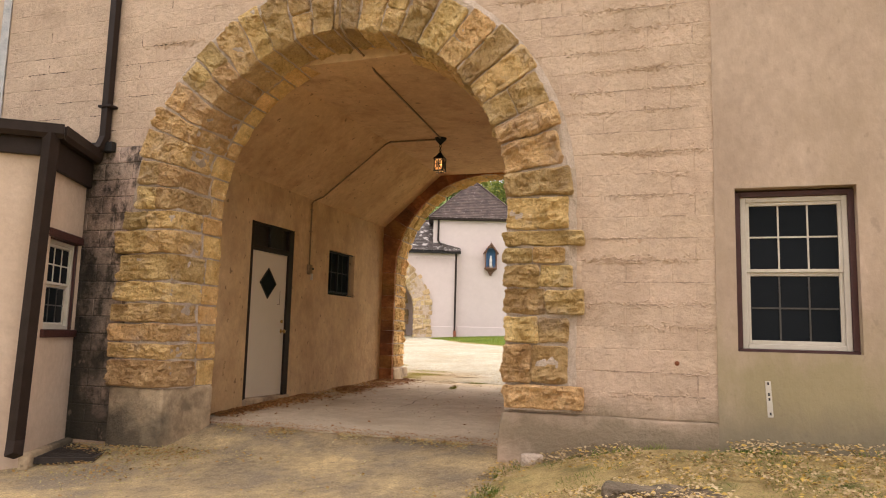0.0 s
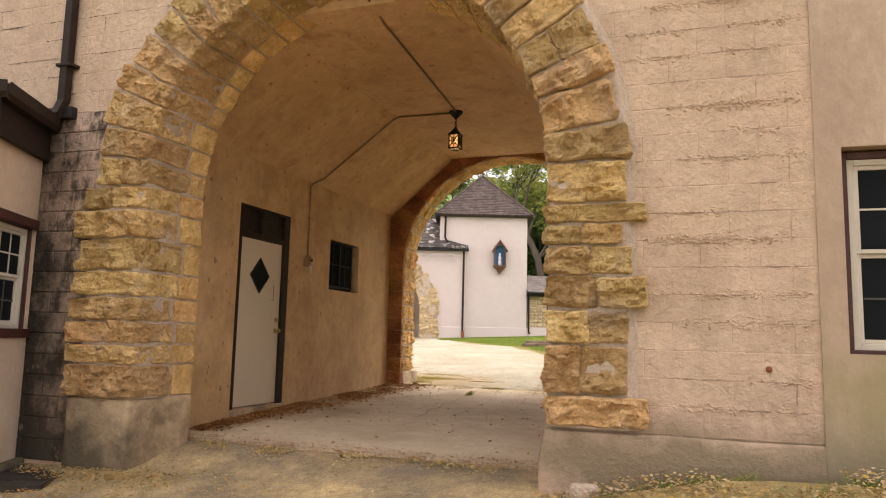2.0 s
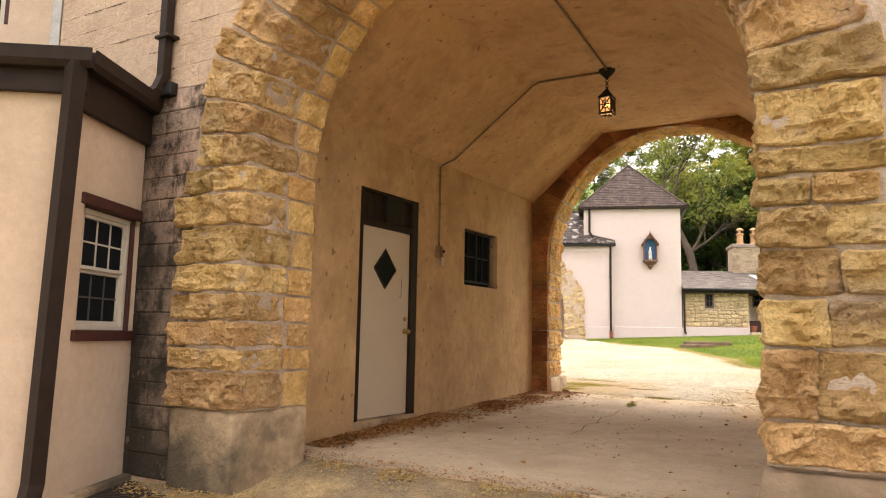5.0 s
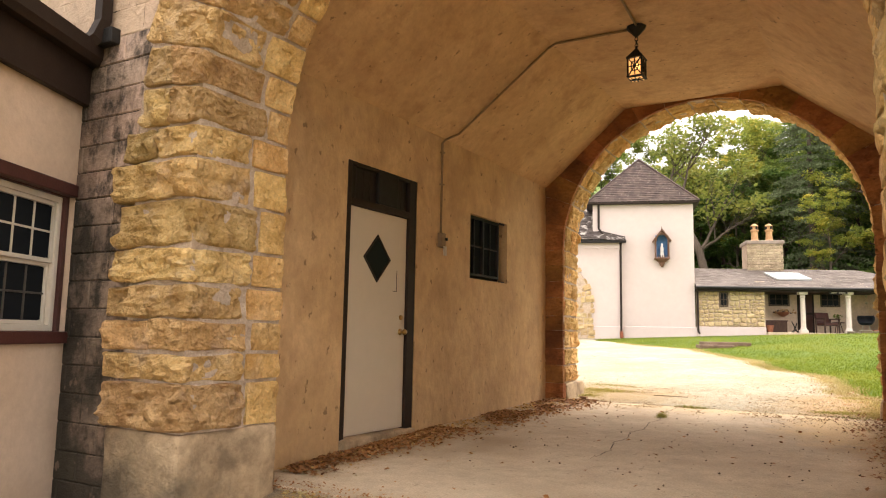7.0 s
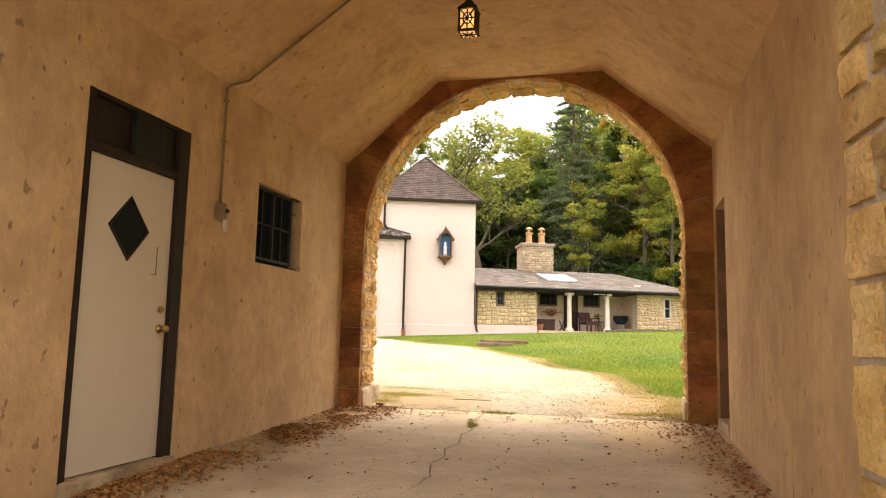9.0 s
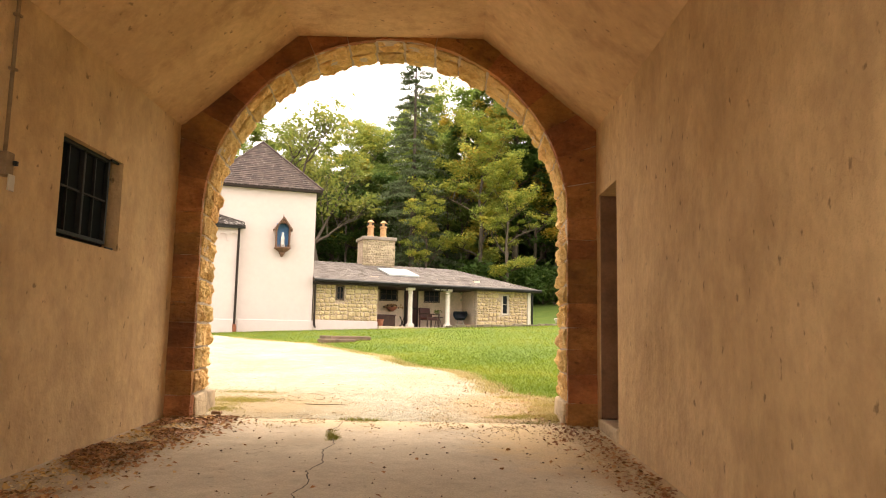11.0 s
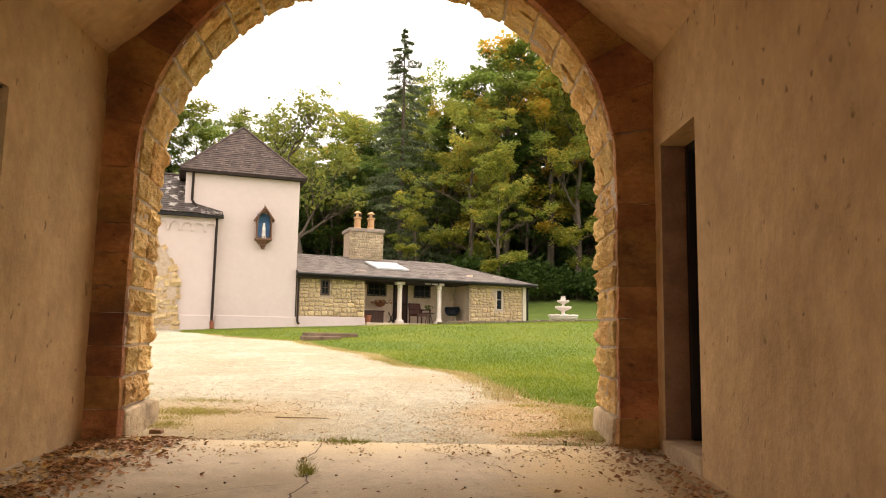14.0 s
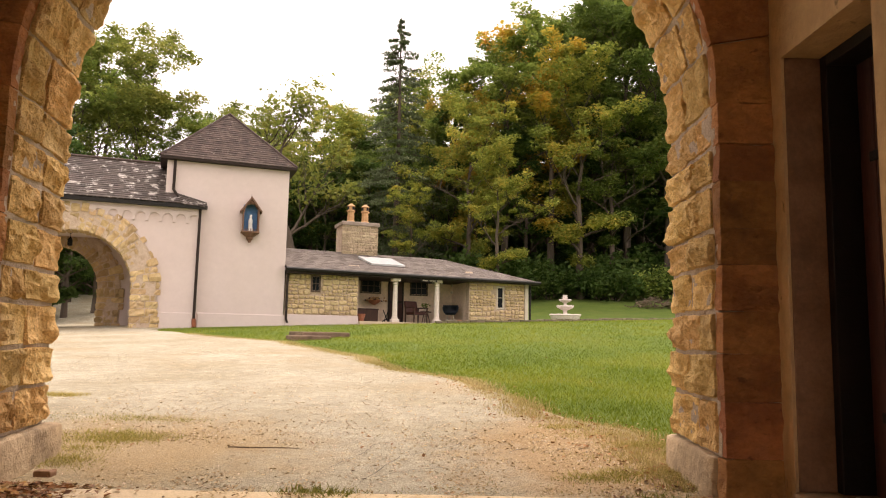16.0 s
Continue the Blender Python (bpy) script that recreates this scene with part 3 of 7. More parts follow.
for side in (-1, 1):
    bmf = bmesh.new()
    x0, x1 = (-5.75, -5.44) if side < 0 else (-1.77, -1.4)
    box(bmf, x0, x1, 13.004, 13.87, -0.1, 0.375, 0.03)
    bmesh.ops.subdivide_edges(bmf, edges=bmf.edges, cuts=2, use_grid_fill=True)
    for w in bmf.verts:
        if (w.co.x - (x0 + x1) / 2) * side < 0:
            w.co.x += side * (0.075 if side < 0 else 0.04) * smooth_step(w.co.y, 13.1, 13.8) - side * 0.04 * (1 - smooth_step(w.co.z, 0.0, 0.25))
        w.co += 0.014 * noise.noise_vector(w.co * 4)
    part("footing", bmf, PLINTH, wall_court, "cement-rendered footing", smooth=True)
    span = (-5.74, -5.455) if side < 0 else (-1.745, -1.42)
    stone("stone", rock(((-0.1, 0.378), span, (12.895, 13.0)), lambda p, s, y: Vector((s, y, p)), 0.04, 0.008, 0.03, 340 + side, (0.5, 0.7, 0)), STONE_IN, wall_court)

# ---- footings of the front arch ----
for side in (-1, 1):
    bmf = bmesh.new()
    if side < 0:
        v = box(bmf, -2.62, -1.895, -0.075, 0.71, -0.6, 0.375, 0.035)
    else:
        v = box(bmf, 1.87, 3.765, -0.03, 0.71, -0.6, 0.345, 0.02)
    bmesh.ops.subdivide_edges(bmf, edges=bmf.edges, cuts=3, use_grid_fill=True)
    for w in bmf.verts:
        if side < 0 and w.co.x > -2.0 and w.co.y > 0.4:
            w.co.x += 0.09
        w.co += 0.012 * noise.noise_vector(w.co * 3)
        if w.co.z < 0.1 and side > 0 and w.co.x < 2.2:
            w.co.x -= 0.04
    part("footing", bmf, PLINTH if side < 0 else PAINT, wall_front, "cement-rendered footing, stained at the ground", smooth=True)

# ---- painted concrete blocks of the front wall ----
PAINT_MOULD = surf("mould_stained_block_paint", (0.40, 0.285, 0.21), (0.53, 0.39, 0.30), 2.2, 0.85, 0.8, 28, vary=0.12, stain=(0.02, 0.017, 0.012), stain_scale=7.0, stain_amount=0.85, dist=0.03, edge_lo=0.48, edge_hi=0.62, stretch=(1, 1, 0.8), nick=0.8, grain=0.6,
                   spots=(((-6.98, 6.7, 0.7), (0.72, 2, 3.6), (0.018, 0.016, 0.011), 0.95), ((-6.4, 6.7, -0.25), (1.2, 2, 0.85), (0.035, 0.03, 0.02), 0.9)))
block_meshes = {}


def block(x0, x1, z0, material):
    """A painted block with worn edges, 0.2 m high."""
    w = round(x1 - x0, 2)
    key = (w, material.name, rnd.randrange(3) if abs(w - 0.4) < 0.011 else 0)
    if key not in block_meshes:
        bmb = bmesh.new()
        nx, nz, e = max(2, round(w / 0.1)), 3, 0.004 if material is PAINT_MOULD else 0.0012
        hw, hh = w / 2 - e, 0.1 - e
        seed = rnd.random() * 50
        grid = [[None] * (nz + 3) for _ in range(nx + 3)]
        for i in range(nx + 3):
            for j in range(nz + 3):
                u, v = min(max(i - 1, 0), nx) / nx, min(max(j - 1, 0), nz) / nz
                rim = i in (0, nx + 2) or j in (0, nz + 2)
                x, z = (u * 2 - 1) * (hw - 0.006), (v * 2 - 1) * (hh - 0.006)
                x += 0.008 * ((i == nx + 2) - (i == 0))
                z += 0.008 * ((j == nz + 2) - (j == 0))
                y = (0.0085 if material is PAINT_MOULD else 0.003) if rim else 0.005 * noise.noise((x * 9, z * 9, seed))
                grid[i][j] = bmb.verts.new((x + 0.003 * noise.noise((seed, x * 20, z * 20)), y, z + 0.004 * noise.noise((x * 12, seed, z * 20))))
        for i in range(nx + 2):
            for j in range(nz + 2):
                bmb.faces.new((grid[i][j], grid[i + 1][j], grid[i + 1][j + 1], grid[i][j + 1]))
        me = bpy.data.meshes.new("block")
        bmb.to_mesh(me)
        bmb.free()
        me.materials.append(material)
        block_meshes[key] = me
    ob = new("block", block_meshes[key])
    ob.parent = wall_front
    ob.location = ((x0 + x1) / 2, -0.001 + rnd.uniform(-0.0015, 0.0015), z0 + 0.1)


def ring_reach(z):
    """Half the width that the arch stones take up at a height."""
    if z < ZC_F:
        return 2.5
    d = 2.49 ** 2 - (z - ZC_F) ** 2
    return math.sqrt(d) if d > 0 else -1


row = 0
z = -0.25
while z < 5.6:
    shift = 0.2 if row % 2 else 0.0
    lim = min(ring_reach(z), ring_reach(z + 0.2)) if z > ZC_F else 2.5
    for k in range(-15, 12):
        a, b = k * 0.4 + shift, k * 0.4 + shift + 0.4
        a, b = max(a, -4.72), min(b, 3.77)
        spans = [(a, b)]
        if lim > 0:
            spans = [(a, min(b, -lim)), (max(a, lim), b)]
        for a1, b1 in spans:
            if b1 - a1 < 0.06 or (a1 > 0 and z < 0.33) or (z > 5.0 and a1 > -2):
                continue
            if z < 2.8 and b1 < -3.45:
                continue
            block(a1, b1, z, PAINT_MOULD if b1 < -2.3 and z < 3.1 else PAINT)
    row += 1
    z += 0.2


part("mould_grime", boxes((-3.46, -2.3, 0.0095, 0.0125, -0.25, 3.1)), surf("black_mould", (0.02, 0.017, 0.012), (0.05, 0.04, 0.03), 12), wall_front, "black mould in the joints")

# slivers coloured as the shade in open block joints and the arch stones' crumbling edge
JOINT = surf("open_joint_dirt_and_shade", (0.27, 0.19, 0.135), (0.42, 0.305, 0.225), 30, 0.95, 0.5, 80)


DARK_JOINT = surf("blackened_joint", (0.05, 0.036, 0.026), (0.11, 0.08, 0.058), 20, 0.95, 0.5, 80)


def sliver(pts, w, seed, upright=False):
    bmx = bmesh.new()
    rows = []
    for i, (x, z) in enumerate(pts):
        h = w * (0.15 + abs(noise.noise((seed, i * 1.7, 0))) * 2.2) * (0.15 if i in (0, len(pts) - 1) else 1)
        dx, dz = (h, 0) if upright else (0, h)
        rows.append((bmx.verts.new((x - dx, -0.006, z - dz)), bmx.verts.new((x + dx, -0.006, z + dz))))
    for a, b in zip(rows, rows[1:]):
        bmx.faces.new((a[0], b[0], b[1], a[1]))
    part("open_joint", bmx, JOINT if pts[0][0] > 0 else DARK_JOINT, wall_front)


for k in range(110):
    # upright joints between neighbouring blocks
    course = rnd.randrange(3, 26)
    z = -0.25 + 0.2 * course
    lim = max(ring_reach(z), ring_reach(z + 0.2)) if z > ZC_F else 2.6
    x = rnd.randrange(-11, 10) * 0.4 + (0.2 if course % 2 else 0.0)
    if abs(x) < max(lim, 0.3) + 0.12 or x > 3.7 or (x < -3.3 and z < 2.9):
        continue
    z0, z1 = z + rnd.uniform(0.0, 0.06), z + rnd.uniform(0.12, 0.2)
    sliver([(x + 0.004 * noise.noise((k, i * 0.5, 9)), z0 + (z1 - z0) * i / 9) for i in range(10)], rnd.choice((0.0025, 0.004, 0.005)), k + 600, True)
for k in range(170):
    course = rnd.randrange(2, 24)
    z = -0.25 + 0.2 * course
    lim = ring_reach(z) if z > ZC_F else 2.5
    if k % 2:
        x0 = rnd.uniform(max(lim, 0.2) + 0.15, 3.6)
    else:
        x0 = rnd.uniform(-4.4, -max(lim, 0.5) - 0.4)
    ln = rnd.uniform(0.08, 0.42)
    n = max(5, int(ln / 0.016))
    if x0 + ln < 3.75 and not (x0 < 0 and x0 + ln > -lim - 0.05) and not (x0 > 0 and z < 0.35) and not (x0 < -3.3 and z < 2.9):
        sliver([(x0 + ln * i / n, z + 0.012 * noise.noise((k, i * 0.35, 3))) for i in range(n + 1)], rnd.choice((0.0022, 0.0035, 0.0055)), k)
for k in range(44):
    # crumbling stretches of joint: clusters of small lumps in the paint
    z = -0.25 + 0.2 * rnd.randrange(3, 24)
    lim = ring_reach(z) if z > ZC_F else 2.5
    x0 = rnd.uniform(max(lim, 0.3) + 0.1, 3.3) if k % 4 else rnd.uniform(-4.4, -max(lim, 0.9) - 0.6)
    if (x0 > 0 and z < 0.4) or (x0 < -3.0 and z < 3.0):
        continue
    lumps = bmesh.new()
    ln = rnd.uniform(0.3, 0.9)
    for q in range(int(110 * ln)):
        px, pz = x0 + rnd.uniform(0, ln), z + rnd.gauss(0, 0.02)
        w, h = rnd.uniform(0.006, 0.02), rnd.uniform(0.003, 0.008)
        if px > 3.72 or (x0 < 0 and px > -lim - 0.1):
            continue
        tilt = rnd.uniform(-0.006, 0.006)
        top = lumps.verts.new((px, -rnd.uniform(0.006, 0.016), pz))
        foot = [lumps.verts.new((px + a * w, 0.0, pz + b * h * 1.6 + a * tilt)) for a, b in ((-1, 0), (-0.3, -1), (0.8, -0.7), (1, 0.2), (0.2, 1), (-0.6, 0.8))]
        for a, b in zip(foot, foot[1:] + foot[:1]):
            lumps.faces.new((a, b, top))
    part("paint_crust", lumps, PAINT, wall_front)
for k in range(16):
    side = rnd.choice((-1, 1))
    a0 = rnd.uniform(0.15, 1.35)
    pts = []
    for i in range(9):
        a = a0 + 0.022 * i
        rr = 2.53 + 0.03 * noise.noise((k, i * 0.6, 0))
        pts.append((side * rr * math.cos(a), ZC_F + rr * math.sin(a)))
    sliver(pts, 0.012, k + 300)


# ---- windows ----
def double_hung(name, m, w, h, parent=None, label="", casing=0.05):
    """A white sash window in a maroon casing: origin at the foot of its middle, y into the wall."""
    if parent is None:
        win = new(name)
        win.matrix_world = m
        tagged(win, label, "window", kind="structure")
    else:
        # black backing whose colour stands for the unlit inside
        win = part(name, boxes((-w / 2, w / 2, 0.10, 0.12, 0, h)), BLACK, parent, label)
        win.matrix_basis = m
    c = casing
    part("casing", boxes((-w / 2, -w / 2 + c, 0, 0.1, 0, h), (w / 2 - c, w / 2, 0, 0.1, 0, h), (-w / 2 + c, w / 2 - c, 0, 0.1, h - c, h), bevel=0.006), MAROON, win, "maroon painted casing")
    x0, x1, z0, z1 = -w / 2 + c, w / 2 - c, 0.0, h - c
    f = 0.045
    part("window_frame", boxes((x0, x0 + f, 0.025, 0.1, z0, z1), (x1 - f, x1, 0.025, 0.1, z0, z1), (x0 + f, x1 - f, 0.025, 0.1, z1 - f, z1), (x0 + f, x1 - f, 0.025, 0.1, z0, z0 + f), bevel=0.006), WHITE, win)
    x0, x1, z0, z1 = x0 + f, x1 - f, z0 + f, z1 - f
    zm = (z0 + z1) / 2
    for up, (a, b) in enumerate(((z0, zm), (zm, z1))):
        y = 0.06 - 0.022 * up
        r = 0.03
        sash = part("sash", boxes((x0, x0 + r, y, y + 0.03, a, b), (x1 - r, x1, y, y + 0.03, a, b), (x0 + r, x1 - r, y, y + 0.03, a, a + r), (x0 + r, x1 - r, y, y + 0.03, b - r, b), bevel=0.004), WHITE, win)
        pw, ph = (x1 - x0 - 2 * r) / 3, (b - a - 2 * r) / 2
        for i in range(3):
            for j in range(2):
                part("pane", boxes((x0 + r + i * pw + 0.006, x0 + r + (i + 1) * pw - 0.006, y + 0.014, y + 0.018, a + r + j * ph + 0.006, a + r + (j + 1) * ph - 0.006)), GLASS, win)
        for i in (1, 2):
            part("muntin", boxes((x0 + r + i * pw - 0.007, x0 + r + i * pw + 0.007, y + 0.006, y + 0.02, a + r, b - r)), WHITE if up else SCREENED, win)
        part("muntin", boxes((x0 + r, x1 - r, y + 0.005, y + 0.021, a + r + ph - 0.007, a + r + ph + 0.007)), WHITE if up else SCREENED, win)
    return win


window_1 = double_hung("window_1", FRONT @ pose(4.405, 0.085, 0.985), 0.95, 1.38, None, "white sash window with small panes in a maroon casing")
part("window_sill", boxes((-0.5, 0.5, -0.012, 0.1, -0.03, 0.0), bevel=0.006), MAROON, window_1, "maroon painted sill")
# black sheet for the room's darkness; no room is built
part("window_board", boxes((-0.47, 0.47, 0.13, 0.5, 0.0, 1.4)), BLACK, window_1, "black board behind the glass, in place of an unlit room")
bm = boxes((-0.52, 0.53, -0.10, 0.085, -0.10, -0.03), bevel=0.02)
part("window_ledge", bm, STUCCO, window_1, "stained stucco ledge")

vent = thing("vent_strip", FRONT @ pose(4.17, -0.012, 0.42, 0, -3, 0), "narrow white plastic strip screwed to the stucco wall", "bracket")
part("plate", boxes((-0.022, 0.022, -0.012, 0, 0, 0.3), bevel=0.004), WHITE, vent)
for zz in (0.03, 0.15, 0.19, 0.28):
    part("screw_hole", boxes((-0.007, 0.007, -0.014, -0.011, zz - 0.012, zz + 0.012)), BLACK, vent)
bolt = thing("wall_bolt", FRONT @ pose(3.43, 0, 0.84), "rusty bolt end in the painted block wall", "bolt")
bm = bmesh.new()
bmesh.ops.create_icosphere(bm, subdivisions=2, radius=0.022)
part("head", bm, surf("rust", (0.16, 0.05, 0.02), (0.25, 0.08, 0.03), 30), bolt)

# ---- lean-to beside the arch ----
CORNER, INNER, LEFT = Vector((-6.27, 5.68)), Vector((-6.87, 6.87)), Vector((-0.8, -0.6))


def wall_frame(a, b):
    """The pose of a wall from a to b in plan: x along it, y inwards."""
    d = (Vector(b) - Vector(a)).normalized()
    return Matrix.Translation((a[0], a[1], 0)) @ Matrix.Rotation(math.atan2(d.y, d.x), 4, "Z"), (Vector(b) - Vector(a)).length


lean = thing("lean_to", Matrix.Identity(4), "low cream stucco lean-to with dark brown fascia boards", "annex")
m_side, l_side = wall_frame(CORNER, INNER)
far_left = CORNER + LEFT * 4.5
m_left, l_left = wall_frame(far_left, CORNER)
side = part("wall", holed_wall(0, l_side, -0.6, 2.9, 0, 0.25, 0.2, 1.06, 0.96, 2.0), CREAM, lean)
side.matrix_basis = m_side
ob = part("wall", boxes((0, l_left - 0.001, 0, 0.25, -0.6, 2.95)), CREAM, lean)
ob.matrix_basis = m_left
double_hung("window", m_side @ pose(0.63, 0.03, 0.985), 0.84, 1.02, lean, "small white sash window in a maroon casing", 0.045)
ob = part("lintel", boxes((0.15, 1.12, -0.03, 0.05, 1.97, 2.06), bevel=0.008), MAROON, lean, "maroon lintel board")
ob.matrix_basis = m_side
ob = part("window_sill", boxes((0.15, 1.1, -0.035, 0.05, 0.9, 0.985), bevel=0.008), MAROON, lean, "maroon sill board")
ob.matrix_basis = m_side
for m, length, zf in ((m_side, l_side, 2.66), (m_left, l_left, 2.78)):
    ob = part("fascia", boxes((-0.05 if m is m_side else 0, length + (0.0 if m is m_side else 0.08), -0.07, -0.01, zf, 3.06), bevel=0.008), BROWN, lean, "dark brown fascia board")
    ob.matrix_basis = m
    bm = bmesh.new()
    prof = [(-0.19, 3.10), (-0.185, 3.0), (-0.15, 2.955), (-0.075, 2.955), (-0.072, 3.10), (-0.085, 3.10), (-0.088, 2.97), (-0.145, 2.97), (-0.172, 3.008), (-0.177, 3.10)]
    prism(bm, prof, -0.1 if m is m_side else 0, length - (0.02 if m is m_side else -0.15))
    bmesh.ops.rotate(bm, verts=bm.verts, matrix=Matrix(((0, 1, 0), (1, 0, 0), (0, 0, 1))))
    bmesh.ops.recalc_face_normals(bm, faces=bm.faces)
    ob = part("gutter", bm, BROWN, lean, "dark brown metal gutter")
    ob.matrix_basis = m
bm = bmesh.new()
rim = [CORNER + Vector((0.10, -0.1)), INNER + Vector((0.1, 0.0)), Vector((-10.4, 7.0)), far_left]
lo, hi = [bm.verts.new((p.x, p.y, h)) for p, h in zip(rim, (3.07, 3.07, 3.75, 3.07))], [bm.verts.new((p.x, p.y, h)) for p, h in zip(rim, (3.11, 3.11, 3.8, 3.11))]
bm.faces.new(lo), bm.faces.new(hi)
for i in range(4):
    bm.faces.new((lo[i], lo[(i + 1) % 4], hi[(i + 1) % 4], hi[i]))
bmesh.ops.recalc_face_normals(bm, faces=bm.faces)
part("roof", bm, surf("grey_roofing_felt", (0.1, 0.095, 0.09), (0.17, 0.16, 0.15), 4, 0.8, 0.4, 40), lean)


bm = bmesh.new()
c3 = Vector((CORNER.x + 0.1, CORNER.y - 0.09, 0))
tube(bm, [c3 + Vector((0, 0, 3.0)), c3 + Vector((-0.002, -0.001, 2.9)), c3 + Vector((-0.04, -0.02, 1.0)), c3 + Vector((-0.06, -0.03, -0.1)), c3 + Vector((0.0, -0.09, -0.24))], 0.08, 4)
part("downpipe", bm, BROWN, lean, "dark brown corner downpipe")

down = thing("downpipe", FRONT @ pose(-2.98, -0.07, 3.06), "dark brown square downpipe on the block wall", "downpipe")
bm = bmesh.new()
tube(bm, [(0, 0, 2.8), (0, 0, 0.2), (-0.02, -0.04, 0.07), (-0.08, -0.09, 0.0)], 0.06, 4)
part("pipe", bm, BROWN, down)
for h in (0.55, 2.2):
    part("pipe_clip", boxes((-0.085, 0.1, -0.06, 0.07, h, h + 0.03), bevel=0.004), BROWN, down)
bm = boxes((-0.5, 0.12, -0.01, 0.07, 0.02, 0.14), bevel=0.01)
part("flashing", bm, BLACK, down, "black flashing where the roof meets the wall")

# the taller wing behind the lean-to
wing_a = FRONT @ Vector((-4.74, -0.02, 0))
m_wing, l_wing = wall_frame((wing_a.x - 4.8, wing_a.y - 3.6), (wing_a.x, wing_a.y))
setting("wall_wing", holed_wall(0, l_wing, 2.6, 5.9, 0, 0.3, l_wing - 1.4, l_wing - 0.5, 4.1, 5.45), CREAM, "cream stucco wall of the taller wing", "wall", m_wing)
setting("corner_strip", boxes((l_wing - 0.07, l_wing + 0.02, -0.015, 0.1, 2.9, 5.9), bevel=0.006), surf("chipped_grey_paint", (0.4, 0.4, 0.4), (0.55, 0.53, 0.5), 8, 0.8, 0.4, 40, stain=(0.25, 0.26, 0.27), stain_scale=6), "chipped grey-blue corner strip", "trim", m_wing)
double_hung("window_2", m_wing @ pose(l_wing - 0.95, 0.03, 4.12), 0.88, 1.3, None, "white sash window in the taller wing")

# ---- passage: door, window, lamp, wiring ----
door = new("door_1")
door.matrix_world = pose(X_L - 0.03, 8.52, 0.12, 0, 0, 90)
tagged(door, "off-white steel door with a diamond pane, closed, in a dark brown frame", "door", kind="structure")
bm = bmesh.new()
outer = [(0, 0), (0.91, 0), (0.91, 2.03), (0, 2.03)]
dia = [(0.44, 1.39), (0.625, 1.59), (0.44, 1.79), (0.255, 1.59)]
vo = [bm.verts.new((x, 0, z)) for x, z in outer]
vi = [bm.verts.new((x, 0, z)) for x, z in dia]
for q in ((vo[0], vo[1], vi[1], vi[0]), (vo[1], vo[2], vi[2], vi[1]), (vo[2], vo[3], vi[3], vi[2]), (vo[3], vo[0], vi[0], vi[3])):
    bm.faces.new(q)
r = bmesh.ops.extrude_face_region(bm, geom=bm.faces[:])
for v in r["geom"]:
    if isinstance(v, bmesh.types.BMVert):
        v.co.y += 0.045
bmesh.ops.recalc_face_normals(bm, faces=bm.faces)
leaf = part("leaf", bm, DOORWHITE, door)
bm = bmesh.new()
ins = [(0.44, 1.365), (0.65, 1.59), (0.44, 1.815), (0.23, 1.59)]
va, vb = [bm.verts.new((x, -0.008, z)) for x, z in ins], [bm.verts.new((x, -0.008, z)) for x, z in dia]
for i in range(4):
    bm.faces.new((va[i], va[(i + 1) % 4], vb[(i + 1) % 4], vb[i]))
r = bmesh.ops.extrude_face_region(bm, geom=bm.faces[:])
for v in r["geom"]:
    if isinstance(v, bmesh.types.BMVert):
        v.co.y += 0.014
bmesh.ops.recalc_face_normals(bm, faces=bm.faces)
part("diamond_frame", bm, BROWN, door, "dark diamond-shaped pane frame")
bm = bmesh.new()
bm.faces.new([bm.verts.new((x, -0.001, z)) for x, z in dia])
part("pane", bm, GLASS, door)
for h, r0 in ((0.91, 0.028), (1.05, 0.024)):
    bm = bmesh.new()
    lathe(bm, [(r0 * 1.15, 0), (r0 * 1.15, 0.008), (r0 * 0.4, 0.012), (r0 * 0.4, 0.035), (r0, 0.045), (r0 * 1.05, 0.06), (r0 * 0.7, 0.075)] if h < 1 else [(r0, 0), (r0, 0.014), (r0 * 0.8, 0.02)], 14)
    bmesh.ops.rotate(bm, verts=bm.verts, matrix=Matrix.Rotation(radians(90), 3, "X"))
    ob = part("door_handle" if h < 1 else "deadbolt", bm, BRASS, door, "aged brass knob" if h < 1 else "brass deadbolt", smooth=True)
    ob.location = (0.84, 0, h)
part("door_frame", boxes((-0.06, -0.004, -0.036, 0.1, -0.02, 2.43), (0.914, 1.04, -0.03, 0.1, -0.02, 2.43), (-0.004, 0.914, -0.03, 0.1, 2.034, 2.10), (-0.004, 0.914, -0.03, 0.1, 2.40, 2.43), bevel=0.006), BROWN, door, "dark brown door frame")
for i in range(9):
    if i in (4, 5, 6):
        continue
    part("board", boxes((0.0 + i * 0.101, 0.098 + i * 0.101, 0.005, 0.03, 2.102, 2.398), bevel=0.004), DOORDARK, door)
part("transom_pane", boxes((0.40, 0.71, -0.035, 0.03, 2.10, 2.43), bevel=0.008), BLACK, door, "black panel over the door")
part("threshold", boxes((-0.05, 1.02, -0.09, 0.2, -0.22, -0.012), bevel=0.015), PLINTH, door, "cement threshold")
# shade behind the door frame, put in as a black board
part("door_backing", boxes((-0.06, 1.04, 0.12, 0.15, -0.3, 2.44)), BLACK, door, "black board behind the frame, in place of a dark gap")
part("hinge_strip", boxes((0.76, 0.764, -0.003, 0.0, 1.3, 1.5), (0.70, 0.764, -0.003, 0.0, 1.296, 1.3)), BROWN, door, "faint scratch in the paint")

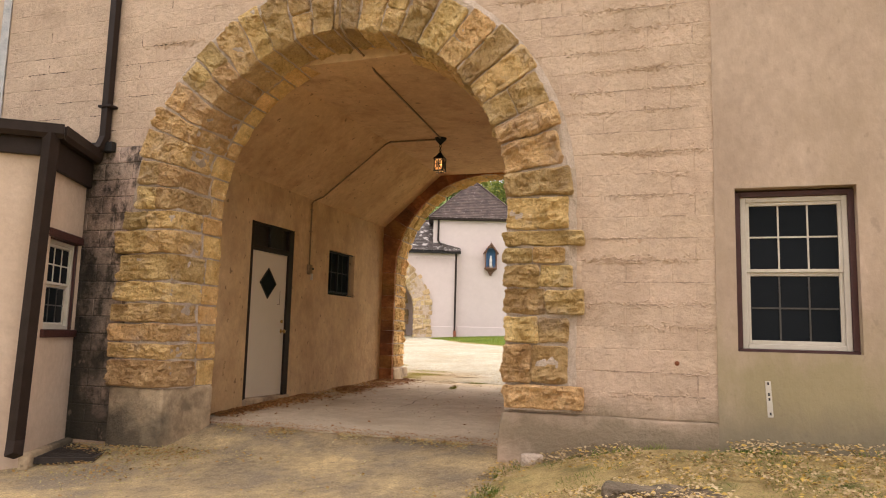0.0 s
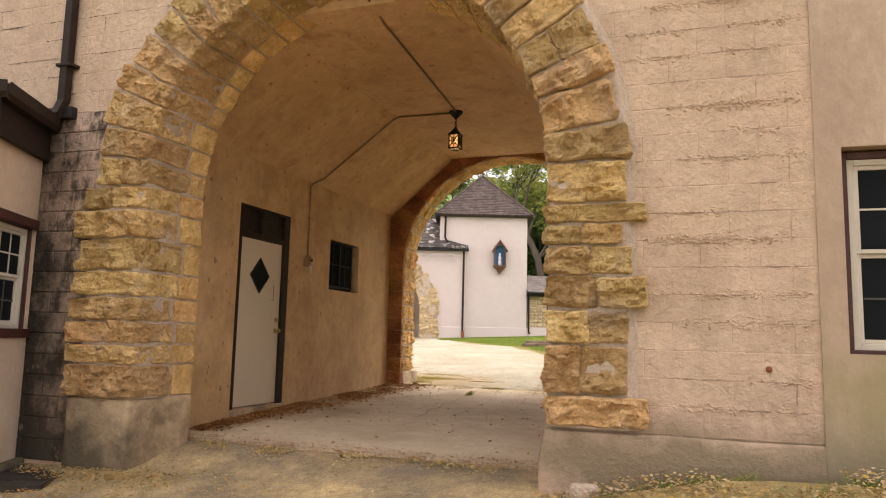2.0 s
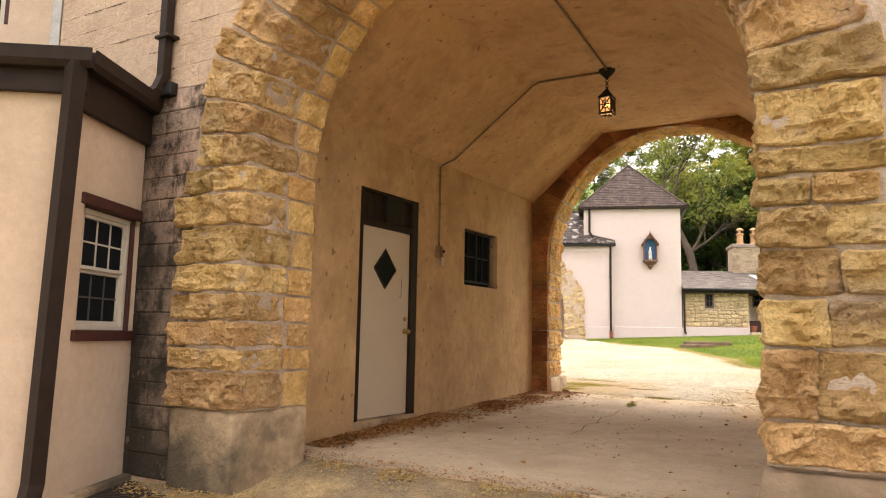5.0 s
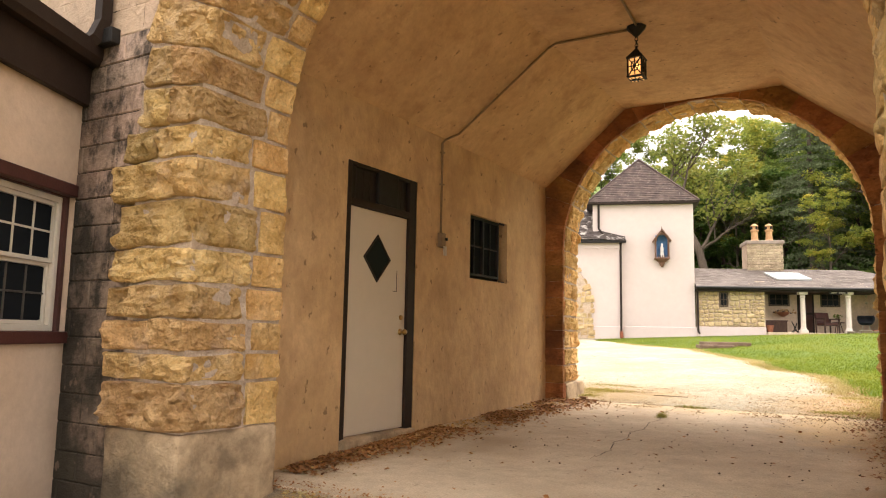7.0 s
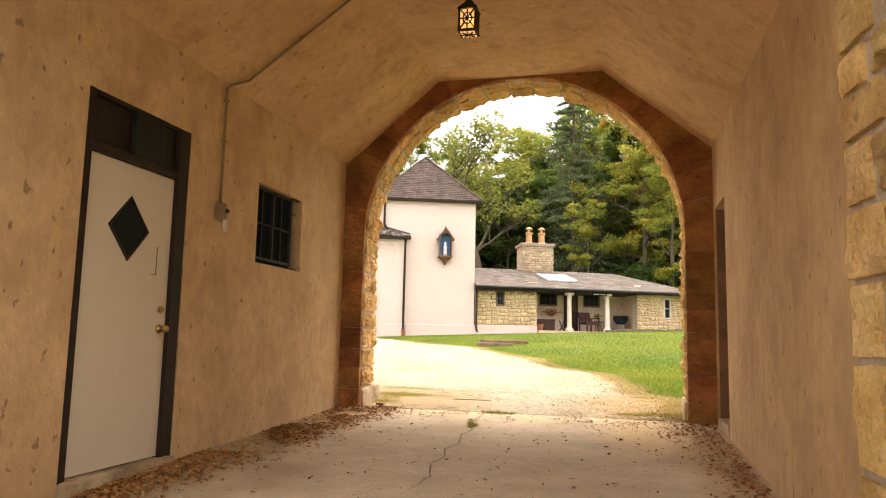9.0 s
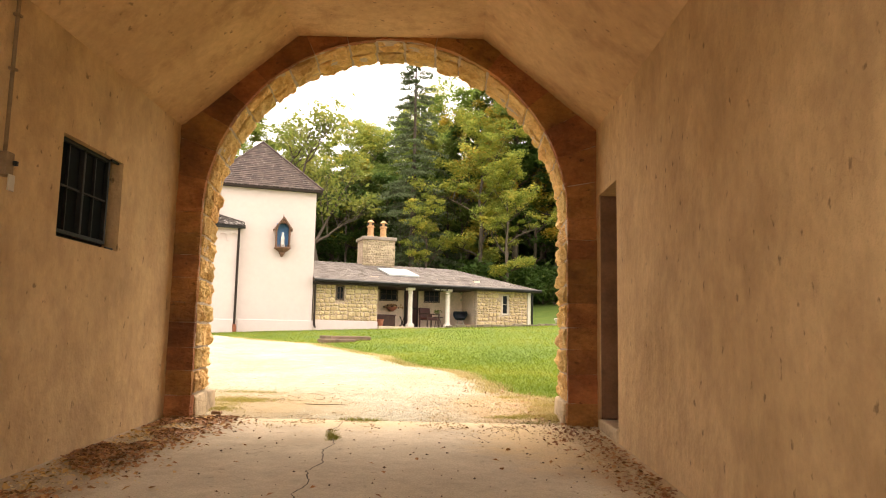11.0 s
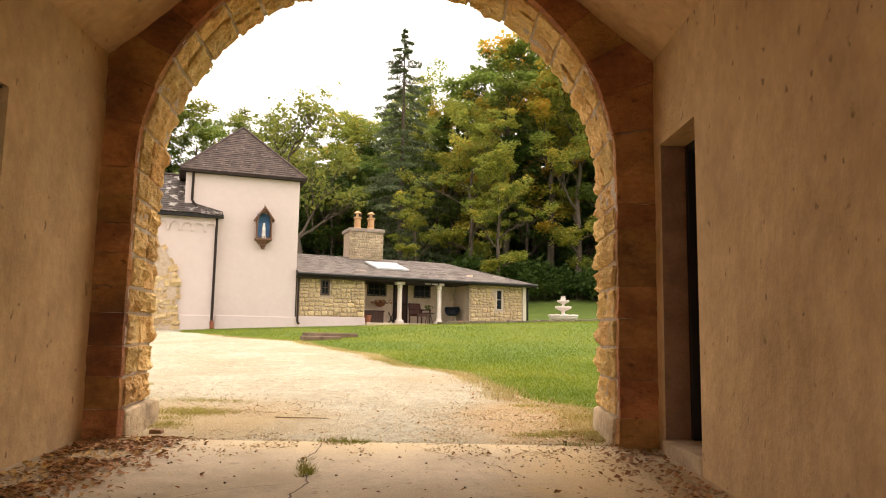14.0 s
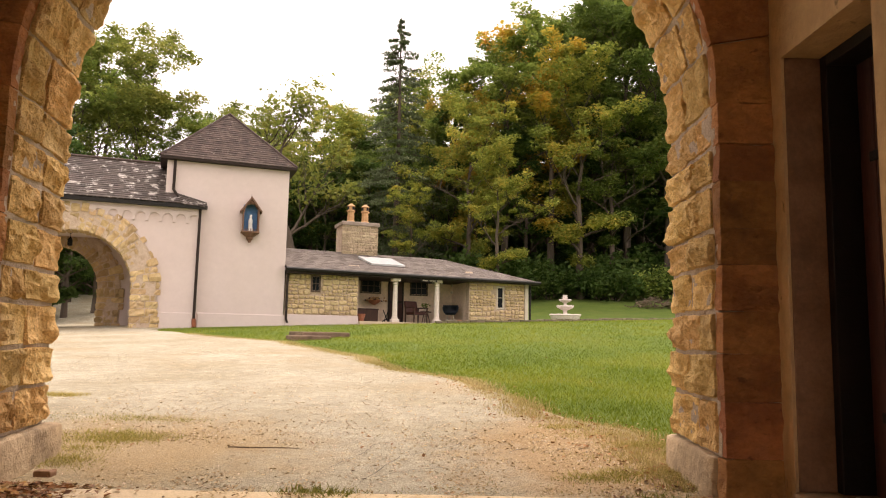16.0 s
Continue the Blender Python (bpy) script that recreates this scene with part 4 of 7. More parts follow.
win = new("window_3")
win.matrix_world = pose(X_L - 0.095, 10.7, 1.66, 0, 0, 90.7)
tagged(win, "small dark iron-framed passage window with four panes", "window", kind="structure")
part("window_frame", boxes((0.0, 0.03, -0.02, 0.03, 0.04, 0.75), (0.81, 0.84, -0.02, 0.03, 0.04, 0.75), (0.03, 0.81, -0.02, 0.03, 0.04, 0.07), (0.03, 0.81, -0.02, 0.03, 0.72, 0.75), bevel=0.004), BLACK, win)
part("mullion", boxes((0.405, 0.435, -0.025, 0.03, 0.07, 0.72), bevel=0.004), BLACK, win)
for a in (0.03, 0.435):
    part("glazing_bar", boxes((a, a + 0.375, -0.012, 0.01, 0.39, 0.402)), BROWN, win)
    part("glazing_bar", boxes((a + 0.18, a + 0.192, -0.010, 0.01, 0.07, 0.72)), BLACK, win)
    for h in (0.07, 0.402):
        part("pane", boxes((a + 0.002, a + 0.373, 0.012, 0.016, h, h + 0.318)), GLASS, win)
# the unlit room is only this black board
part("window_back", boxes((-0.02, 0.98, 0.06, 0.08, -0.02, 0.77)), BLACK, win, "black board behind the panes, in place of an unlit room")
part("stay", boxes((0.8, 0.93, -0.05, -0.035, 0.0, 0.02), (0.8, 0.93, -0.05, -0.035, 0.73, 0.75)), BLACK, win, "iron stay")

switch = thing("switch_box", pose(X_L, 10.0, 1.93, 0, 0, 90), "grey metal weatherproof switch box with a dangling cover", "switch")
part("box", boxes((-0.04, 0.04, -0.06, 0, 0, 0.15), bevel=0.008), CONDUIT, switch)
part("cover", boxes((-0.025, 0.035, -0.075, -0.062, -0.09, 0.01), bevel=0.004), WHITE, switch, "pale hinged cover hanging open")
part("lever", boxes((0.015, 0.04, -0.085, -0.06, 0.07, 0.10), bevel=0.004), BLACK, switch)
slope = Vector((-4.56 - X_L, 0, 0.96)).normalized()
lamp_at = Vector((-3.66, 10.42, 4.1))
cond = thing("conduit", Matrix.Identity(4), "thin painted metal conduit from the switch to the lantern", "conduit")
bm = bmesh.new()
tube(bm, [(X_L + 0.018, 10.0, 2.08), (X_L + 0.018, 10.0, 3.06), (X_L + 0.03, 10.03, 3.10), (X_L + 0.06, 10.12, 3.155), (X_L + 0.10, 10.2, 3.20),
          (-4.58, 10.37, 4.05), (-4.5, 10.37, 4.082), (-3.75, 10.42, 4.085)], 0.0125, 8)
part("pipe", bm, CONDUIT, cond, smooth=True)
for p in ((X_L + 0.012, 10.0, 2.6), (X_L + 0.012, 10.0, 2.95)):
    part("clip", boxes((p[0] - 0.01, p[0] + 0.025, p[1] - 0.025, p[1] + 0.025, p[2], p[2] + 0.015)), CONDUIT, cond)
cond = thing("conduit", Matrix.Identity(4), "thin metal conduit along the ceiling and over the front arch", "conduit")
bm = bmesh.new()
tube(bm, [lamp_at + Vector((0.02, -0.06, -0.015)), Vector((-3.42, 7.5, 4.085)), Vector((-3.40, 7.3, 4.13)), Vector((-3.40, 6.72, 4.17)), Vector((-3.40, 6.56, 4.26)), Vector((-3.40, 6.55, 4.6)), Vector((-3.40, 6.56, 5.2)), Vector((-3.40, 6.62, 5.8))], 0.0125, 8)
part("pipe", bm, CONDUIT, cond, smooth=True)

BULB = glow("lit_bulb", (1.0, 0.78, 0.46), 9.0)
GLOW = bpy.data.materials.new("amber_glass")
GLOW.use_nodes = True
gn, gl = GLOW.node_tree.nodes, GLOW.node_tree.links
see, mixed = gn.new("ShaderNodeBsdfTransparent"), gn.new("ShaderNodeMixShader")
see.inputs[0].default_value = (1.0, 0.78, 0.48, 1)
gn["Principled BSDF"].inputs["Base Color"].default_value = (0.5, 0.22, 0.06, 1)
gn["Principled BSDF"].inputs["Emission Color"].default_value, gn["Principled BSDF"].inputs["Emission Strength"].default_value = (1.0, 0.60, 0.24, 1), 0.28
mixed.inputs[0].default_value = 0.5
gl.new(see.outputs[0], mixed.inputs[1])
gl.new(gn["Principled BSDF"].outputs[0], mixed.inputs[2])
gl.new(mixed.outputs[0], gn["Material Output"].inputs[0])


def lantern(m, pane_mat, bulb_mat, label, pane_label):
    lamp = thing("hanging_lantern", m, label, "lantern")
    bm = bmesh.new()
    lathe(bm, [(0.10, 0), (0.10, -0.012), (0.055, -0.06), (0.018, -0.10), (0.008, -0.11)], 8)
    bmesh.ops.recalc_face_normals(bm, faces=bm.faces)
    part("canopy", bm, BLACK, lamp)
    for i in range(3):
        bm = bmesh.new()
        ring = [(0.016 * math.cos(k * math.tau / 10), 0, 0.021 * math.sin(k * math.tau / 10)) for k in range(11)]
        tube(bm, ring, 0.0045, 6, cap=False)
        ob = part("chain_link", bm, BLACK, lamp)
        ob.matrix_basis = pose(0, 0, -0.128 - i * 0.032, 0, 0, 90 * (i % 2))
    z0 = -0.225
    bm = bmesh.new()
    lathe(bm, [(0.012, z0 + 0.025), (0.012, z0), (0.06, z0 - 0.05), (0.118, z0 - 0.105), (0.118, z0 - 0.115), (0.09, z0 - 0.115)], 4)
    bmesh.ops.rotate(bm, verts=bm.verts, matrix=Matrix.Rotation(radians(45), 3, "Z"))
    part("roof", bm, BLACK, lamp)
    for sx in (-1, 1):
        for sy in (-1, 1):
            part("corner_post", boxes((sx * 0.068 - 0.008, sx * 0.068 + 0.008, sy * 0.068 - 0.008, sy * 0.068 + 0.008, z0 - 0.29, z0 - 0.11)), BLACK, lamp)
    for k in range(4):
        ob = part("pane", boxes((-0.06, 0.06, 0.062, 0.066, z0 - 0.285, z0 - 0.12)), pane_mat, lamp, pane_label)
        ob.matrix_basis = pose(0, 0, 0, 0, 0, 90 * k)
        bm = bmesh.new()
        for a, b in (((-0.06, -0.285), (0.0, -0.2)), ((0.06, -0.285), (0.0, -0.2)), ((-0.06, -0.12), (0.0, -0.2)), ((0.06, -0.12), (0.0, -0.2)), ((-0.06, -0.2), (0.06, -0.2)), ((0, -0.285), (0, -0.12))):
            tube(bm, [(a[0], 0.07, z0 + a[1]), (b[0], 0.07, z0 + b[1])], 0.0075, 4)
        rim = [(0.036 * math.cos(q * math.tau / 12), 0.07, z0 - 0.2 + 0.05 * math.sin(q * math.tau / 12)) for q in range(13)]
        tube(bm, rim, 0.0065, 4, cap=False)
        ob = part("grille", bm, BLACK, lamp)
        ob.matrix_basis = pose(0, 0, 0, 0, 0, 90 * k)
    bm = bmesh.new()
    lathe(bm, [(0.001, z0 - 0.15), (0.016, z0 - 0.155), (0.027, z0 - 0.18), (0.024, z0 - 0.2), (0.001, z0 - 0.215)], 10)
    part("bulb", bm, bulb_mat, lamp, "bright bulb")
    bm = bmesh.new()
    lathe(bm, [(0.10, z0 - 0.288), (0.115, z0 - 0.295), (0.115, z0 - 0.305), (0.07, z0 - 0.312), (0.07, z0 - 0.29)], 4)
    bmesh.ops.rotate(bm, verts=bm.verts, matrix=Matrix.Rotation(radians(45), 3, "Z"))
    part("base", bm, BLACK, lamp)
    part("base_pane", boxes((-0.06, 0.06, -0.06, 0.06, z0 - 0.316, z0 - 0.312)), pane_mat, lamp, pane_label)
    bm = bmesh.new()
    for q in range(4):
        c, s = math.cos(q * math.pi / 4), math.sin(q * math.pi / 4)
        tube(bm, [(-0.065 * c, -0.065 * s, z0 - 0.32), (0.065 * c, 0.065 * s, z0 - 0.32)], 0.0065, 4)
    part("base_grille", bm, BLACK, lamp)
    return lamp


lantern(Matrix.Translation(lamp_at), GLOW, BULB, "black iron lantern with glowing amber panes hung on a chain", "glowing amber glass")

# doorway in the passage's other wall
door2 = new("door_2")
door2.matrix_world = pose(X_R + 0.2, 12.79, 0.25, 0, 0, -90)
tagged(door2, "very dark maroon plank door set deep in a plastered doorway, closed", "door", kind="structure")
for i in range(5):
    part("plank", boxes((0.07 + i * 0.124, 0.19 + i * 0.124, 0.15, 0.19, 0.0, 2.14), bevel=0.006), DOORMAROON, door2)
for h in (0.35, 1.6):
    part("strap_hinge", boxes((0.16, 0.6, 0.138, 0.15, h, h + 0.05), bevel=0.004), BLACK, door2)
part("door_jamb", boxes((0, 0.06, 0.0, 0.2, 0, 2.18), bevel=0.005), DOORDARK, door2, "blackened wooden door jamb")
part("door_jamb", boxes((0.7, 0.76, 0.0, 0.2, 0, 2.18), bevel=0.005), DOORDARK, door2, "blackened wooden door jamb")
part("jamb_lining", boxes((0.001, 0.012, -0.185, -0.001, 0.001, 2.178), bevel=0.003), JAMBBROWN, door2, "dull brown painted jamb lining")
part("door_head", boxes((0.06, 0.7, 0.0, 0.2, 2.12, 2.18), bevel=0.005), DOORDARK, door2)
# black board gives the shade behind the planks
part("door_backing", boxes((-0.02, 0.78, 0.21, 0.24, -0.1, 2.2)), BLACK, door2, "black board behind the planks, in place of a dark gap")
part("doorstep", boxes((-0.0, 0.758, -0.215, 0.2, -0.4, -0.0), bevel=0.015), PLINTH, door2, "worn cement doorstep")
# ---- the court beyond: tower, gate building, cottage ----
COURT_M = pose(-8.9, 36.64, 0, 0, 0, 20)


def shingled(bm, a, b, c, d, rows, width, rng):
    """Overlapping shingles on a roof plane: a to b is the eave, d to c the ridge."""
    a, b, c, d = (Vector(p) for p in (a, b, c, d))
    up = (b - a).cross(d - a).normalized()
    for i in range(rows):
        f0, f1 = i / rows, min(1.0, (i + 1.12) / rows)
        p0, p1, q0, q1 = a.lerp(d, f0), b.lerp(c, f0), a.lerp(d, f1), b.lerp(c, f1)
        n = max(1, round((p1 - p0).length / width))
        cut = [0] + [(k + rng.uniform(-0.25, 0.25)) / n for k in range(1, n)] + [1]
        for u0, u1 in zip(cut, cut[1:]):
            lift = up * rng.uniform(0.016, 0.028)
            lo0, lo1, hi0, hi1 = p0.lerp(p1, u0), p0.lerp(p1, u1), q0.lerp(q1, u0), q0.lerp(q1, u1)
            v = [bm.verts.new(w) for w in (lo0 + lift, lo1 + lift, hi1 + up * 0.004, hi0 + up * 0.004)]
            e = [bm.verts.new(w) for w in (lo0, lo1)]
            bm.faces.new(v)
            bm.faces.new((e[0], e[1], v[1], v[0]))


rng = random.Random(11)
tower = thing("tower", COURT_M, "square pale pink rendered tower with a brown pyramid roof", "tower")
part("wall", boxes((-4.45, 0, 0, 4.45, 0.3, 7.25)), COURT, tower)
part("plinth", boxes((-3.1, 0.06, -0.06, 0.0, 0.3, 1.52), bevel=0.03), COURT, tower, "low projecting plinth")
part("plinth", boxes((0.0, 0.06, 0.002, 4.45, 0.3, 1.52), bevel=0.03), COURT, tower)
corners = [(-4.7, -0.25, 7.2), (0.25, -0.25, 7.2), (0.25, 4.7, 7.2), (-4.7, 4.7, 7.2)]
tip = (-2.22, 2.22, 9.72)
bm = bmesh.new()
for i in range(4):
    shingled(bm, corners[i], corners[(i + 1) % 4], tip, tip, 24, 0.26, rng)
roof = part("roof", bm, SHINGLE, tower)
bm = bmesh.new()
for i in range(4):
    tube(bm, [Vector(corners[i]) + Vector((0, 0, 0.02)), Vector(tip) + Vector((0, 0, 0.03))], 0.05, 5)
part("hip_tiles", bm, SHINGLE, roof, "brown ridge tiles along the hips")
part("eave_board", boxes((-4.7, 0.25, -0.25, 4.7, 7.1, 7.2), bevel=0.01), BROWN, tower, "dark eave board")
bm = bmesh.new()
tube(bm, [(-4.18, -0.06, 7.1), (-4.18, -0.06, 6.0), (-4.0, -0.25, 5.7)], 0.05, 8)
part("downpipe", bm, BROWN, tower)

gate = thing("gatehouse", COURT_M, "pale pink gate building with a rough stone arch", "gatehouse")
GATESTONE = surf("tan_gate_stone", (0.40, 0.275, 0.13), (0.57, 0.42, 0.225), 3, 0.9, 0.8, 14, vary=0.22, stain=(0.5, 0.4, 0.31), stain_scale=1.5, stain_amount=0.5)
GC, GR, GZ = -7.3, 1.95, 2.3
gwall = part("wall", arch_wall(-15, -3.15, 0.0, 5.36, GC, GR, GZ, -0.3, 0.3), COURT, gate)
part("back_wall", arch_wall(-15, -4.4, 0.0, 5.36, -8.35, 1.6, 2.45, 3.4, 3.9), COURT, gate)
part("side_wall", boxes((GC + GR + 0.02, GC + GR + 0.4, 0.3, 3.4, 0.0, 5.0)), COURT, gate)
part("side_wall", boxes((GC - GR - 0.9, GC - GR - 0.5, 0.3, 3.4, 0.0, 5.0)), COURT, gate)
part("ceiling", boxes((-10.5, -4.9, 0.3, 3.4, 4.4, 4.6)), COURT, gate)
for ring, yb, seed in ((Ring((GC, GR), (GC, GR - 0.03), GZ, 0.55, -0.38, 0.3), 0.29, 900), (Ring((-8.35, 1.6), (-8.35, 1.6), 2.45, 0.55, 3.3, 3.9), 3.85, 2000)):
    cuts = courses(ring, (0.55, 0.85, 1.1, 1.38, 1.62, 1.9, 2.1), (0.55, 0.8, 1.08, 1.32, 1.6, 1.86, 2.08), 0.2, rng)
    for n, (a, b) in enumerate(zip(cuts, cuts[1:])):
        reach = rng.choice((0.8, 0.9, 0.98))
        c1, c2 = rng.uniform(0.24, 0.36), rng.uniform(0.54, 0.66)
        for k, (s0, s1) in enumerate(((-0.02, c1), (c1 + 0.012, c2), (c2 + 0.012, reach)) if rng.random() < 0.6 else ((-0.02, c2 - 0.12), (c2 - 0.108, reach))):
            stone("stone", rock(((a + 0.006, b - 0.006), (s0, s1), (ring.y0 - 0.06 * rng.random(), yb)), ring.at, 0.09, 0.035, 0.1, seed + n * 3 + k, (0.7, 1, 0)), GATESTONE, gwall)
    part("mortar", mortar_ring(ring, 0.02, 0.78, ring.y0 - 0.01, yb - 0.01, 90), MORTAR, gwall, "tan mortar between the arch stones")
roofg = bmesh.new()
shingled(roofg, (-15, -0.62, 5.42), (-3.9, -0.62, 5.42), (-4.5, 2.0, 7.32), (-15, 2.0, 7.32), 20, 0.27, rng)
shingled(roofg, (-3.9, 4.6, 5.42), (-15, 4.6, 5.42), (-15, 2.0, 7.32), (-4.5, 2.0, 7.32), 8, 0.5, rng)
roof = part("roof", roofg, LICHEN_SHINGLE, gate, "brown shingle roof blotched with pale lichen")
bm = bmesh.new()
tube(bm, [(-15, 2.0, 7.34), (-4.5, 2.0, 7.34)], 0.07, 6)
part("ridge", bm, SHINGLE, roof)
bm = bmesh.new()
shingled(bm, (-3.95, -0.62, 5.40), (-3.0, -0.62, 5.33), (-3.0, 0.0, 5.62), (-4.2, 0.0, 5.92), 5, 0.25, rng)
tagged(part("roof_return", bm, LICHEN_SHINGLE, gate), "small return of the shingle roof against the tower", kind="stuff")
part("eave_board", boxes((-15, -2.98, -0.6, -0.5, 5.26, 5.40), bevel=0.01), BLACK, gate, "dark gutter along the eave")
part("soffit", boxes((-15, -3.0, -0.5, 0.0, 5.34, 5.40)), BROWN, gate)
part("plinth", boxes((-4.45, -3.15, -0.36, -0.3, 0.0, 1.5), bevel=0.03), COURT, gate)
part("frieze_band", boxes((-10.0, -3.15, -0.36, -0.3, 5.17, 5.36)), COURT, gate)
for k in range(14):
    bm = bmesh.new()
    c = -3.42 - k * 0.45
    prism(bm, [(c - 0.225, 4.74), (c - 0.18, 4.74), *[(c - 0.18 * math.cos(math.pi * i / 10), 4.86 + 0.2 * math.sin(math.pi * i / 10)) for i in range(11)], (c + 0.18, 4.74), (c + 0.225, 4.74), (c + 0.225, 5.17), (c - 0.225, 5.17)], -0.375, -0.3)
    bmesh.ops.recalc_face_normals(bm, faces=bm.faces)
    part("arch_moulding", bm, COURT, gate)
bm = bmesh.new()
tube(bm, [(-3.22, -0.36, 5.3), (-3.22, -0.36, 1.1), (-3.18, -0.42, 1.0)], 0.05, 8)
pipe = part("downpipe", bm, BROWN, gate, "dark downpipe with a rusty foot")
bm = bmesh.new()
tube(bm, [(-3.22, -0.36, 1.28), (-3.2, -0.42, 0.98)], 0.075, 8)
part("pipe_foot", bm, surf("red_lead", (0.2, 0.06, 0.03), (0.3, 0.1, 0.05), 10), pipe)
for x, y, zz in ((-7.6, 1.4, 4.4), (-5.5, 1.0, 3.6)):
    lantern(COURT_M @ pose(x, y, zz, 0, 0, 0), GLASS, WHITE, "unlit black iron lantern hanging in the far gate", "dark glass")

# ---- wall shrine with a small statue ----
WOOD = surf("weathered_red_brown_wood", (0.12, 0.06, 0.036), (0.2, 0.105, 0.065), 12, 0.8, 0.4, 50, stretch=(1, 1, 0.3))
BLUE = surf("blue_painted_niche", (0.06, 0.15, 0.3), (0.08, 0.2, 0.38), 6, 0.7, 0.1, 40)
shrine = thing("wall_shrine", COURT_M @ pose(-1.4, 0, 4.2), "gabled wooden wall shrine with a blue-painted niche", "shrine")
part("back_panel", boxes((-0.26, 0.26, -0.05, 0.0, 0.42, 1.45)), BLUE, shrine, "blue-painted back panel")
for sx in (-1, 1):
    part("side_panel", boxes((sx * 0.27 - 0.02, sx * 0.27 + 0.02, -0.34, 0.0, 0.4, 1.22), bevel=0.008), WOOD, shrine)
    bm = bmesh.new()
    tube(bm, [(sx * 0.28, -0.36, 0.4), (sx * 0.28, -0.36, 0.5), (sx * 0.28, -0.36, 1.1), (sx * 0.28, -0.36, 1.22)], [0.045, 0.03, 0.03, 0.05], 8)
    part("post", bm, WOOD, shrine)
    bm = bmesh.new()
    prism(bm, [(sx * 0.40, 1.17), (sx * 0.38, 1.11), (0, 1.62), (0, 1.72)], -0.42, 0.0)
    bmesh.ops.recalc_face_normals(bm, faces=bm.faces)
    part("roof_slope", bm, WOOD, shrine)
bm = bmesh.new()
pts = [(0.24 * math.cos(math.pi * i / 12), 1.12 + 0.33 * math.sin(math.pi * i / 12)) for i in range(13)]
prism(bm, [(-0.3, 1.2), *pts[::-1], (0.3, 1.2), (0, 1.6)], -0.37, -0.33)
bmesh.ops.recalc_face_normals(bm, faces=bm.faces)
part("arch_front", bm, WOOD, shrine)
part("shelf", boxes((-0.33, 0.33, -0.40, 0.0, 0.34, 0.41), bevel=0.015), WOOD, shrine)
bm = bmesh.new()
lathe(bm, [(0.30, 0.34), (0.24, 0.28), (0.2, 0.24), (0.12, 0.2), (0.13, 0.14), (0.07, 0.08), (0.05, 0.0)], 8, (0, -0.12, 0))
bmesh.ops.recalc_face_normals(bm, faces=bm.faces)
part("bracket", bm, WOOD, shrine, "turned pendant bracket")
bm = bmesh.new()
lathe(bm, [(0.02, 1.66), (0.03, 1.72), (0.012, 1.76), (0.004, 1.86)], 6, (0, -0.2, 0))
part("finial", bm, WOOD, shrine)
for k in range(7):
    part("baluster", boxes((-0.28 + k * 0.09, -0.25 + k * 0.09, -0.395, -0.37, 0.41, 0.5)), WOOD, shrine)
bm = bmesh.new()
lathe(bm, [(0.09, 0), (0.1, 0.03), (0.085, 0.15), (0.075, 0.3), (0.085, 0.42), (0.05, 0.5), (0.045, 0.53), (0.055, 0.58), (0.04, 0.63), (0.01, 0.65)], 12)
for v in bm.verts:
    v.co.y *= 0.75
    v.co += 0.008 * noise.noise_vector(v.co * 14)
statue = part("statue", bm, surf("pale_painted_plaster", (0.6, 0.58, 0.55), (0.75, 0.72, 0.68), 8), None, smooth=True)
statue.matrix_world = COURT_M @ pose(-1.4, -0.2, 4.61)
tagged(statue, "small pale robed statue standing in the blue shrine", "statue")

# ---- cottage ----
cottage = thing("cottage", COURT_M, "low yellow fieldstone cottage with a shingle roof and open porch", "cottage")
PORCHWALL = surf("beige_porch_render", (0.68, 0.53, 0.4), (0.76, 0.61, 0.48), 1.0, 0.85, 0.2, 12)
cw = part("wall", boxes((0.06, 2.9, 0.05, 0.4, 0.8, 3.4)), MORTAR, cottage)
cw2 = part("wall", boxes((7.7, 8.98, 0.05, 0.4, 0.8, 3.3), (9.36, 10.4, 0.05, 0.4, 0.8, 3.3), (8.98, 9.36, 0.05, 0.4, 0.8, 2.0), (8.98, 9.36, 0.05, 0.4, 3.02, 3.3),
                  (10.0, 10.4, 0.4, 6.0, 0.8, 3.3)), MORTAR, cottage)
part("porch_wall", boxes((2.6, 3.0, 0.4, 2.0, 0.8, 3.6), (3.0, 7.7, 2.0, 2.3, 0.8, 3.9), (7.7, 8.0, 0.4, 2.0, 0.8, 3.6)), PORCHWALL, cottage, "beige rendered porch wall")
part("base_band", boxes((0.05, 2.92, -0.07, 0.04, 0.8, 1.56), bevel=0.02), COURT, cottage, "pale rendered base")
part("porch_floor", boxes((2.92, 7.72, -0.35, 2.0, 0.6, 1.36), bevel=0.02), CONCRETE, cottage, "concrete porch floor")


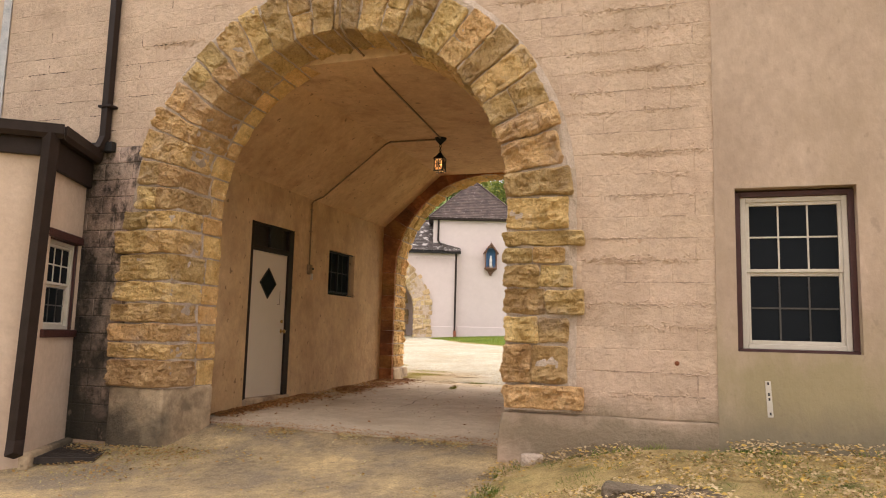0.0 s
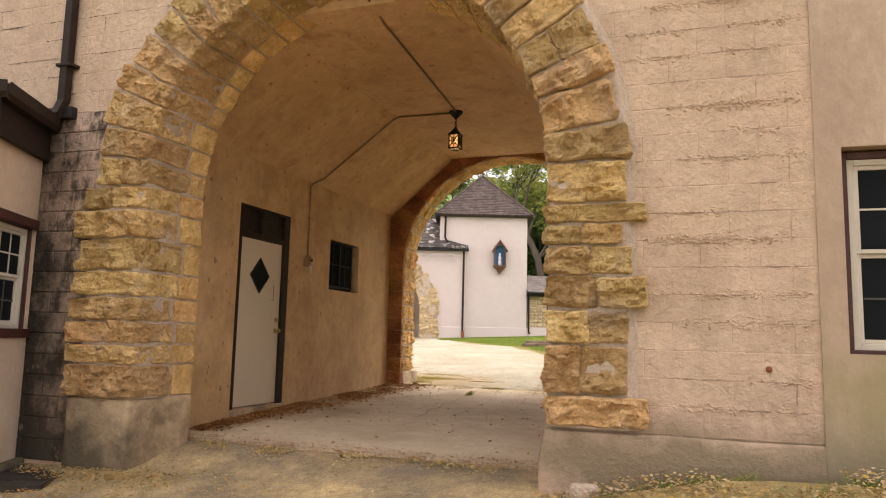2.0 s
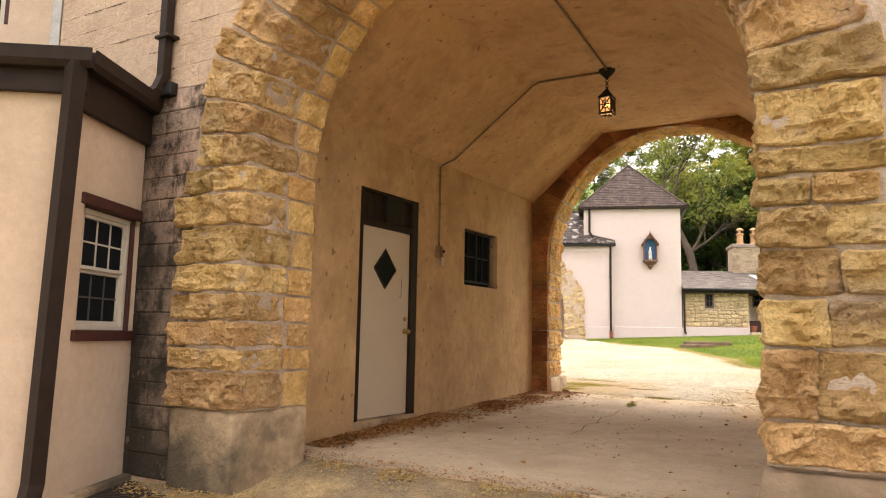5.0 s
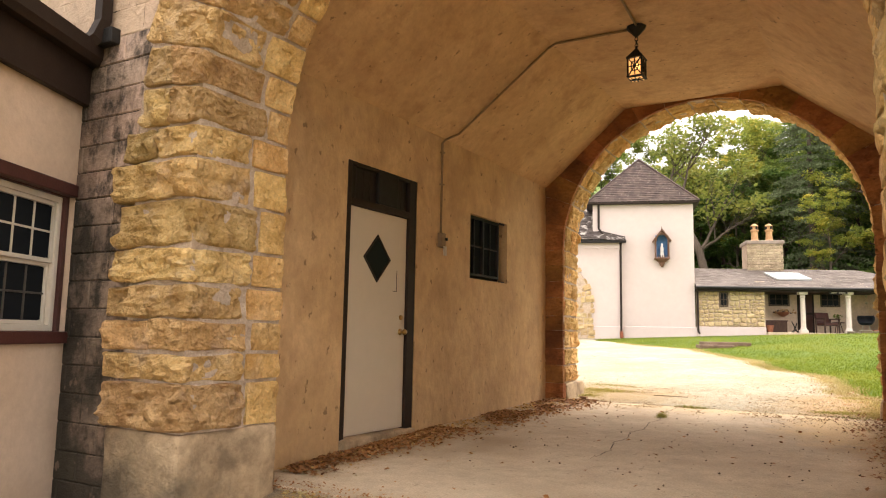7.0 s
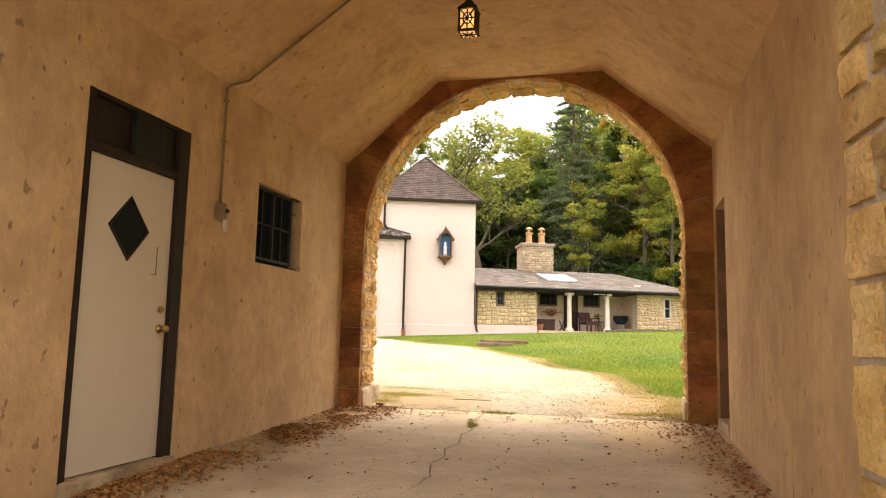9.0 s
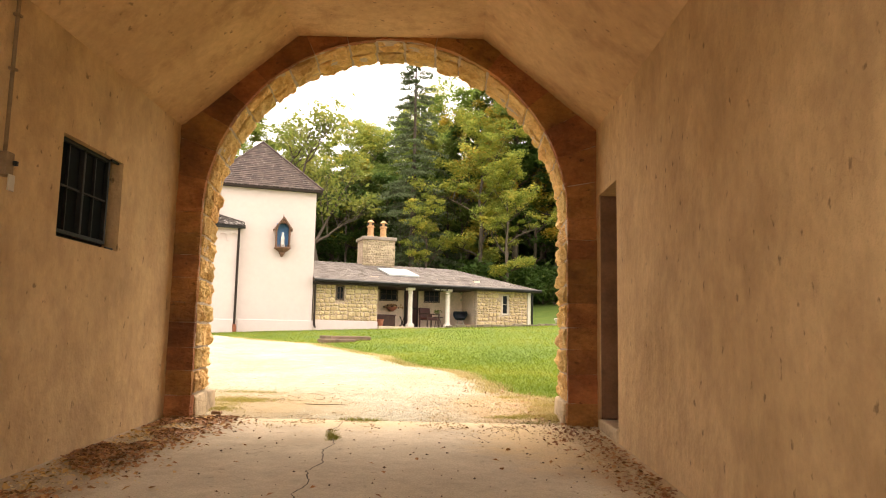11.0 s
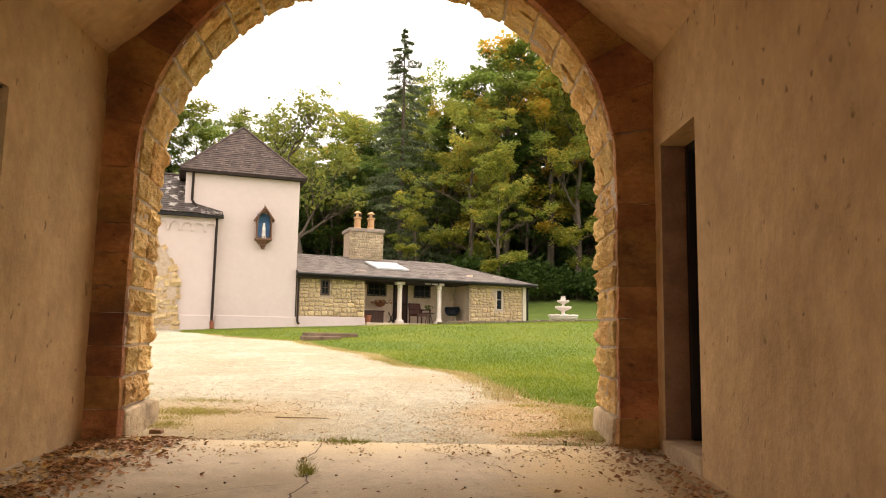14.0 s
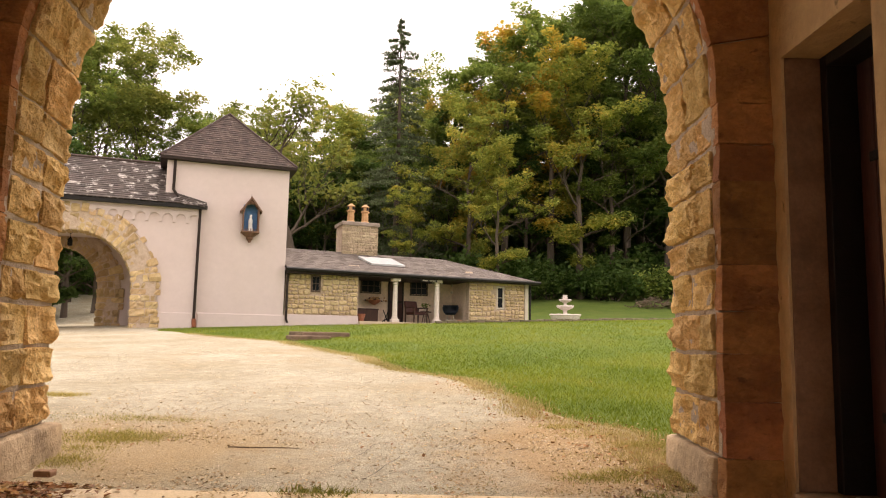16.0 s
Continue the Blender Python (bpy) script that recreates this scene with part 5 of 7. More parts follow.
def fieldstones(x0, x1, z0, z1, holes, parent, seed):
    """Irregular rubble set in mortar, cut up at random from the whole face."""
    r2 = random.Random(seed)

    def cut(a, b, c, d):
        w, h = b - a, d - c
        if w > 0.4 or (w > 0.26 and w > 1.5 * h and r2.random() < 0.6) or h > 0.25:
            if w / 0.42 > h / 0.24:
                m = a + w * r2.uniform(0.34, 0.66)
                return cut(a, m, c, d) + cut(m, b, c, d)
            m = c + h * r2.uniform(0.36, 0.64)
            return cut(a, b, c, m) + cut(a, b, m, d)
        return [(a, b, c, d)]

    for a, b, c, d in cut(x0, x1, z0, z1):
        cx, cz = (a + b) / 2, (c + d) / 2
        if any(hx0 - 0.08 < cx < hx1 + 0.08 and hz0 - 0.05 < cz < hz1 + 0.05 for hx0, hx1, hz0, hz1 in holes):
            continue
        bmx = bmesh.new()
        e = 0.006
        ring = [(a + e, c + e), (cx, c + e), (b - e, c + e), (b - e, cz), (b - e, d - e), (cx, d - e), (a + e, d - e), (a + e, cz)]
        ring = [(px + r2.uniform(-0.016, 0.016) - (0.022 * (1 if px > cx else -1) if i % 2 == 0 else 0), pz + r2.uniform(-0.014, 0.014) - (0.02 * (1 if pz > cz else -1) if i % 2 == 0 else 0)) for i, (px, pz) in enumerate(ring)]
        y = r2.uniform(-0.035, 0.0)
        lo = [bmx.verts.new((px, 0.06, pz)) for px, pz in ring]
        mid = [bmx.verts.new((px, y + 0.03, pz)) for px, pz in ring]
        hi = [bmx.verts.new((cx + (px - cx) * 0.72, y + r2.uniform(-0.012, 0.012), cz + (pz - cz) * 0.68)) for px, pz in ring]
        for i in range(8):
            k = (i + 1) % 8
            bmx.faces.new((lo[i], lo[k], mid[k], mid[i]))
            bmx.faces.new((mid[i], mid[k], hi[k], hi[i]))
        bmx.faces.new(hi)
        part("stone", bmx, YELSTONE, parent)


fieldstones(0.14, 2.9, 1.57, 3.3, [(1.03, 1.4, 2.44, 3.1)], cw, 3)
fieldstones(7.72, 10.3, 1.3, 3.25, [(8.98, 9.36, 2.0, 3.02)], cw2, 4)


def court_window(m, w, h, cols, rows, frame_mat, label, f=0.05):
    # black box behind the panes paints the dark interior
    win = part("window", boxes((-w / 2, w / 2, 0.03, 0.05, 0, h)), BLACK, cottage, label)
    win.matrix_basis = m
    part("window_frame", boxes((-w / 2, -w / 2 + f, -0.03, 0.03, 0, h), (w / 2 - f, w / 2, -0.03, 0.03, 0, h), (-w / 2 + f, w / 2 - f, -0.03, 0.03, 0, f), (-w / 2 + f, w / 2 - f, -0.03, 0.03, h - f, h)), frame_mat, win)
    pw, ph = (w - 2 * f) / cols, (h - 2 * f) / rows
    for i in range(cols):
        for j in range(rows):
            part("pane", boxes((-w / 2 + f + i * pw + 0.012, -w / 2 + f + (i + 1) * pw - 0.012, 0.0, 0.01, f + j * ph + 0.012, f + (j + 1) * ph - 0.012)), GLASS, win)
    for i in range(1, cols):
        part("muntin", boxes((-w / 2 + f + i * pw - 0.012, -w / 2 + f + i * pw + 0.012, -0.015, 0.015, f, h - f)), frame_mat, win)
    for j in range(1, rows):
        part("muntin", boxes((-w / 2 + f, w / 2 - f, -0.013, 0.013, f + j * ph - 0.012, f + j * ph + 0.012)), frame_mat, win)


court_window(pose(1.21, 0.02, 2.44), 0.37, 0.66, 2, 2, WEATHERED, "small dark casement window")
court_window(pose(3.95, 1.98, 2.58), 0.9, 0.66, 3, 2, WEATHERED, "dark three-light window on the porch")
court_window(pose(6.12, 1.98, 2.56), 0.82, 0.66, 3, 2, WEATHERED, "dark three-light window on the porch")
court_window(pose(9.17, 0.1, 2.02), 0.38, 0.98, 1, 2, WHITE, "narrow white sash window", 0.075)
cdoor = part("door", boxes((4.72, 5.42, 1.93, 1.99, 1.36, 3.3), bevel=0.01), BROWN, cottage, "dark brown plank door")
part("door_panel", boxes((4.8, 5.34, 1.915, 1.93, 1.46, 2.2), bevel=0.01), MAROON, cdoor)
part("door_panel", boxes((4.8, 5.34, 1.915, 1.93, 2.3, 3.2), bevel=0.01), MAROON, cdoor)
sign = part("sign", boxes((5.42, 6.14, -0.28, -0.24, 3.02, 3.12), bevel=0.005), BLACK, cottage, "small black sign board under the eave")
for a, b in ((5.5, 5.74), (5.8, 6.06)):
    part("lettering_bar", boxes((a, b, -0.286, -0.279, 3.05, 3.09)), WHITE, sign)
eave_a, eave_b, hip, ridge_a = (0.0, -0.42, 3.32), (10.75, -0.42, 3.22), (7.5, 2.9, 4.32), (0.0, 2.9, 4.42)
bm = bmesh.new()
shingled(bm, eave_a, eave_b, hip, ridge_a, 18, 0.3, rng)
shingled(bm, eave_b, (10.75, 6.4, 3.22), hip, hip, 14, 0.4, rng)
shingled(bm, (10.75, 6.4, 3.22), (0, 6.4, 3.3), ridge_a, hip, 10, 0.6, rng)
croof = part("roof", bm, GREYSHINGLE, cottage, "grey-brown shingle hip roof")
part("roof_deck", boxes((0.02, 10.7, -0.38, 6.3, 3.12, 3.2)), BROWN, cottage)
bm = bmesh.new()
tube(bm, [(0, -0.47, 3.27), (10.8, -0.47, 3.17), (10.8, 1.5, 3.17)], 0.075, 6)
part("gutter", bm, BLACK, cottage, "dark grey gutter along the eave")
bm = bmesh.new()
tube(bm, [(0.0, -0.3, 3.2), (0.1, -0.06, 3.1), (0.1, -0.1, 1.35), (0.14, -0.2, 1.25)], 0.045, 8)
part("downpipe", bm, BROWN, cottage)
part("corner_post", boxes((10.3, 10.46, -0.05, 0.1, 1.2, 3.15), bevel=0.01), WHITE, cottage, "white corner board")
bm = bmesh.new()
tube(bm, [(10.56, 0.0, 3.1), (10.56, 0.0, 1.4)], 0.045, 8)
part("downpipe", bm, BLACK, cottage)
nrm = (Vector(eave_b) - Vector(eave_a)).cross(Vector(ridge_a) - Vector(eave_a)).normalized()


def on_roof(u, v, lift):
    f = (v + 0.42) / 3.32
    return Vector((u, v, 3.32 - 0.0093 * u + 1.1 * f)) + nrm * lift


bm = bmesh.new()
q = [on_roof(3.3, 1.85, 0.03), on_roof(4.75, 1.85, 0.03), on_roof(5.05, 0.7, 0.03), on_roof(3.6, 0.7, 0.03)]
q2 = [p + nrm * 0.07 for p in q]
a, b = [bm.verts.new(p) for p in q], [bm.verts.new(p) for p in q2]
bm.faces.new(b)
for i in range(4):
    bm.faces.new((a[i], a[(i + 1) % 4], b[(i + 1) % 4], b[i]))
bmesh.ops.recalc_face_normals(bm, faces=bm.faces)
sk = part("skylight", bm, surf("milky_skylight_glass", (0.5, 0.52, 0.52), (0.6, 0.62, 0.62), 2, 0.15, 0.05, 20, spec=0.6), croof, "milky skylight")
CHIMSTONE = surf("grey_brown_stone", (0.36, 0.28, 0.18), (0.52, 0.42, 0.285), 5, 0.9, 1.0, 14, vary=0.2, dist=0.06, stain=(0.26, 0.2, 0.13), stain_scale=4, stain_amount=0.5)
ch = part("chimney", boxes((2.78, 4.32, 2.6, 3.9, 3.8, 5.62)), MORTAR, cottage, "broad stone chimney with two clay pots")
for face in range(2):
    z = 4.1
    while z < 5.5:
        h = rng.uniform(0.09, 0.17)
        x = 2.74
        while x < 4.34:
            w = min(rng.uniform(0.14, 0.42), 4.36 - x)
            if face == 0:
                part("stone", boxes((x + 0.008, x + w - 0.008, 2.55 + rng.uniform(0, 0.03), 2.62, z, z + h - 0.015), bevel=0.015), CHIMSTONE, ch)
            x += w
        if face == 1:
            part("stone", boxes((4.3, 4.36 + rng.uniform(0, 0.02), 2.6, 3.2, z, z + h - 0.015), (4.3, 4.36, 3.22, 3.9, z, z + h - 0.015), bevel=0.015), CHIMSTONE, ch)
        z += h
part("cap", boxes((2.7, 4.42, 2.5, 4.0, 5.55, 5.72), bevel=0.03), surf("grey_stone_cap", (0.25, 0.2, 0.16), (0.34, 0.28, 0.23), 4), ch)
CLAY = surf("buff_clay", (0.42, 0.24, 0.11), (0.55, 0.33, 0.17), 6, 0.85, 0.2, 30)
for x in (3.25, 3.9):
    bm = bmesh.new()
    lathe(bm, [(0.19, 5.72), (0.2, 5.8), (0.16, 5.86), (0.15, 6.2), (0.17, 6.24), (0.2, 6.26), (0.2, 6.3), (0.15, 6.32), (0.15, 6.5), (0.2, 6.5), (0.05, 6.62)], 12, (x, 3.2, 0))
    pot = part("chimney_pot", bm, CLAY, ch, "buff clay chimney pot with a hood")
    for k in range(4):
        an = k * math.tau / 4 + 0.4
        part("vent_slot", boxes((x + 0.15 * math.cos(an) - 0.04, x + 0.15 * math.cos(an) + 0.04, 3.2 + 0.15 * math.sin(an) - 0.04, 3.2 + 0.15 * math.sin(an) + 0.04, 6.34, 6.47)), BLACK, pot)

COLUMN = surf("off_white_column_paint", (0.62, 0.54, 0.46), (0.7, 0.62, 0.54), 4, 0.7, 0.1, 30)
for u in (4.42, 6.22):
    bm = bmesh.new()
    lathe(bm, [(0.14, 1.48), (0.125, 1.52), (0.105, 1.6), (0.095, 2.85), (0.125, 2.9), (0.1, 2.93), (0.11, 3.0)], 16, (u, -0.05, 0))
    col = part("column", bm, COLUMN, cottage, "plain off-white round porch column")
    part("column_base", boxes((u - 0.16, u + 0.16, -0.21, 0.11, 1.36, 1.48), bevel=0.02), COLUMN, col)
    part("capital", boxes((u - 0.18, u + 0.18, -0.23, 0.13, 3.0, 3.12), bevel=0.02), COLUMN, col)
for h in (2.95, 2.65):
    bm = bmesh.new()
    lathe(bm, [(0.02, h), (0.05, h + 0.02), (0.06, h + 0.07), (0.02, h + 0.12)], 10, (7.25, 0.9, 0))
    part("hanging_ornament", bm, WHITE, cottage, "small white hanging ornament")

# ---- on the porch ----
def at_court(u, v, z, turn=0):
    return COURT_M @ pose(u, v, z, 0, 0, turn)


LEATHER = surf("oxblood_leather", (0.05, 0.014, 0.01), (0.08, 0.024, 0.016), 8, 0.4, 0.1, 40)
DARKWOOD = surf("dark_wood", (0.05, 0.025, 0.015), (0.09, 0.045, 0.028), 10, 0.6, 0.15, 40, stretch=(1, 1, 0.3))
chair = thing("armchair", at_court(5.62, 0.8, 1.36, 20), "oxblood padded wooden armchair on the porch", "chair")
part("seat", boxes((-0.3, 0.3, -0.3, 0.3, 0.33, 0.46), bevel=0.03), LEATHER, chair)
bm = boxes((-0.32, 0.32, 0.0, 0.11, 0.0, 0.52), bevel=0.03)
ob = part("backrest", bm, LEATHER, chair)
ob.matrix_basis = pose(0, 0.24, 0.42, -14, 0, 0)
for sx in (-1, 1):
    part("armrest", boxes((sx * 0.34 - 0.035, sx * 0.34 + 0.035, -0.36, 0.32, 0.6, 0.65), bevel=0.012), DARKWOOD, chair)
    for y in (-0.3, 0.28):
        part("leg", boxes((sx * 0.34 - 0.025, sx * 0.34 + 0.025, y - 0.025, y + 0.025, 0, 0.6)), DARKWOOD, chair)
table = thing("side_table", at_court(6.1, 0.95, 1.36), "small dark round side table", "table")
bm = bmesh.new()
lathe(bm, [(0.24, 0.45), (0.25, 0.47), (0.25, 0.49), (0.2, 0.5)], 14)
part("tabletop", bm, DARKWOOD, table)
for k in range(3):
    bm = bmesh.new()
    tube(bm, [(0.08 * math.cos(k * 2.1), 0.08 * math.sin(k * 2.1), 0.46), (0.2 * math.cos(k * 2.1), 0.2 * math.sin(k * 2.1), 0.0)], 0.018, 6)
    part("leg", bm, DARKWOOD, table)
bucket = thing("tub_chair", at_court(7.15, 0.75, 1.36, -25), "dark blue round tub chair on pale metal legs", "chair")
bm = bmesh.new()
rows = []
for i in range(6):
    f = i / 5
    rows.append([bm.verts.new(((0.2 + 0.15 * math.sin(2.4 * f)) * math.cos(t), (0.2 + 0.12 * math.sin(2.4 * f)) * math.sin(t), 0.38 + 0.02 * f + (0.4 * f if math.sin(t) > -0.5 else 0.13 * f))) for t in [k * math.tau / 18 for k in range(18)]])
for a, b in zip(rows, rows[1:]):
    for k in range(18):
        bm.faces.new((a[k], a[(k + 1) % 18], b[(k + 1) % 18], b[k]))
bm.faces.new(rows[0][::-1])
r = bmesh.ops.solidify(bm, geom=bm.faces[:], thickness=0.03)
NAVY = surf("navy_plastic", (0.012, 0.018, 0.03), (0.02, 0.028, 0.045), 6, 0.4, 0.05, 40)
part("shell", bm, NAVY, bucket, smooth=True)
for k in range(4):
    bm = bmesh.new()
    an = math.tau * (k + 0.5) / 4
    tube(bm, [(0.15 * math.cos(an), 0.15 * math.sin(an), 0.4), (0.27 * math.cos(an), 0.25 * math.sin(an), 0)], 0.015, 6)
    part("leg", bm, WHITE, bucket, "pale metal leg")
chest = thing("storage_bench", at_court(3.5, 1.3, 1.36), "dark brown wooden storage bench against the porch wall", "bench")
part("body", boxes((-0.5, 0.55, -0.22, 0.22, 0.0, 0.5), bevel=0.01), DARKWOOD, chest)
part("lid", boxes((-0.53, 0.58, -0.25, 0.25, 0.5, 0.55), bevel=0.01), MAROON, chest)
part("front_panel", boxes((-0.45, -0.05, -0.235, -0.22, 0.06, 0.42)), MAROON, chest)
pot = thing("flower_pot", at_court(3.22, 0.6, 1.36), "terracotta pot with a low red plant", "plant pot")
bm = bmesh.new()
lathe(bm, [(0.1, 0), (0.15, 0.26), (0.17, 0.27), (0.17, 0.31), (0.14, 0.31)], 12)
TERRA = surf("terracotta", (0.3, 0.11, 0.06), (0.4, 0.16, 0.09), 8, 0.85, 0.2, 40)
part("pot", bm, TERRA, pot)
box_p = thing("planter_box", at_court(7.5, 0.35, 1.36), "low terracotta planter box by the porch wall", "planter")
part("box", boxes((-0.24, 0.24, -0.1, 0.1, 0, 0.17), bevel=0.015), TERRA, box_p)
stand = thing("iron_ornament", at_court(4.12, 0.35, 1.36, 20), "small dark iron garden ornament by the column", "ornament")
for k, pts in enumerate((((0, 0, 0), (0.05, 0, 0.25), (-0.08, 0, 0.48)), ((0.18, 0, 0), (0.08, 0, 0.2), (0.16, 0, 0.42)), ((-0.1, 0, 0.02), (0.05, 0, 0.12), (0.2, 0, 0.05)))):
    bm = bmesh.new()
    tube(bm, pts, 0.022, 6)
    part("bar", bm, BLACK, stand)
terrace = thing("terrace_edge", COURT_M, "low edging wall of flat grey stones along the terrace", "kerb", kind="structure")
KERB = surf("grey_edging_stone", (0.13, 0.105, 0.07), (0.22, 0.18, 0.125), 4, 0.9, 0.5, 30, vary=0.2)
u = 6.0
while u < 22:
    w = rng.uniform(0.22, 0.5)
    v0 = -0.55 + max(0, u - 10) * 0.2
    p = COURT_M @ Vector((u, v0, 0))
    zt = max(1.27, terrain(p.x, p.y) + 0.09)
    ob = part("stone", boxes((0, w - 0.02, -0.14, 0.14, -0.3, 0.0), bevel=0.02), KERB, terrace)
    ob.matrix_basis = pose(u, v0, zt + rng.uniform(-0.04, 0.02), rng.uniform(-4, 4), rng.uniform(-4, 4), (11 if u > 10 else 0) + rng.uniform(-6, 6))
    u += w

# ---- lawn things ----
WHITESTONE = surf("white_painted_cement", (0.6, 0.52, 0.48), (0.72, 0.64, 0.6), 4, 0.8, 0.2, 30)
fx, fy = 4.45, 50.4
fountain = thing("fountain", Matrix.Translation((fx, fy, terrain(fx, fy) + 0.16)) @ Matrix.Scale(0.87, 4), "white three-tier garden fountain with scalloped bowls", "fountain")


def bowl(r, z, h, foot):
    """A scalloped bowl; foot: how wide it is below, as a share of its rim."""
    bmx = bmesh.new()
    n = 40
    rings = []
    for rr, zz in ((foot, 0), (0.5 + foot / 2, 0.25), (0.98, 0.55), (1.05, 0.8), (1.0, 1.0), (0.88, 0.98), (0.8, 0.8), (0.1, 0.7)):
        rings.append([bmx.verts.new((r * rr * (1 + 0.06 * abs(math.sin(5 * t)) * rr) * math.cos(t), r * rr * (1 + 0.06 * abs(math.sin(5 * t)) * rr) * math.sin(t), z + h * zz * (1 + 0.12 * abs(math.sin(5 * t)) * rr))) for t in [k * math.tau / n for k in range(n)]])
    for a, b in zip(rings, rings[1:]):
        for k in range(n):
            bmx.faces.new((a[k], a[(k + 1) % n], b[(k + 1) % n], b[k]))
    bmx.faces.new(rings[0][::-1]), bmx.faces.new(rings[-1])
    return bmx


part("basin", bowl(0.95, 0.0, 0.3, 0.9), WHITESTONE, fountain)
part("bowl", bowl(0.52, 0.58, 0.3, 0.3), WHITESTONE, fountain)
part("bowl", bowl(0.38, 1.08, 0.22, 0.3), WHITESTONE, fountain)
bm = bmesh.new()
lathe(bm, [(0.2, 0.1), (0.14, 0.3), (0.12, 0.5), (0.16, 0.6), (0.1, 0.8), (0.09, 1.0), (0.12, 1.12), (0.07, 1.22), (0.16, 1.3), (0.18, 1.42), (0.14, 1.52), (0.17, 1.6), (0.05, 1.6)], 16)
part("stem", bm, WHITESTONE, fountain)
steps = thing("garden_steps", pose(-6.3, 28.6, terrain(-6.3, 28.6), 0, 0, 28), "two low brown stone steps sunk in the lawn", "steps")
STEPSTONE = surf("brown_step_stone", (0.13, 0.08, 0.055), (0.24, 0.16, 0.11), 4, 0.9, 0.8, 20, stain=(0.07, 0.05, 0.035), stain_scale=3, stain_amount=0.6, dist=0.04)
part("step", boxes((-0.95, 0.1, -0.85, -0.3, -0.2, 0.035), bevel=0.025), STEPSTONE, steps)
part("step", boxes((-0.5, 0.85, -0.25, 0.9, -0.2, 0.13), bevel=0.025), STEPSTONE, steps)
px, py = 13.4, 55.8
picnic = thing("picnic_table", Matrix.Translation((px, py, terrain(px, py))) @ pose(0, 0, 0, 0, 0, 15), "weathered grey wooden picnic table on the lawn", "picnic table")
GREYWOOD = surf("weathered_grey_wood", (0.17, 0.14, 0.11), (0.26, 0.22, 0.18), 8, 0.85, 0.3, 40)
for k in range(4):
    part("board", boxes((-0.9, 0.9, -0.36 + k * 0.18, -0.2 + k * 0.18, 0.72, 0.76)), GREYWOOD, picnic)
for sy in (-1, 1):
    part("bench_board", boxes((-0.9, 0.9, sy * 0.72 - 0.13, sy * 0.72 + 0.13, 0.42, 0.46)), GREYWOOD, picnic)
for sx in (-0.6, 0.6):
    for sy in (-1, 1):
        bm = bmesh.new()
        tube(bm, [(sx, sy * 0.2, 0.72), (sx, sy * 0.62, 0.0)], 0.05, 4)
        part("leg", bm, GREYWOOD, picnic)
    part("cross_bar", boxes((sx - 0.03, sx + 0.03, -0.8, 0.8, 0.36, 0.42)), GREYWOOD, picnic)
bm = bmesh.new()
for k in range(90):
    c = Vector((rng.gauss(0, 0.8), rng.gauss(0, 0.5), 0))
    c.z = max(0, 0.75 - 0.45 * (c.x ** 2 / 1.2 + c.y ** 2)) * rng.random()
    d = Vector((rng.uniform(-1, 1), rng.uniform(-1, 1), rng.uniform(-0.3, 0.4))).normalized() * rng.uniform(0.3, 0.9)
    tube(bm, [c - d / 2, c + d / 2], rng.uniform(0.015, 0.05), 5)
pile = part("brush_pile", bm, surf("dry_brushwood", (0.1, 0.07, 0.045), (0.2, 0.15, 0.1), 5, 0.9, 0.4, 20, island=0.3))
pile.matrix_world = Matrix.Translation((11.6, 56.8, terrain(11.6, 56.8) + 0.03))
tagged(pile, "heap of cut brushwood at the edge of the woods", "brush pile", kind="stuff")

basket = thing("hanging_basket", at_court(4.05, 1.75, 2.15), "hanging basket of orange and brown flowers on the porch wall", "hanging basket")
bm = bmesh.new()
lathe(bm, [(0.06, -0.06), (0.2, 0.03), (0.3, 0.14), (0.28, 0.14)], 12)
part("basket", bm, TERRA, basket)
for k in range(40):
    bm = bmesh.new()
    bmesh.ops.create_icosphere(bm, subdivisions=1, radius=rng.uniform(0.035, 0.06))
    ob = part("flower", bm, CLAY if k % 3 else LEATHER, basket)
    ob.location = (rng.gauss(0, 0.17), rng.gauss(-0.05, 0.08), 0.16 + rng.uniform(-0.06, 0.09))
pot_plant = thing("potted_plant", at_court(6.1, 0.95, 1.86), "small bushy plant in a white pot", "plant")
bm = bmesh.new()
lathe(bm, [(0.07, 0), (0.09, 0.14), (0.08, 0.15)], 10)
part("pot", bm, WHITE, pot_plant)
bm = bmesh.new()
for k in range(60):
    c = Vector((rng.gauss(0, 0.08), rng.gauss(0, 0.08), 0.24 + rng.gauss(0, 0.06)))
    d = Vector((rng.uniform(-1, 1), rng.uniform(-1, 1), rng.uniform(0, 1))).normalized() * 0.06
    e = d.orthogonal().normalized() * 0.025
    bm.faces.new([bm.verts.new(c + v) for v in (-d, e, d, -e)])
part("leaves", bm, LAWN, pot_plant)
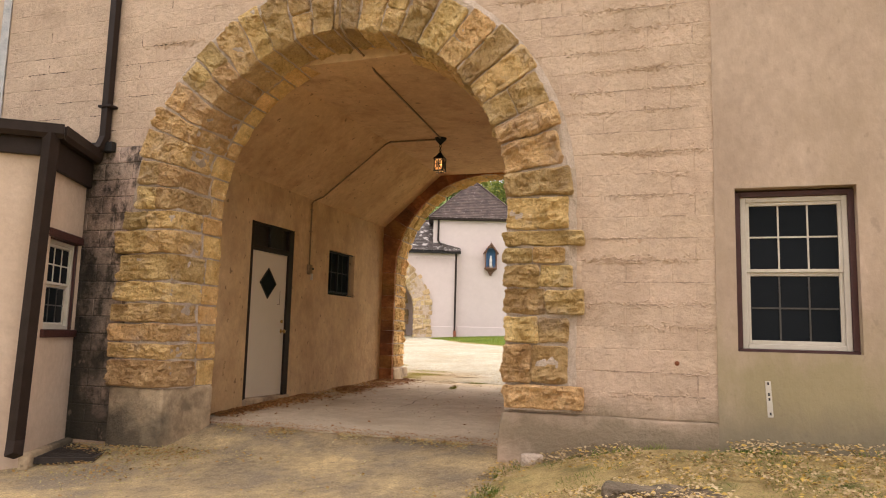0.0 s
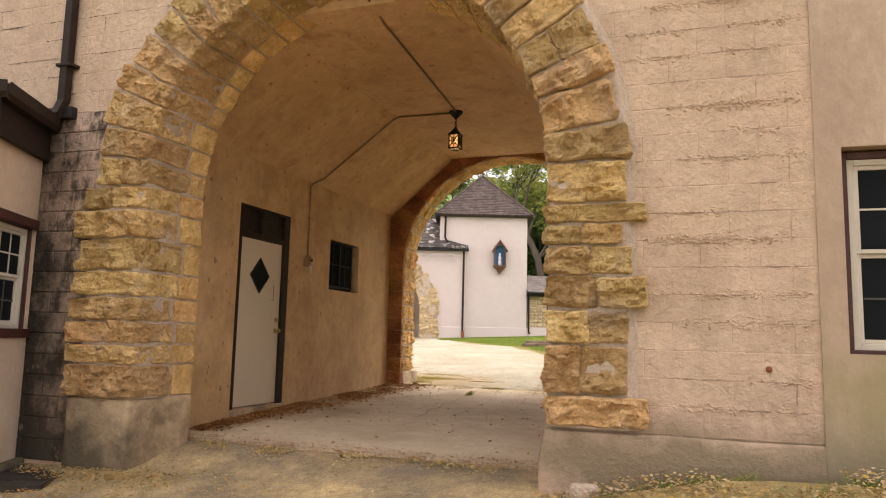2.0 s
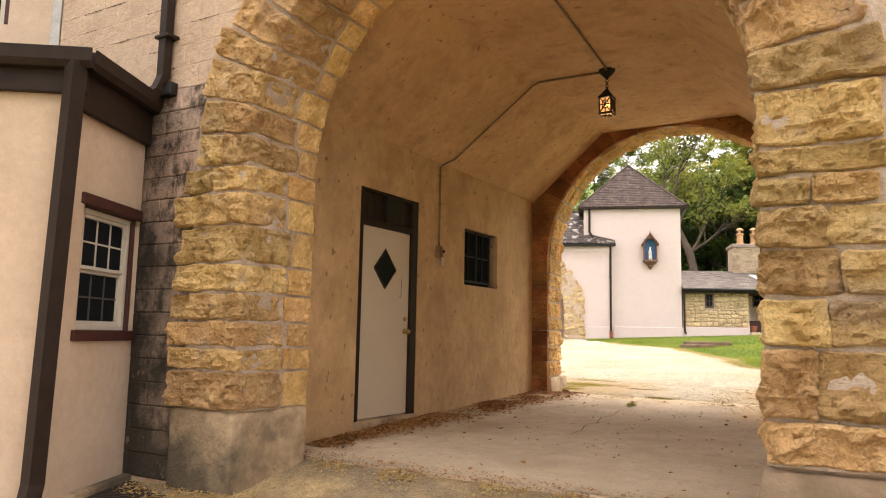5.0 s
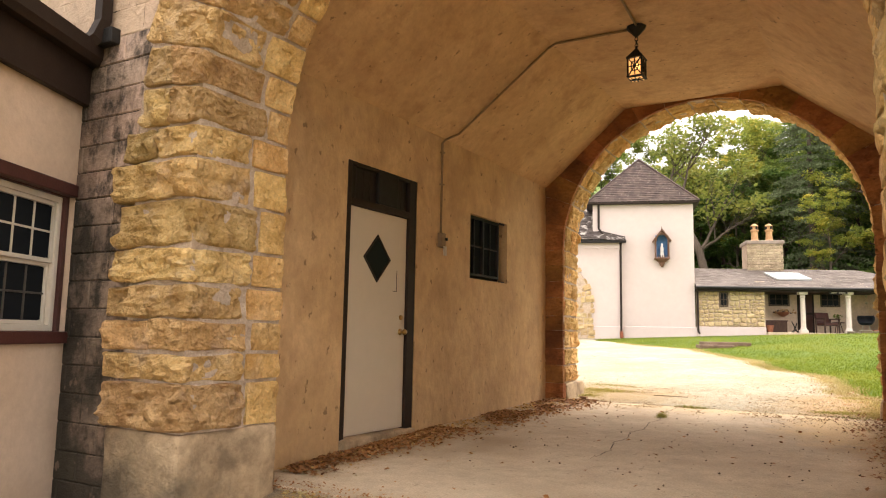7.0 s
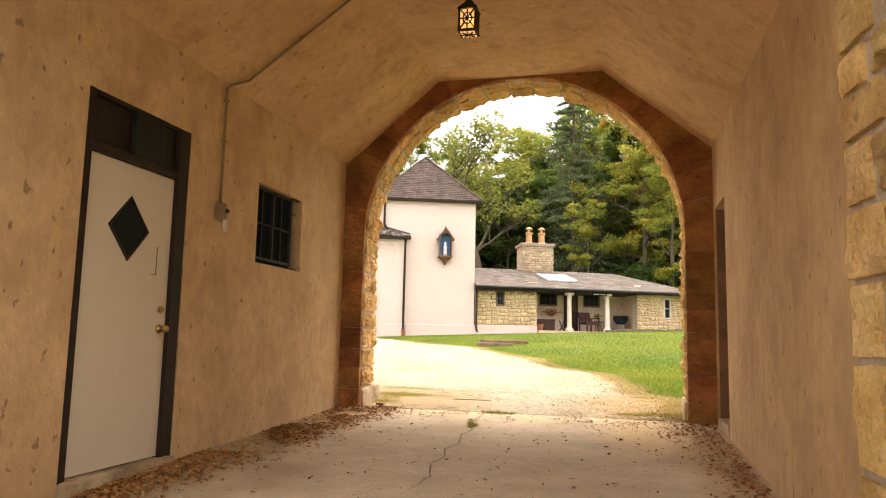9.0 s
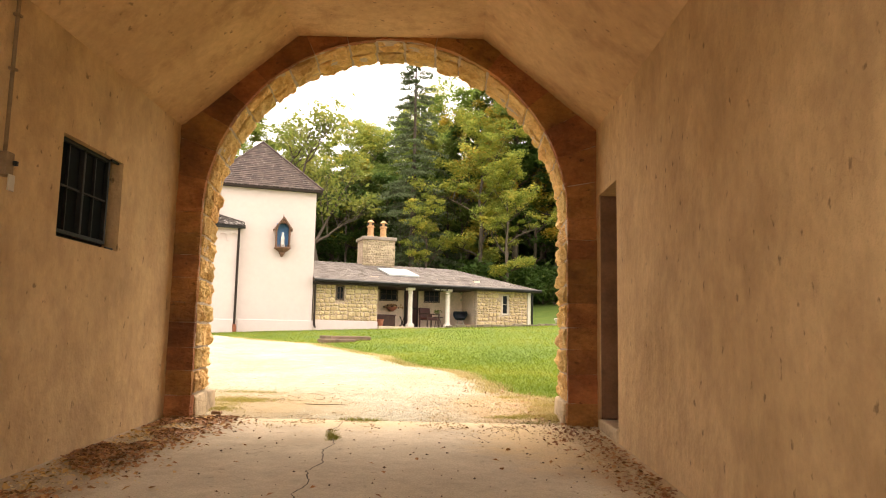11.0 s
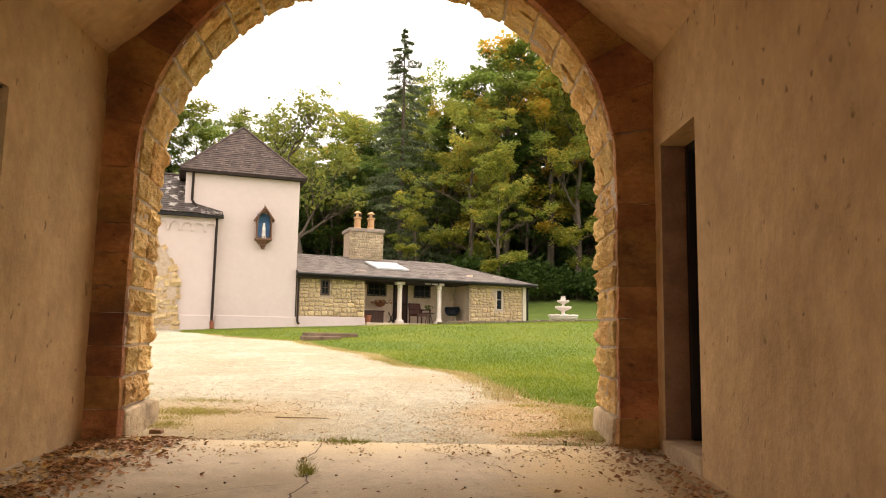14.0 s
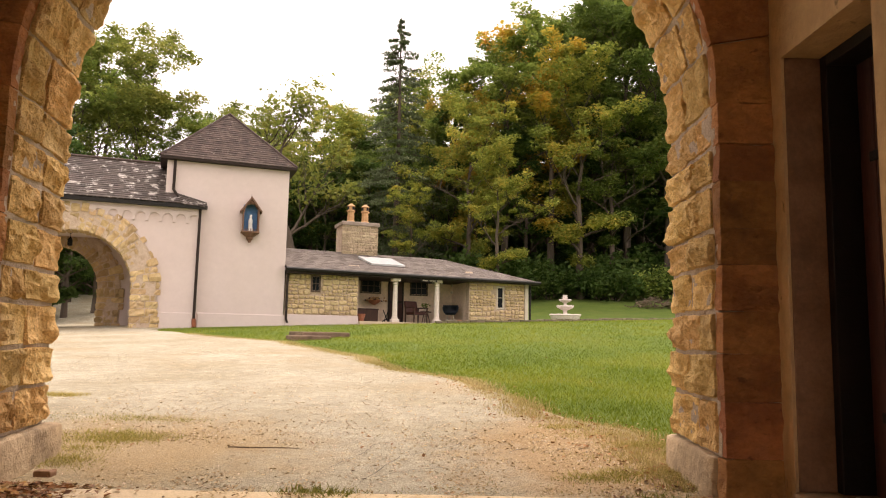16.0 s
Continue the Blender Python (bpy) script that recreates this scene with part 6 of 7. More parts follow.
# ---- trees ----
def foliage(name, colours, translucent=0.5):
    """Leaves: each one takes its own colour from the given row."""
    m = bpy.data.materials.new(name)
    m.use_nodes = True
    n, l = m.node_tree.nodes, m.node_tree.links
    b = n["Principled BSDF"]
    b.inputs["Roughness"].default_value, b.inputs["Specular IOR Level"].default_value = 0.6, 0.2
    geo = n.new("ShaderNodeNewGeometry")
    rampn = n.new("ShaderNodeValToRGB")
    rampn.color_ramp.elements[0].color, rampn.color_ramp.elements[1].color = (*colours[0], 1), (*colours[-1], 1)
    for i, c in enumerate(colours[1:-1], 1):
        rampn.color_ramp.elements.new(i / (len(colours) - 1)).color = (*c, 1)
    big = n.new("ShaderNodeTexNoise")
    big.inputs["Scale"].default_value, big.inputs["Detail"].default_value = 0.35, 2
    co = n.new("ShaderNodeTexCoord")
    l.new(co.outputs["Object"], big.inputs["Vector"])
    add = n.new("ShaderNodeMath")
    add.operation = "MULTIPLY_ADD"
    add.inputs[1].default_value = 0.45
    sub = n.new("ShaderNodeMapRange")
    sub.inputs[1].default_value, sub.inputs[2].default_value = 0.32, 0.68
    sub.inputs[3].default_value, sub.inputs[4].default_value = 0.0, 0.6
    l.new(big.outputs[0], sub.inputs[0])
    l.new(geo.outputs["Random Per Island"], add.inputs[0])
    l.new(sub.outputs[0], add.inputs[2])
    l.new(add.outputs[0], rampn.inputs[0])
    l.new(rampn.outputs[0], b.inputs["Base Color"])
    tr = n.new("ShaderNodeBsdfTranslucent")
    l.new(rampn.outputs[0], tr.inputs[0])
    mx = n.new("ShaderNodeMixShader")
    mx.inputs[0].default_value = translucent
    l.new(b.outputs[0], mx.inputs[1])
    l.new(tr.outputs[0], mx.inputs[2])
    l.new(mx.outputs[0], n["Material Output"].inputs[0])
    return m


BARK = surf("grey_brown_bark", (0.06, 0.045, 0.033), (0.12, 0.09, 0.068), 3, 0.95, 0.8, 12, stretch=(1, 1, 0.25))
LEAVES = {
    "green": foliage("green_leaves", ((0.10, 0.15, 0.032), (0.155, 0.22, 0.046), (0.225, 0.29, 0.062), (0.36, 0.38, 0.09))),
    "light": foliage("light_green_leaves", ((0.105, 0.14, 0.03), (0.165, 0.20, 0.042), (0.24, 0.265, 0.058), (0.36, 0.34, 0.08))),
    "yellow": foliage("turning_leaves", ((0.15, 0.20, 0.042), (0.25, 0.30, 0.06), (0.39, 0.395, 0.078), (0.62, 0.46, 0.085))),
    "orange": foliage("autumn_leaves", ((0.16, 0.22, 0.04), (0.31, 0.30, 0.052), (0.56, 0.39, 0.06), (0.64, 0.30, 0.05))),
    # next two hold shade inside the wood in their leaf colour, deep only partly
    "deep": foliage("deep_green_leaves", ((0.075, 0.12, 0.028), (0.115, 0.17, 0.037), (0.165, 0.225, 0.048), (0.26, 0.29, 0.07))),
    "dark": foliage("shade_dark_leaves", ((0.034, 0.066, 0.015), (0.052, 0.098, 0.021), (0.08, 0.135, 0.029), (0.135, 0.172, 0.04))),
}


def leaf_mesh(name, centres, size, rs, material, flat=0.5, aspect=0.6):
    """Many small leaves, each a bent diamond of its own, round the given points."""
    n = len(centres)
    nrm = rs.normal(size=(n, 3))
    nrm[:, 2] = np.abs(nrm[:, 2]) + flat
    nrm /= np.linalg.norm(nrm, axis=1)[:, None]
    t = np.cross(nrm, rs.normal(size=(n, 3)))
    t /= np.linalg.norm(t, axis=1)[:, None] + 1e-9
    b = np.cross(nrm, t)
    s = size * rs.uniform(0.6, 1.3, n)[:, None]
    droop = nrm * s * 0.18
    verts = np.stack([centres - t * s, centres - b * s * aspect + droop, centres + t * s, centres + b * s * aspect + droop], 1).reshape(-1, 3)
    me = bpy.data.meshes.new(name)
    me.from_pydata(verts.tolist(), [], np.arange(4 * n).reshape(-1, 4).tolist())
    me.materials.append(material)
    return me


def limbs(bm, start, direction, length, radius, depth, rg, tips, spread=0.7, lift=0.25, sides=7):
    """A limb with its twigs; the ends are gathered in tips."""
    pts, radii, d, p = [start.copy()], [radius], direction.normalized(), start.copy()
    steps = 5
    for i in range(steps):
        d = (d + Vector((rg.gauss(0, 0.16), rg.gauss(0, 0.16), rg.gauss(0, 0.10) + lift * 0.18))).normalized()
        p = p + d * length / steps
        pts.append(p.copy())
        radii.append(radius * (1 - 0.6 * (i + 1) / steps))
    tube(bm, pts, radii, max(4, sides), cap=False)
    if depth == 0:
        tips.append((p.copy(), length))
        return
    for k in range(3 if depth > 1 else 3):
        at = pts[2 + k] if 2 + k < len(pts) else pts[-1]
        side = Vector((rg.uniform(-1, 1), rg.uniform(-1, 1), rg.uniform(-0.1, 0.7))).normalized()
        limbs(bm, at, (d * (1 - spread) + side * spread), length * rg.uniform(0.5, 0.75), radius * 0.45, depth - 1, rg, tips, spread, lift, sides - 2)
    limbs(bm, pts[-1], d, length * 0.5, radius * 0.38, depth - 1, rg, tips, spread, lift, sides - 2)


def broadleaf(seed, height, leaves, label, count=105, spread=1.0, low=0.28, size=0.15):
    """A broad-leaved tree: trunk and limbs, and a crown of clumps of single leaves."""
    rg, rs = random.Random(seed), np.random.RandomState(seed)
    tree = thing("tree", Matrix.Identity(4), label, "tree", "trees of the wood")
    bm, tips = bmesh.new(), []
    pts = [Vector((0.25 * noise.noise((seed, i * 0.7, 0)) * i * 0.4, 0.25 * noise.noise((seed, 5, i * 0.7)) * i * 0.4, height * 0.78 * i / 7 - (0.6 if i == 0 else 0))) for i in range(8)]
    r0 = height * 0.016
    tube(bm, pts, [r0 * 1.4, *[r0 * (1 - 0.11 * i) for i in range(1, 8)]], 9, cap=False)
    for i in range(11):
        f = low + (0.97 - low) * i / 10
        k = f * 7
        at = pts[int(k)].lerp(pts[min(7, int(k) + 1)], k - int(k))
        an = i * 2.4 + rg.uniform(-0.4, 0.4)
        reach = height * 0.27 * spread * math.sin(math.pi * min(0.95, 0.28 + 0.66 * (1 - (f - low) / (1 - low)))) * rg.uniform(0.68, 1.05)
        limbs(bm, at, Vector((math.cos(an), math.sin(an), 0.3 + 0.7 * f)), reach * 0.86, r0 * 0.5 * (1.15 - f), 2, rg, tips, 0.62)
    tips.append((pts[-1] + Vector((0, 0, height * 0.12)), height * 0.12))
    part("trunk", bm, BARK, tree)
    cloud = []
    for p, ln in tips:
        r = rg.uniform(0.026, 0.05) * height
        n = int(count * rg.uniform(0.7, 1.25))
        q = rs.normal(size=(n, 3))
        q /= np.linalg.norm(q, axis=1)[:, None]
        q *= (rs.uniform(0.25, 1.0, n) ** 0.5)[:, None] * np.array((1.0, 1.0, 0.48)) * r
        q += 0.14 * r * rs.normal(size=(n, 3))
        cloud.append(q + np.array(p))
    ob = new("crown", leaf_mesh("crown", np.concatenate(cloud), size, rs, leaves, 1.2))
    ob.parent = tree
    return tree


def spruce(height, label):
    rg, rs = random.Random(5), np.random.RandomState(5)
    tree = thing("tree", Matrix.Identity(4), label, "tree", "trees of the wood")
    bm = bmesh.new()
    tube(bm, [(0, 0, -0.5), (0.05, 0, height * 0.5), (0, 0.05, height)], [0.28, 0.16, 0.02], 8)
    cloud = []
    z = height * 0.10
    while z < height * 0.99:
        f = z / height
        reach = (1 - f) ** 0.85 * height * 0.175 + 0.62 * min(1, (1 - f) * 8)
        for k in range(5):
            an = rg.uniform(0, math.tau)
            ln = reach * rg.uniform(0.65, 1.15)
            tipp = Vector((ln * math.cos(an), ln * math.sin(an), z - ln * (0.28 - 0.5 * max(0, f - 0.6))))
            mid = Vector((0.5 * ln * math.cos(an), 0.5 * ln * math.sin(an), z - ln * 0.22))
            tube(bm, [(0, 0, z), mid, tipp], [0.035, 0.02, 0.008], 4, cap=False)
            n = int(22 + 40 * ln)
            g = rs.uniform(0.25, 1.05, n)
            along = np.array((0, 0, z)) + g[:, None] * (np.array(tipp) - np.array((0, 0, z)))
            side = np.array((-math.sin(an), math.cos(an), 0))
            w = rs.normal(size=n) * 0.17 * ln * (1.1 - g * 0.6)
            cloud.append(along + w[:, None] * side + np.stack([0 * g, 0 * g, -np.abs(rs.normal(size=n)) * 0.14 * (0.4 + ln * 0.25)], 1))
        z += rg.uniform(0.5, 0.8) * (1.2 - 0.5 * f)
    part("trunk", bm, BARK, tree)
    ob = new("crown", leaf_mesh("crown", np.concatenate(cloud), 0.14, rs, foliage("spruce_needles", ((0.07, 0.095, 0.045), (0.11, 0.14, 0.068), (0.165, 0.195, 0.10)), 0.3), 0.2, 0.35))
    ob.parent = tree
    return tree


def bare_tree(height, label):
    rg, rs = random.Random(21), np.random.RandomState(21)
    tree = thing("tree", Matrix.Identity(4), label, "tree", "trees of the wood")
    bm, tips = bmesh.new(), []
    pts = [Vector((0, 0, -0.5)), Vector((-0.1, 0, height * 0.14)), Vector((-0.6, 0.2, height * 0.27)), Vector((-1.5, 0.3, height * 0.38)), Vector((-2.0, 0.2, height * 0.5))]
    tube(bm, pts, [0.42, 0.36, 0.3, 0.24, 0.17], 9, cap=False)
    for at, d, ln in ((pts[2], (0.5, 0, 1), 0.42), (pts[2], (0.9, 0.2, 0.6), 0.34), (pts[3], (-0.7, 0.2, 0.8), 0.4), (pts[4], (0.25, 0, 1), 0.4), (pts[4], (-0.5, -0.2, 0.8), 0.36), (pts[3], (0.2, 0.5, 1), 0.36)):
        limbs(bm, at, Vector(d), height * ln * 0.62, 0.13, 3, rg, tips, 0.55, 0.2)
    part("trunk", bm, BARK, tree)
    cloud = [np.array(p) + rs.normal(size=(8, 3)) * 0.3 for p, _ in tips if p.z < height * 0.93 or rg.random() < 0.35]
    ob = new("crown", leaf_mesh("crown", np.concatenate(cloud), 0.2, rs, LEAVES["light"]))
    ob.parent = tree
    return tree


def bush(seed, leaves, label):
    rg, rs = random.Random(seed), np.random.RandomState(seed)
    b = thing("bush", Matrix.Identity(4), label, "bush", "undergrowth")
    bm, tips = bmesh.new(), []
    for k in range(6):
        limbs(bm, Vector((0, 0, -0.2)), Vector((math.cos(k), math.sin(k), 1.1)), 1.7, 0.05, 1, rg, tips, 0.6, 0.2, 5)
    part("trunk", bm, BARK, b)
    cloud = [np.array(p) + rs.normal(size=(70, 3)) * np.array((0.5, 0.5, 0.4)) for p, _ in tips]
    ob = new("crown", leaf_mesh("crown", np.concatenate(cloud), 0.17, rs, leaves))
    ob.parent = b
    return b


KINDS = {
    "green": broadleaf(1, 20, LEAVES["green"], "tall green broad-leaved tree at the wood's edge"),
    "green2": broadleaf(2, 20, LEAVES["green"], "broad green tree with a rounded crown", spread=1.15),
    "light": broadleaf(3, 20, LEAVES["light"], "light green broad-leaved tree", spread=1.1),
    "yellow": broadleaf(4, 20, LEAVES["yellow"], "broad-leaved tree turning yellow", spread=1.1, low=0.16),
    "orange": broadleaf(5, 20, LEAVES["orange"], "autumn tree with orange and yellow leaves", count=100),
    "deep": broadleaf(7, 20, LEAVES["deep"], "tall deep green tree, some of the wood's shade in its leaf colour", spread=1.1, low=0.32),
    "dark": broadleaf(6, 20, LEAVES["dark"], "dark green tree, the wood's shade put into its leaf colour", spread=1.2, low=0.12, size=0.26, count=42),
}
EYE_AT = Vector((-3.3, 9.2))


def stand_at(bearing, far):
    """A place in the plan by its slope from the court arch and its distance."""
    return Vector((EYE_AT.x + bearing * far, EYE_AT.y + far * 0.985))


used = set()
rt = random.Random(9)


def plant(kind, bearing, far, height):
    p = stand_at(bearing, far)
    m = Matrix.Translation((p.x, p.y, terrain(p.x, p.y))) @ pose(0, 0, 0, 0, 0, rt.uniform(0, 360)) @ Matrix.Scale(height / 20, 4)
    base = KINDS[kind]
    if kind not in used:
        used.add(kind)
        base.matrix_basis = m
        return base
    ob = copy_thing(base, Matrix.Identity(4))
    ob.matrix_basis = m
    return ob


for row in (("light", -0.50, 54, 20.5), ("light", -0.42, 58, 20), ("green", -0.58, 50, 21), ("green2", -0.35, 64, 17), ("green2", -0.46, 66, 22),
            ("light", -0.30, 72, 17.5), ("green", -0.23, 76, 16), ("light", -0.17, 70, 15.5), ("yellow", -0.13, 64, 16), ("green2", -0.09, 72, 18),
            ("yellow", -0.02, 68, 19), ("green", 0.03, 62, 20), ("yellow", 0.05, 54, 15), ("green2", 0.10, 58, 21.5), ("orange", 0.165, 56, 20.5), ("yellow", 0.205, 54, 18),
            ("green", 0.14, 66, 24), ("yellow", 0.09, 50, 11), ("yellow", -0.03, 52, 8.5), ("deep", 0.22, 61, 25), ("deep", 0.27, 58, 25), ("deep", 0.33, 56, 25), ("deep", 0.40, 54, 24),
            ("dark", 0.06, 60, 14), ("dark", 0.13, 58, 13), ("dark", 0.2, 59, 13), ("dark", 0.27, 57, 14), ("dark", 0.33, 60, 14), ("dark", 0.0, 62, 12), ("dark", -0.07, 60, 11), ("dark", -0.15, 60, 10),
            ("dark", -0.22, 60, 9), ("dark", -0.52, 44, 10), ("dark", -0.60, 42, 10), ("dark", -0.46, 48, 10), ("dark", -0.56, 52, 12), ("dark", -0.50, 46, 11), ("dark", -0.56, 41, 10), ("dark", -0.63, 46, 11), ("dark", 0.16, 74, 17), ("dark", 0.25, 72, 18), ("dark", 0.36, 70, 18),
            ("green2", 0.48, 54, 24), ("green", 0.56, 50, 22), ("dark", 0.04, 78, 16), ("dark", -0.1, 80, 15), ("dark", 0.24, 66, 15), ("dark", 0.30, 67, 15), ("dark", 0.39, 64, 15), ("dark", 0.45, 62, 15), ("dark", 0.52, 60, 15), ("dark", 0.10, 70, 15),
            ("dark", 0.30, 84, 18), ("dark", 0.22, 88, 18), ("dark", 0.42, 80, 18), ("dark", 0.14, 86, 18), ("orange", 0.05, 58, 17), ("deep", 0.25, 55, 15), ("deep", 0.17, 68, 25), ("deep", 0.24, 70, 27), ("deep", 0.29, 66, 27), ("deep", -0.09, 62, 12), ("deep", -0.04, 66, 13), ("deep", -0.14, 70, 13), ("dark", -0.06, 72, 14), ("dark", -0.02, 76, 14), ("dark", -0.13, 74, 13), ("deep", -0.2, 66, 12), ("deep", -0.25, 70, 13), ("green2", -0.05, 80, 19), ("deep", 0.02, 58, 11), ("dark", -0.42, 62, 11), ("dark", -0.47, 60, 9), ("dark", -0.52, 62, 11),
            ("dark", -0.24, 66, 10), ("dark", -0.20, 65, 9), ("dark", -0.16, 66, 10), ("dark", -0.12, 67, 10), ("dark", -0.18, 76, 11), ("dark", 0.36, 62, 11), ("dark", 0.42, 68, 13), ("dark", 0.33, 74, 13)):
    plant(*row)
tree = spruce(22.5, "tall dark green spruce rising above the wood")
p = stand_at(-0.052, 55)
tree.matrix_basis = Matrix.Translation((p.x, p.y, terrain(p.x, p.y)))
tree = bare_tree(18, "half-bare old tree with a crooked trunk")
p = stand_at(-0.19, 54)
tree.matrix_basis = Matrix.Translation((p.x, p.y, terrain(p.x, p.y)))
# unseen trees added behind the camera to hold sky light off the front
for k in range(9):
    ob = copy_thing(KINDS["dark"], Matrix.Identity(4))
    x, y = -38 + 9 * k + rt.uniform(-1, 1), -17 + rt.uniform(-2, 2)
    ob.matrix_basis = Matrix.Translation((x, y, terrain(x, y))) @ pose(0, 0, 0, 0, 0, rt.uniform(0, 360)) @ Matrix.Scale(1.0, 4)
# the dark bush's leaf colour carries the undergrowth's shade
thicket = {"dark": bush(31, LEAVES["dark"], "bush at the wood's edge, its leaves darkened for shade"), "green": bush(32, LEAVES["green"], "green bush at the wood's edge")}
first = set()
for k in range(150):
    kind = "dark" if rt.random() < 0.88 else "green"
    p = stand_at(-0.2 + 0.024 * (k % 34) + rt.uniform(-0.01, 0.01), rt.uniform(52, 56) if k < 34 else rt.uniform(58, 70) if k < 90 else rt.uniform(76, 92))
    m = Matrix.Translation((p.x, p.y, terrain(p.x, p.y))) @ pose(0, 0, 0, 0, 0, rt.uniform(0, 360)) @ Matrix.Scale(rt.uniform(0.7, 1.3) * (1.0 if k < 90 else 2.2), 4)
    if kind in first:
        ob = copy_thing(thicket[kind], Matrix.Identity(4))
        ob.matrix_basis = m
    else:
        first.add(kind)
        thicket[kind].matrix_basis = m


# dark-leaved bushes behind the far gate paint the shaded wood seen through it
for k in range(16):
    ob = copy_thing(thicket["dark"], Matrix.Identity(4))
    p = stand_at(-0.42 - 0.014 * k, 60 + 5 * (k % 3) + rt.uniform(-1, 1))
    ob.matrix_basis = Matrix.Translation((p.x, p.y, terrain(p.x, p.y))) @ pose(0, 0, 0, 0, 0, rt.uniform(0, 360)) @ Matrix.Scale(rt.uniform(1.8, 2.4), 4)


# ---- grass, fallen leaves, pebbles ----
def blades(name, spots, heights, material, label, category, seed, lean=0.5, width=0.006, lift=0.0):
    """Single blades of grass at spots of the plan."""
    rs = np.random.RandomState(seed)
    n = len(spots)
    z = np.array([terrain(x, y) for x, y in spots])
    base = np.column_stack([spots, z - 0.02 + lift])
    an = rs.uniform(0, math.tau, n)
    h = heights * rs.uniform(0.6, 1.3, n)
    side = np.column_stack([np.cos(an), np.sin(an), 0 * an]) * (width * rs.uniform(0.7, 1.4, n))[:, None]
    tipv = base + np.column_stack([rs.normal(size=n) * lean * h, rs.normal(size=n) * lean * h, h + 0.02])
    verts = np.stack([base - side, base + side, tipv], 1).reshape(-1, 3)
    me = bpy.data.meshes.new(name)
    me.from_pydata(verts.tolist(), [], np.arange(3 * n).reshape(-1, 3).tolist())
    me.materials.append(material)
    return tagged(new(name, me), label, category, kind="stuff")


GRASS = foliage("lawn_grass", ((0.090, 0.145, 0.010), (0.142, 0.20, 0.013), (0.205, 0.252, 0.018), (0.32, 0.305, 0.042)), 0.3)
STRAW = foliage("dry_straw", ((0.24, 0.24, 0.06), (0.40, 0.33, 0.12), (0.52, 0.42, 0.19), (0.60, 0.50, 0.27)), 0.2)
rs = np.random.RandomState(3)
EDGE_Y = np.array([13.0, 14.2, 15.2, 15.8, 16.6, 17.8, 19.2, 19.7, 20.2, 22.5, 24.5, 26.5, 27.8, 29.8, 33.1, 36.5])
EDGE_X = np.array([-1.75, -1.85, -1.75, -2.25, -2.4, -2.65, -2.95, -3.4, -3.78, -4.65, -5.7, -6.85, -8.3, -10.0, -12.6, -13.2])


def on_lawn(n, y0, y1, x1, margin=0.1):
    y = y0 + (y1 - y0) * (1 - np.sqrt(1 - rs.uniform(0, 1, n)))
    x = rs.uniform(-13, x1, n)
    ragged = np.array([0.34 * noise.noise((v * 0.9, 2.5, 0)) + 0.22 * noise.noise((v * 3.1, u * 1.5, 4)) for u, v in zip(x, y)])
    keep = x > np.interp(y, EDGE_Y, EDGE_X) + margin * rs.normal(size=n) + 0.04 + 0.7 * ragged
    cx, cy = math.cos(radians(20)), math.sin(radians(20))
    u, v = (x + 8.9) * cx + (y - 36.64) * cy, -(x + 8.9) * cy + (y - 36.64) * cx
    keep &= v < -0.5
    return np.column_stack([x[keep], y[keep]])


lawn = np.concatenate([on_lawn(130000, 13.3, 24, 4), on_lawn(110000, 13.3, 34, 7), on_lawn(150000, 13.3, 52, 10)])
away = lawn[:, 1] - 9.0
blades("lawn_grass", lawn, 0.018 + 0.0003 * away, GRASS, "short green lawn grass with paler patches", "grass", 0, 1.3, 0.0022 + 0.00024 * away)
y = 13.2 + 17 * rs.uniform(0, 1, 22000) ** 1.5
edge = np.column_stack([np.interp(y, EDGE_Y, EDGE_X) + rs.normal(size=22000) * 0.13 + 0.04 + 0.1 * np.sin(y * 2.3) * np.sin(y * 0.9), y])
blades("dry_grass", edge, 0.048, STRAW, "dry straw-coloured grass along the gravel's edge", "grass", 9)
tufts = []
for cx, cy, r, n in ((-5.7, 14.46, 0.3, 1900), (-5.33, 14.37, 0.3, 1700), (-5.5, 15.2, 0.25, 900), (-6.97, 16.62, 0.2, 1500), (-1.95, 14.85, 0.22, 700), (-1.7, 14.5, 0.12, 1500), (-1.87, 13.6, 0.16, 1100), (-2.29, 13.43, 0.13, 700), (-5.44, 13.67, 0.16, 1100), (-2.0, 14.0, 0.2, 300), (-2.25, 15.2, 0.2, 900),
                     (-5.4, 13.55, 0.12, 400), (-5.55, 14.0, 0.16, 700), (-3.3, 12.97, 0.3, 160), (-2.4, 13.02, 0.4, 160), (-6.3, 15.2, 0.5, 300)):
    for k in range(5):
        mx, my = cx + rs.normal() * r * 0.7, cy + rs.normal() * r * 0.22
        tufts.append(rs.normal(size=(n // 5, 2)) * np.array((r * 0.5, r * 0.34)) + (mx, my))
blades("weeds", np.concatenate(tufts), 0.036, foliage("weeds", ((0.15, 0.16, 0.03), (0.28, 0.255, 0.05), (0.44, 0.36, 0.11), (0.58, 0.46, 0.19)), 0.3), "low yellowing weeds in the gravel", "weeds", 12, 1.3, 0.004, 0.008)
rc = np.random.RandomState(31)
tufts = [rc.normal(size=(n, 2)) * np.array((rx, ry)) + (cx, cy) for cx, cy, rx, ry, n in
         ((-3.88, 11.97, 0.022, 0.05, 230), (-3.93, 12.1, 0.015, 0.05, 90), (-3.96, 12.3, 0.012, 0.07, 40), (-3.82, 12.96, 0.085, 0.05, 300), (-3.66, 12.98, 0.06, 0.04, 110), (-2.05, 13.0, 0.1, 0.05, 90))]
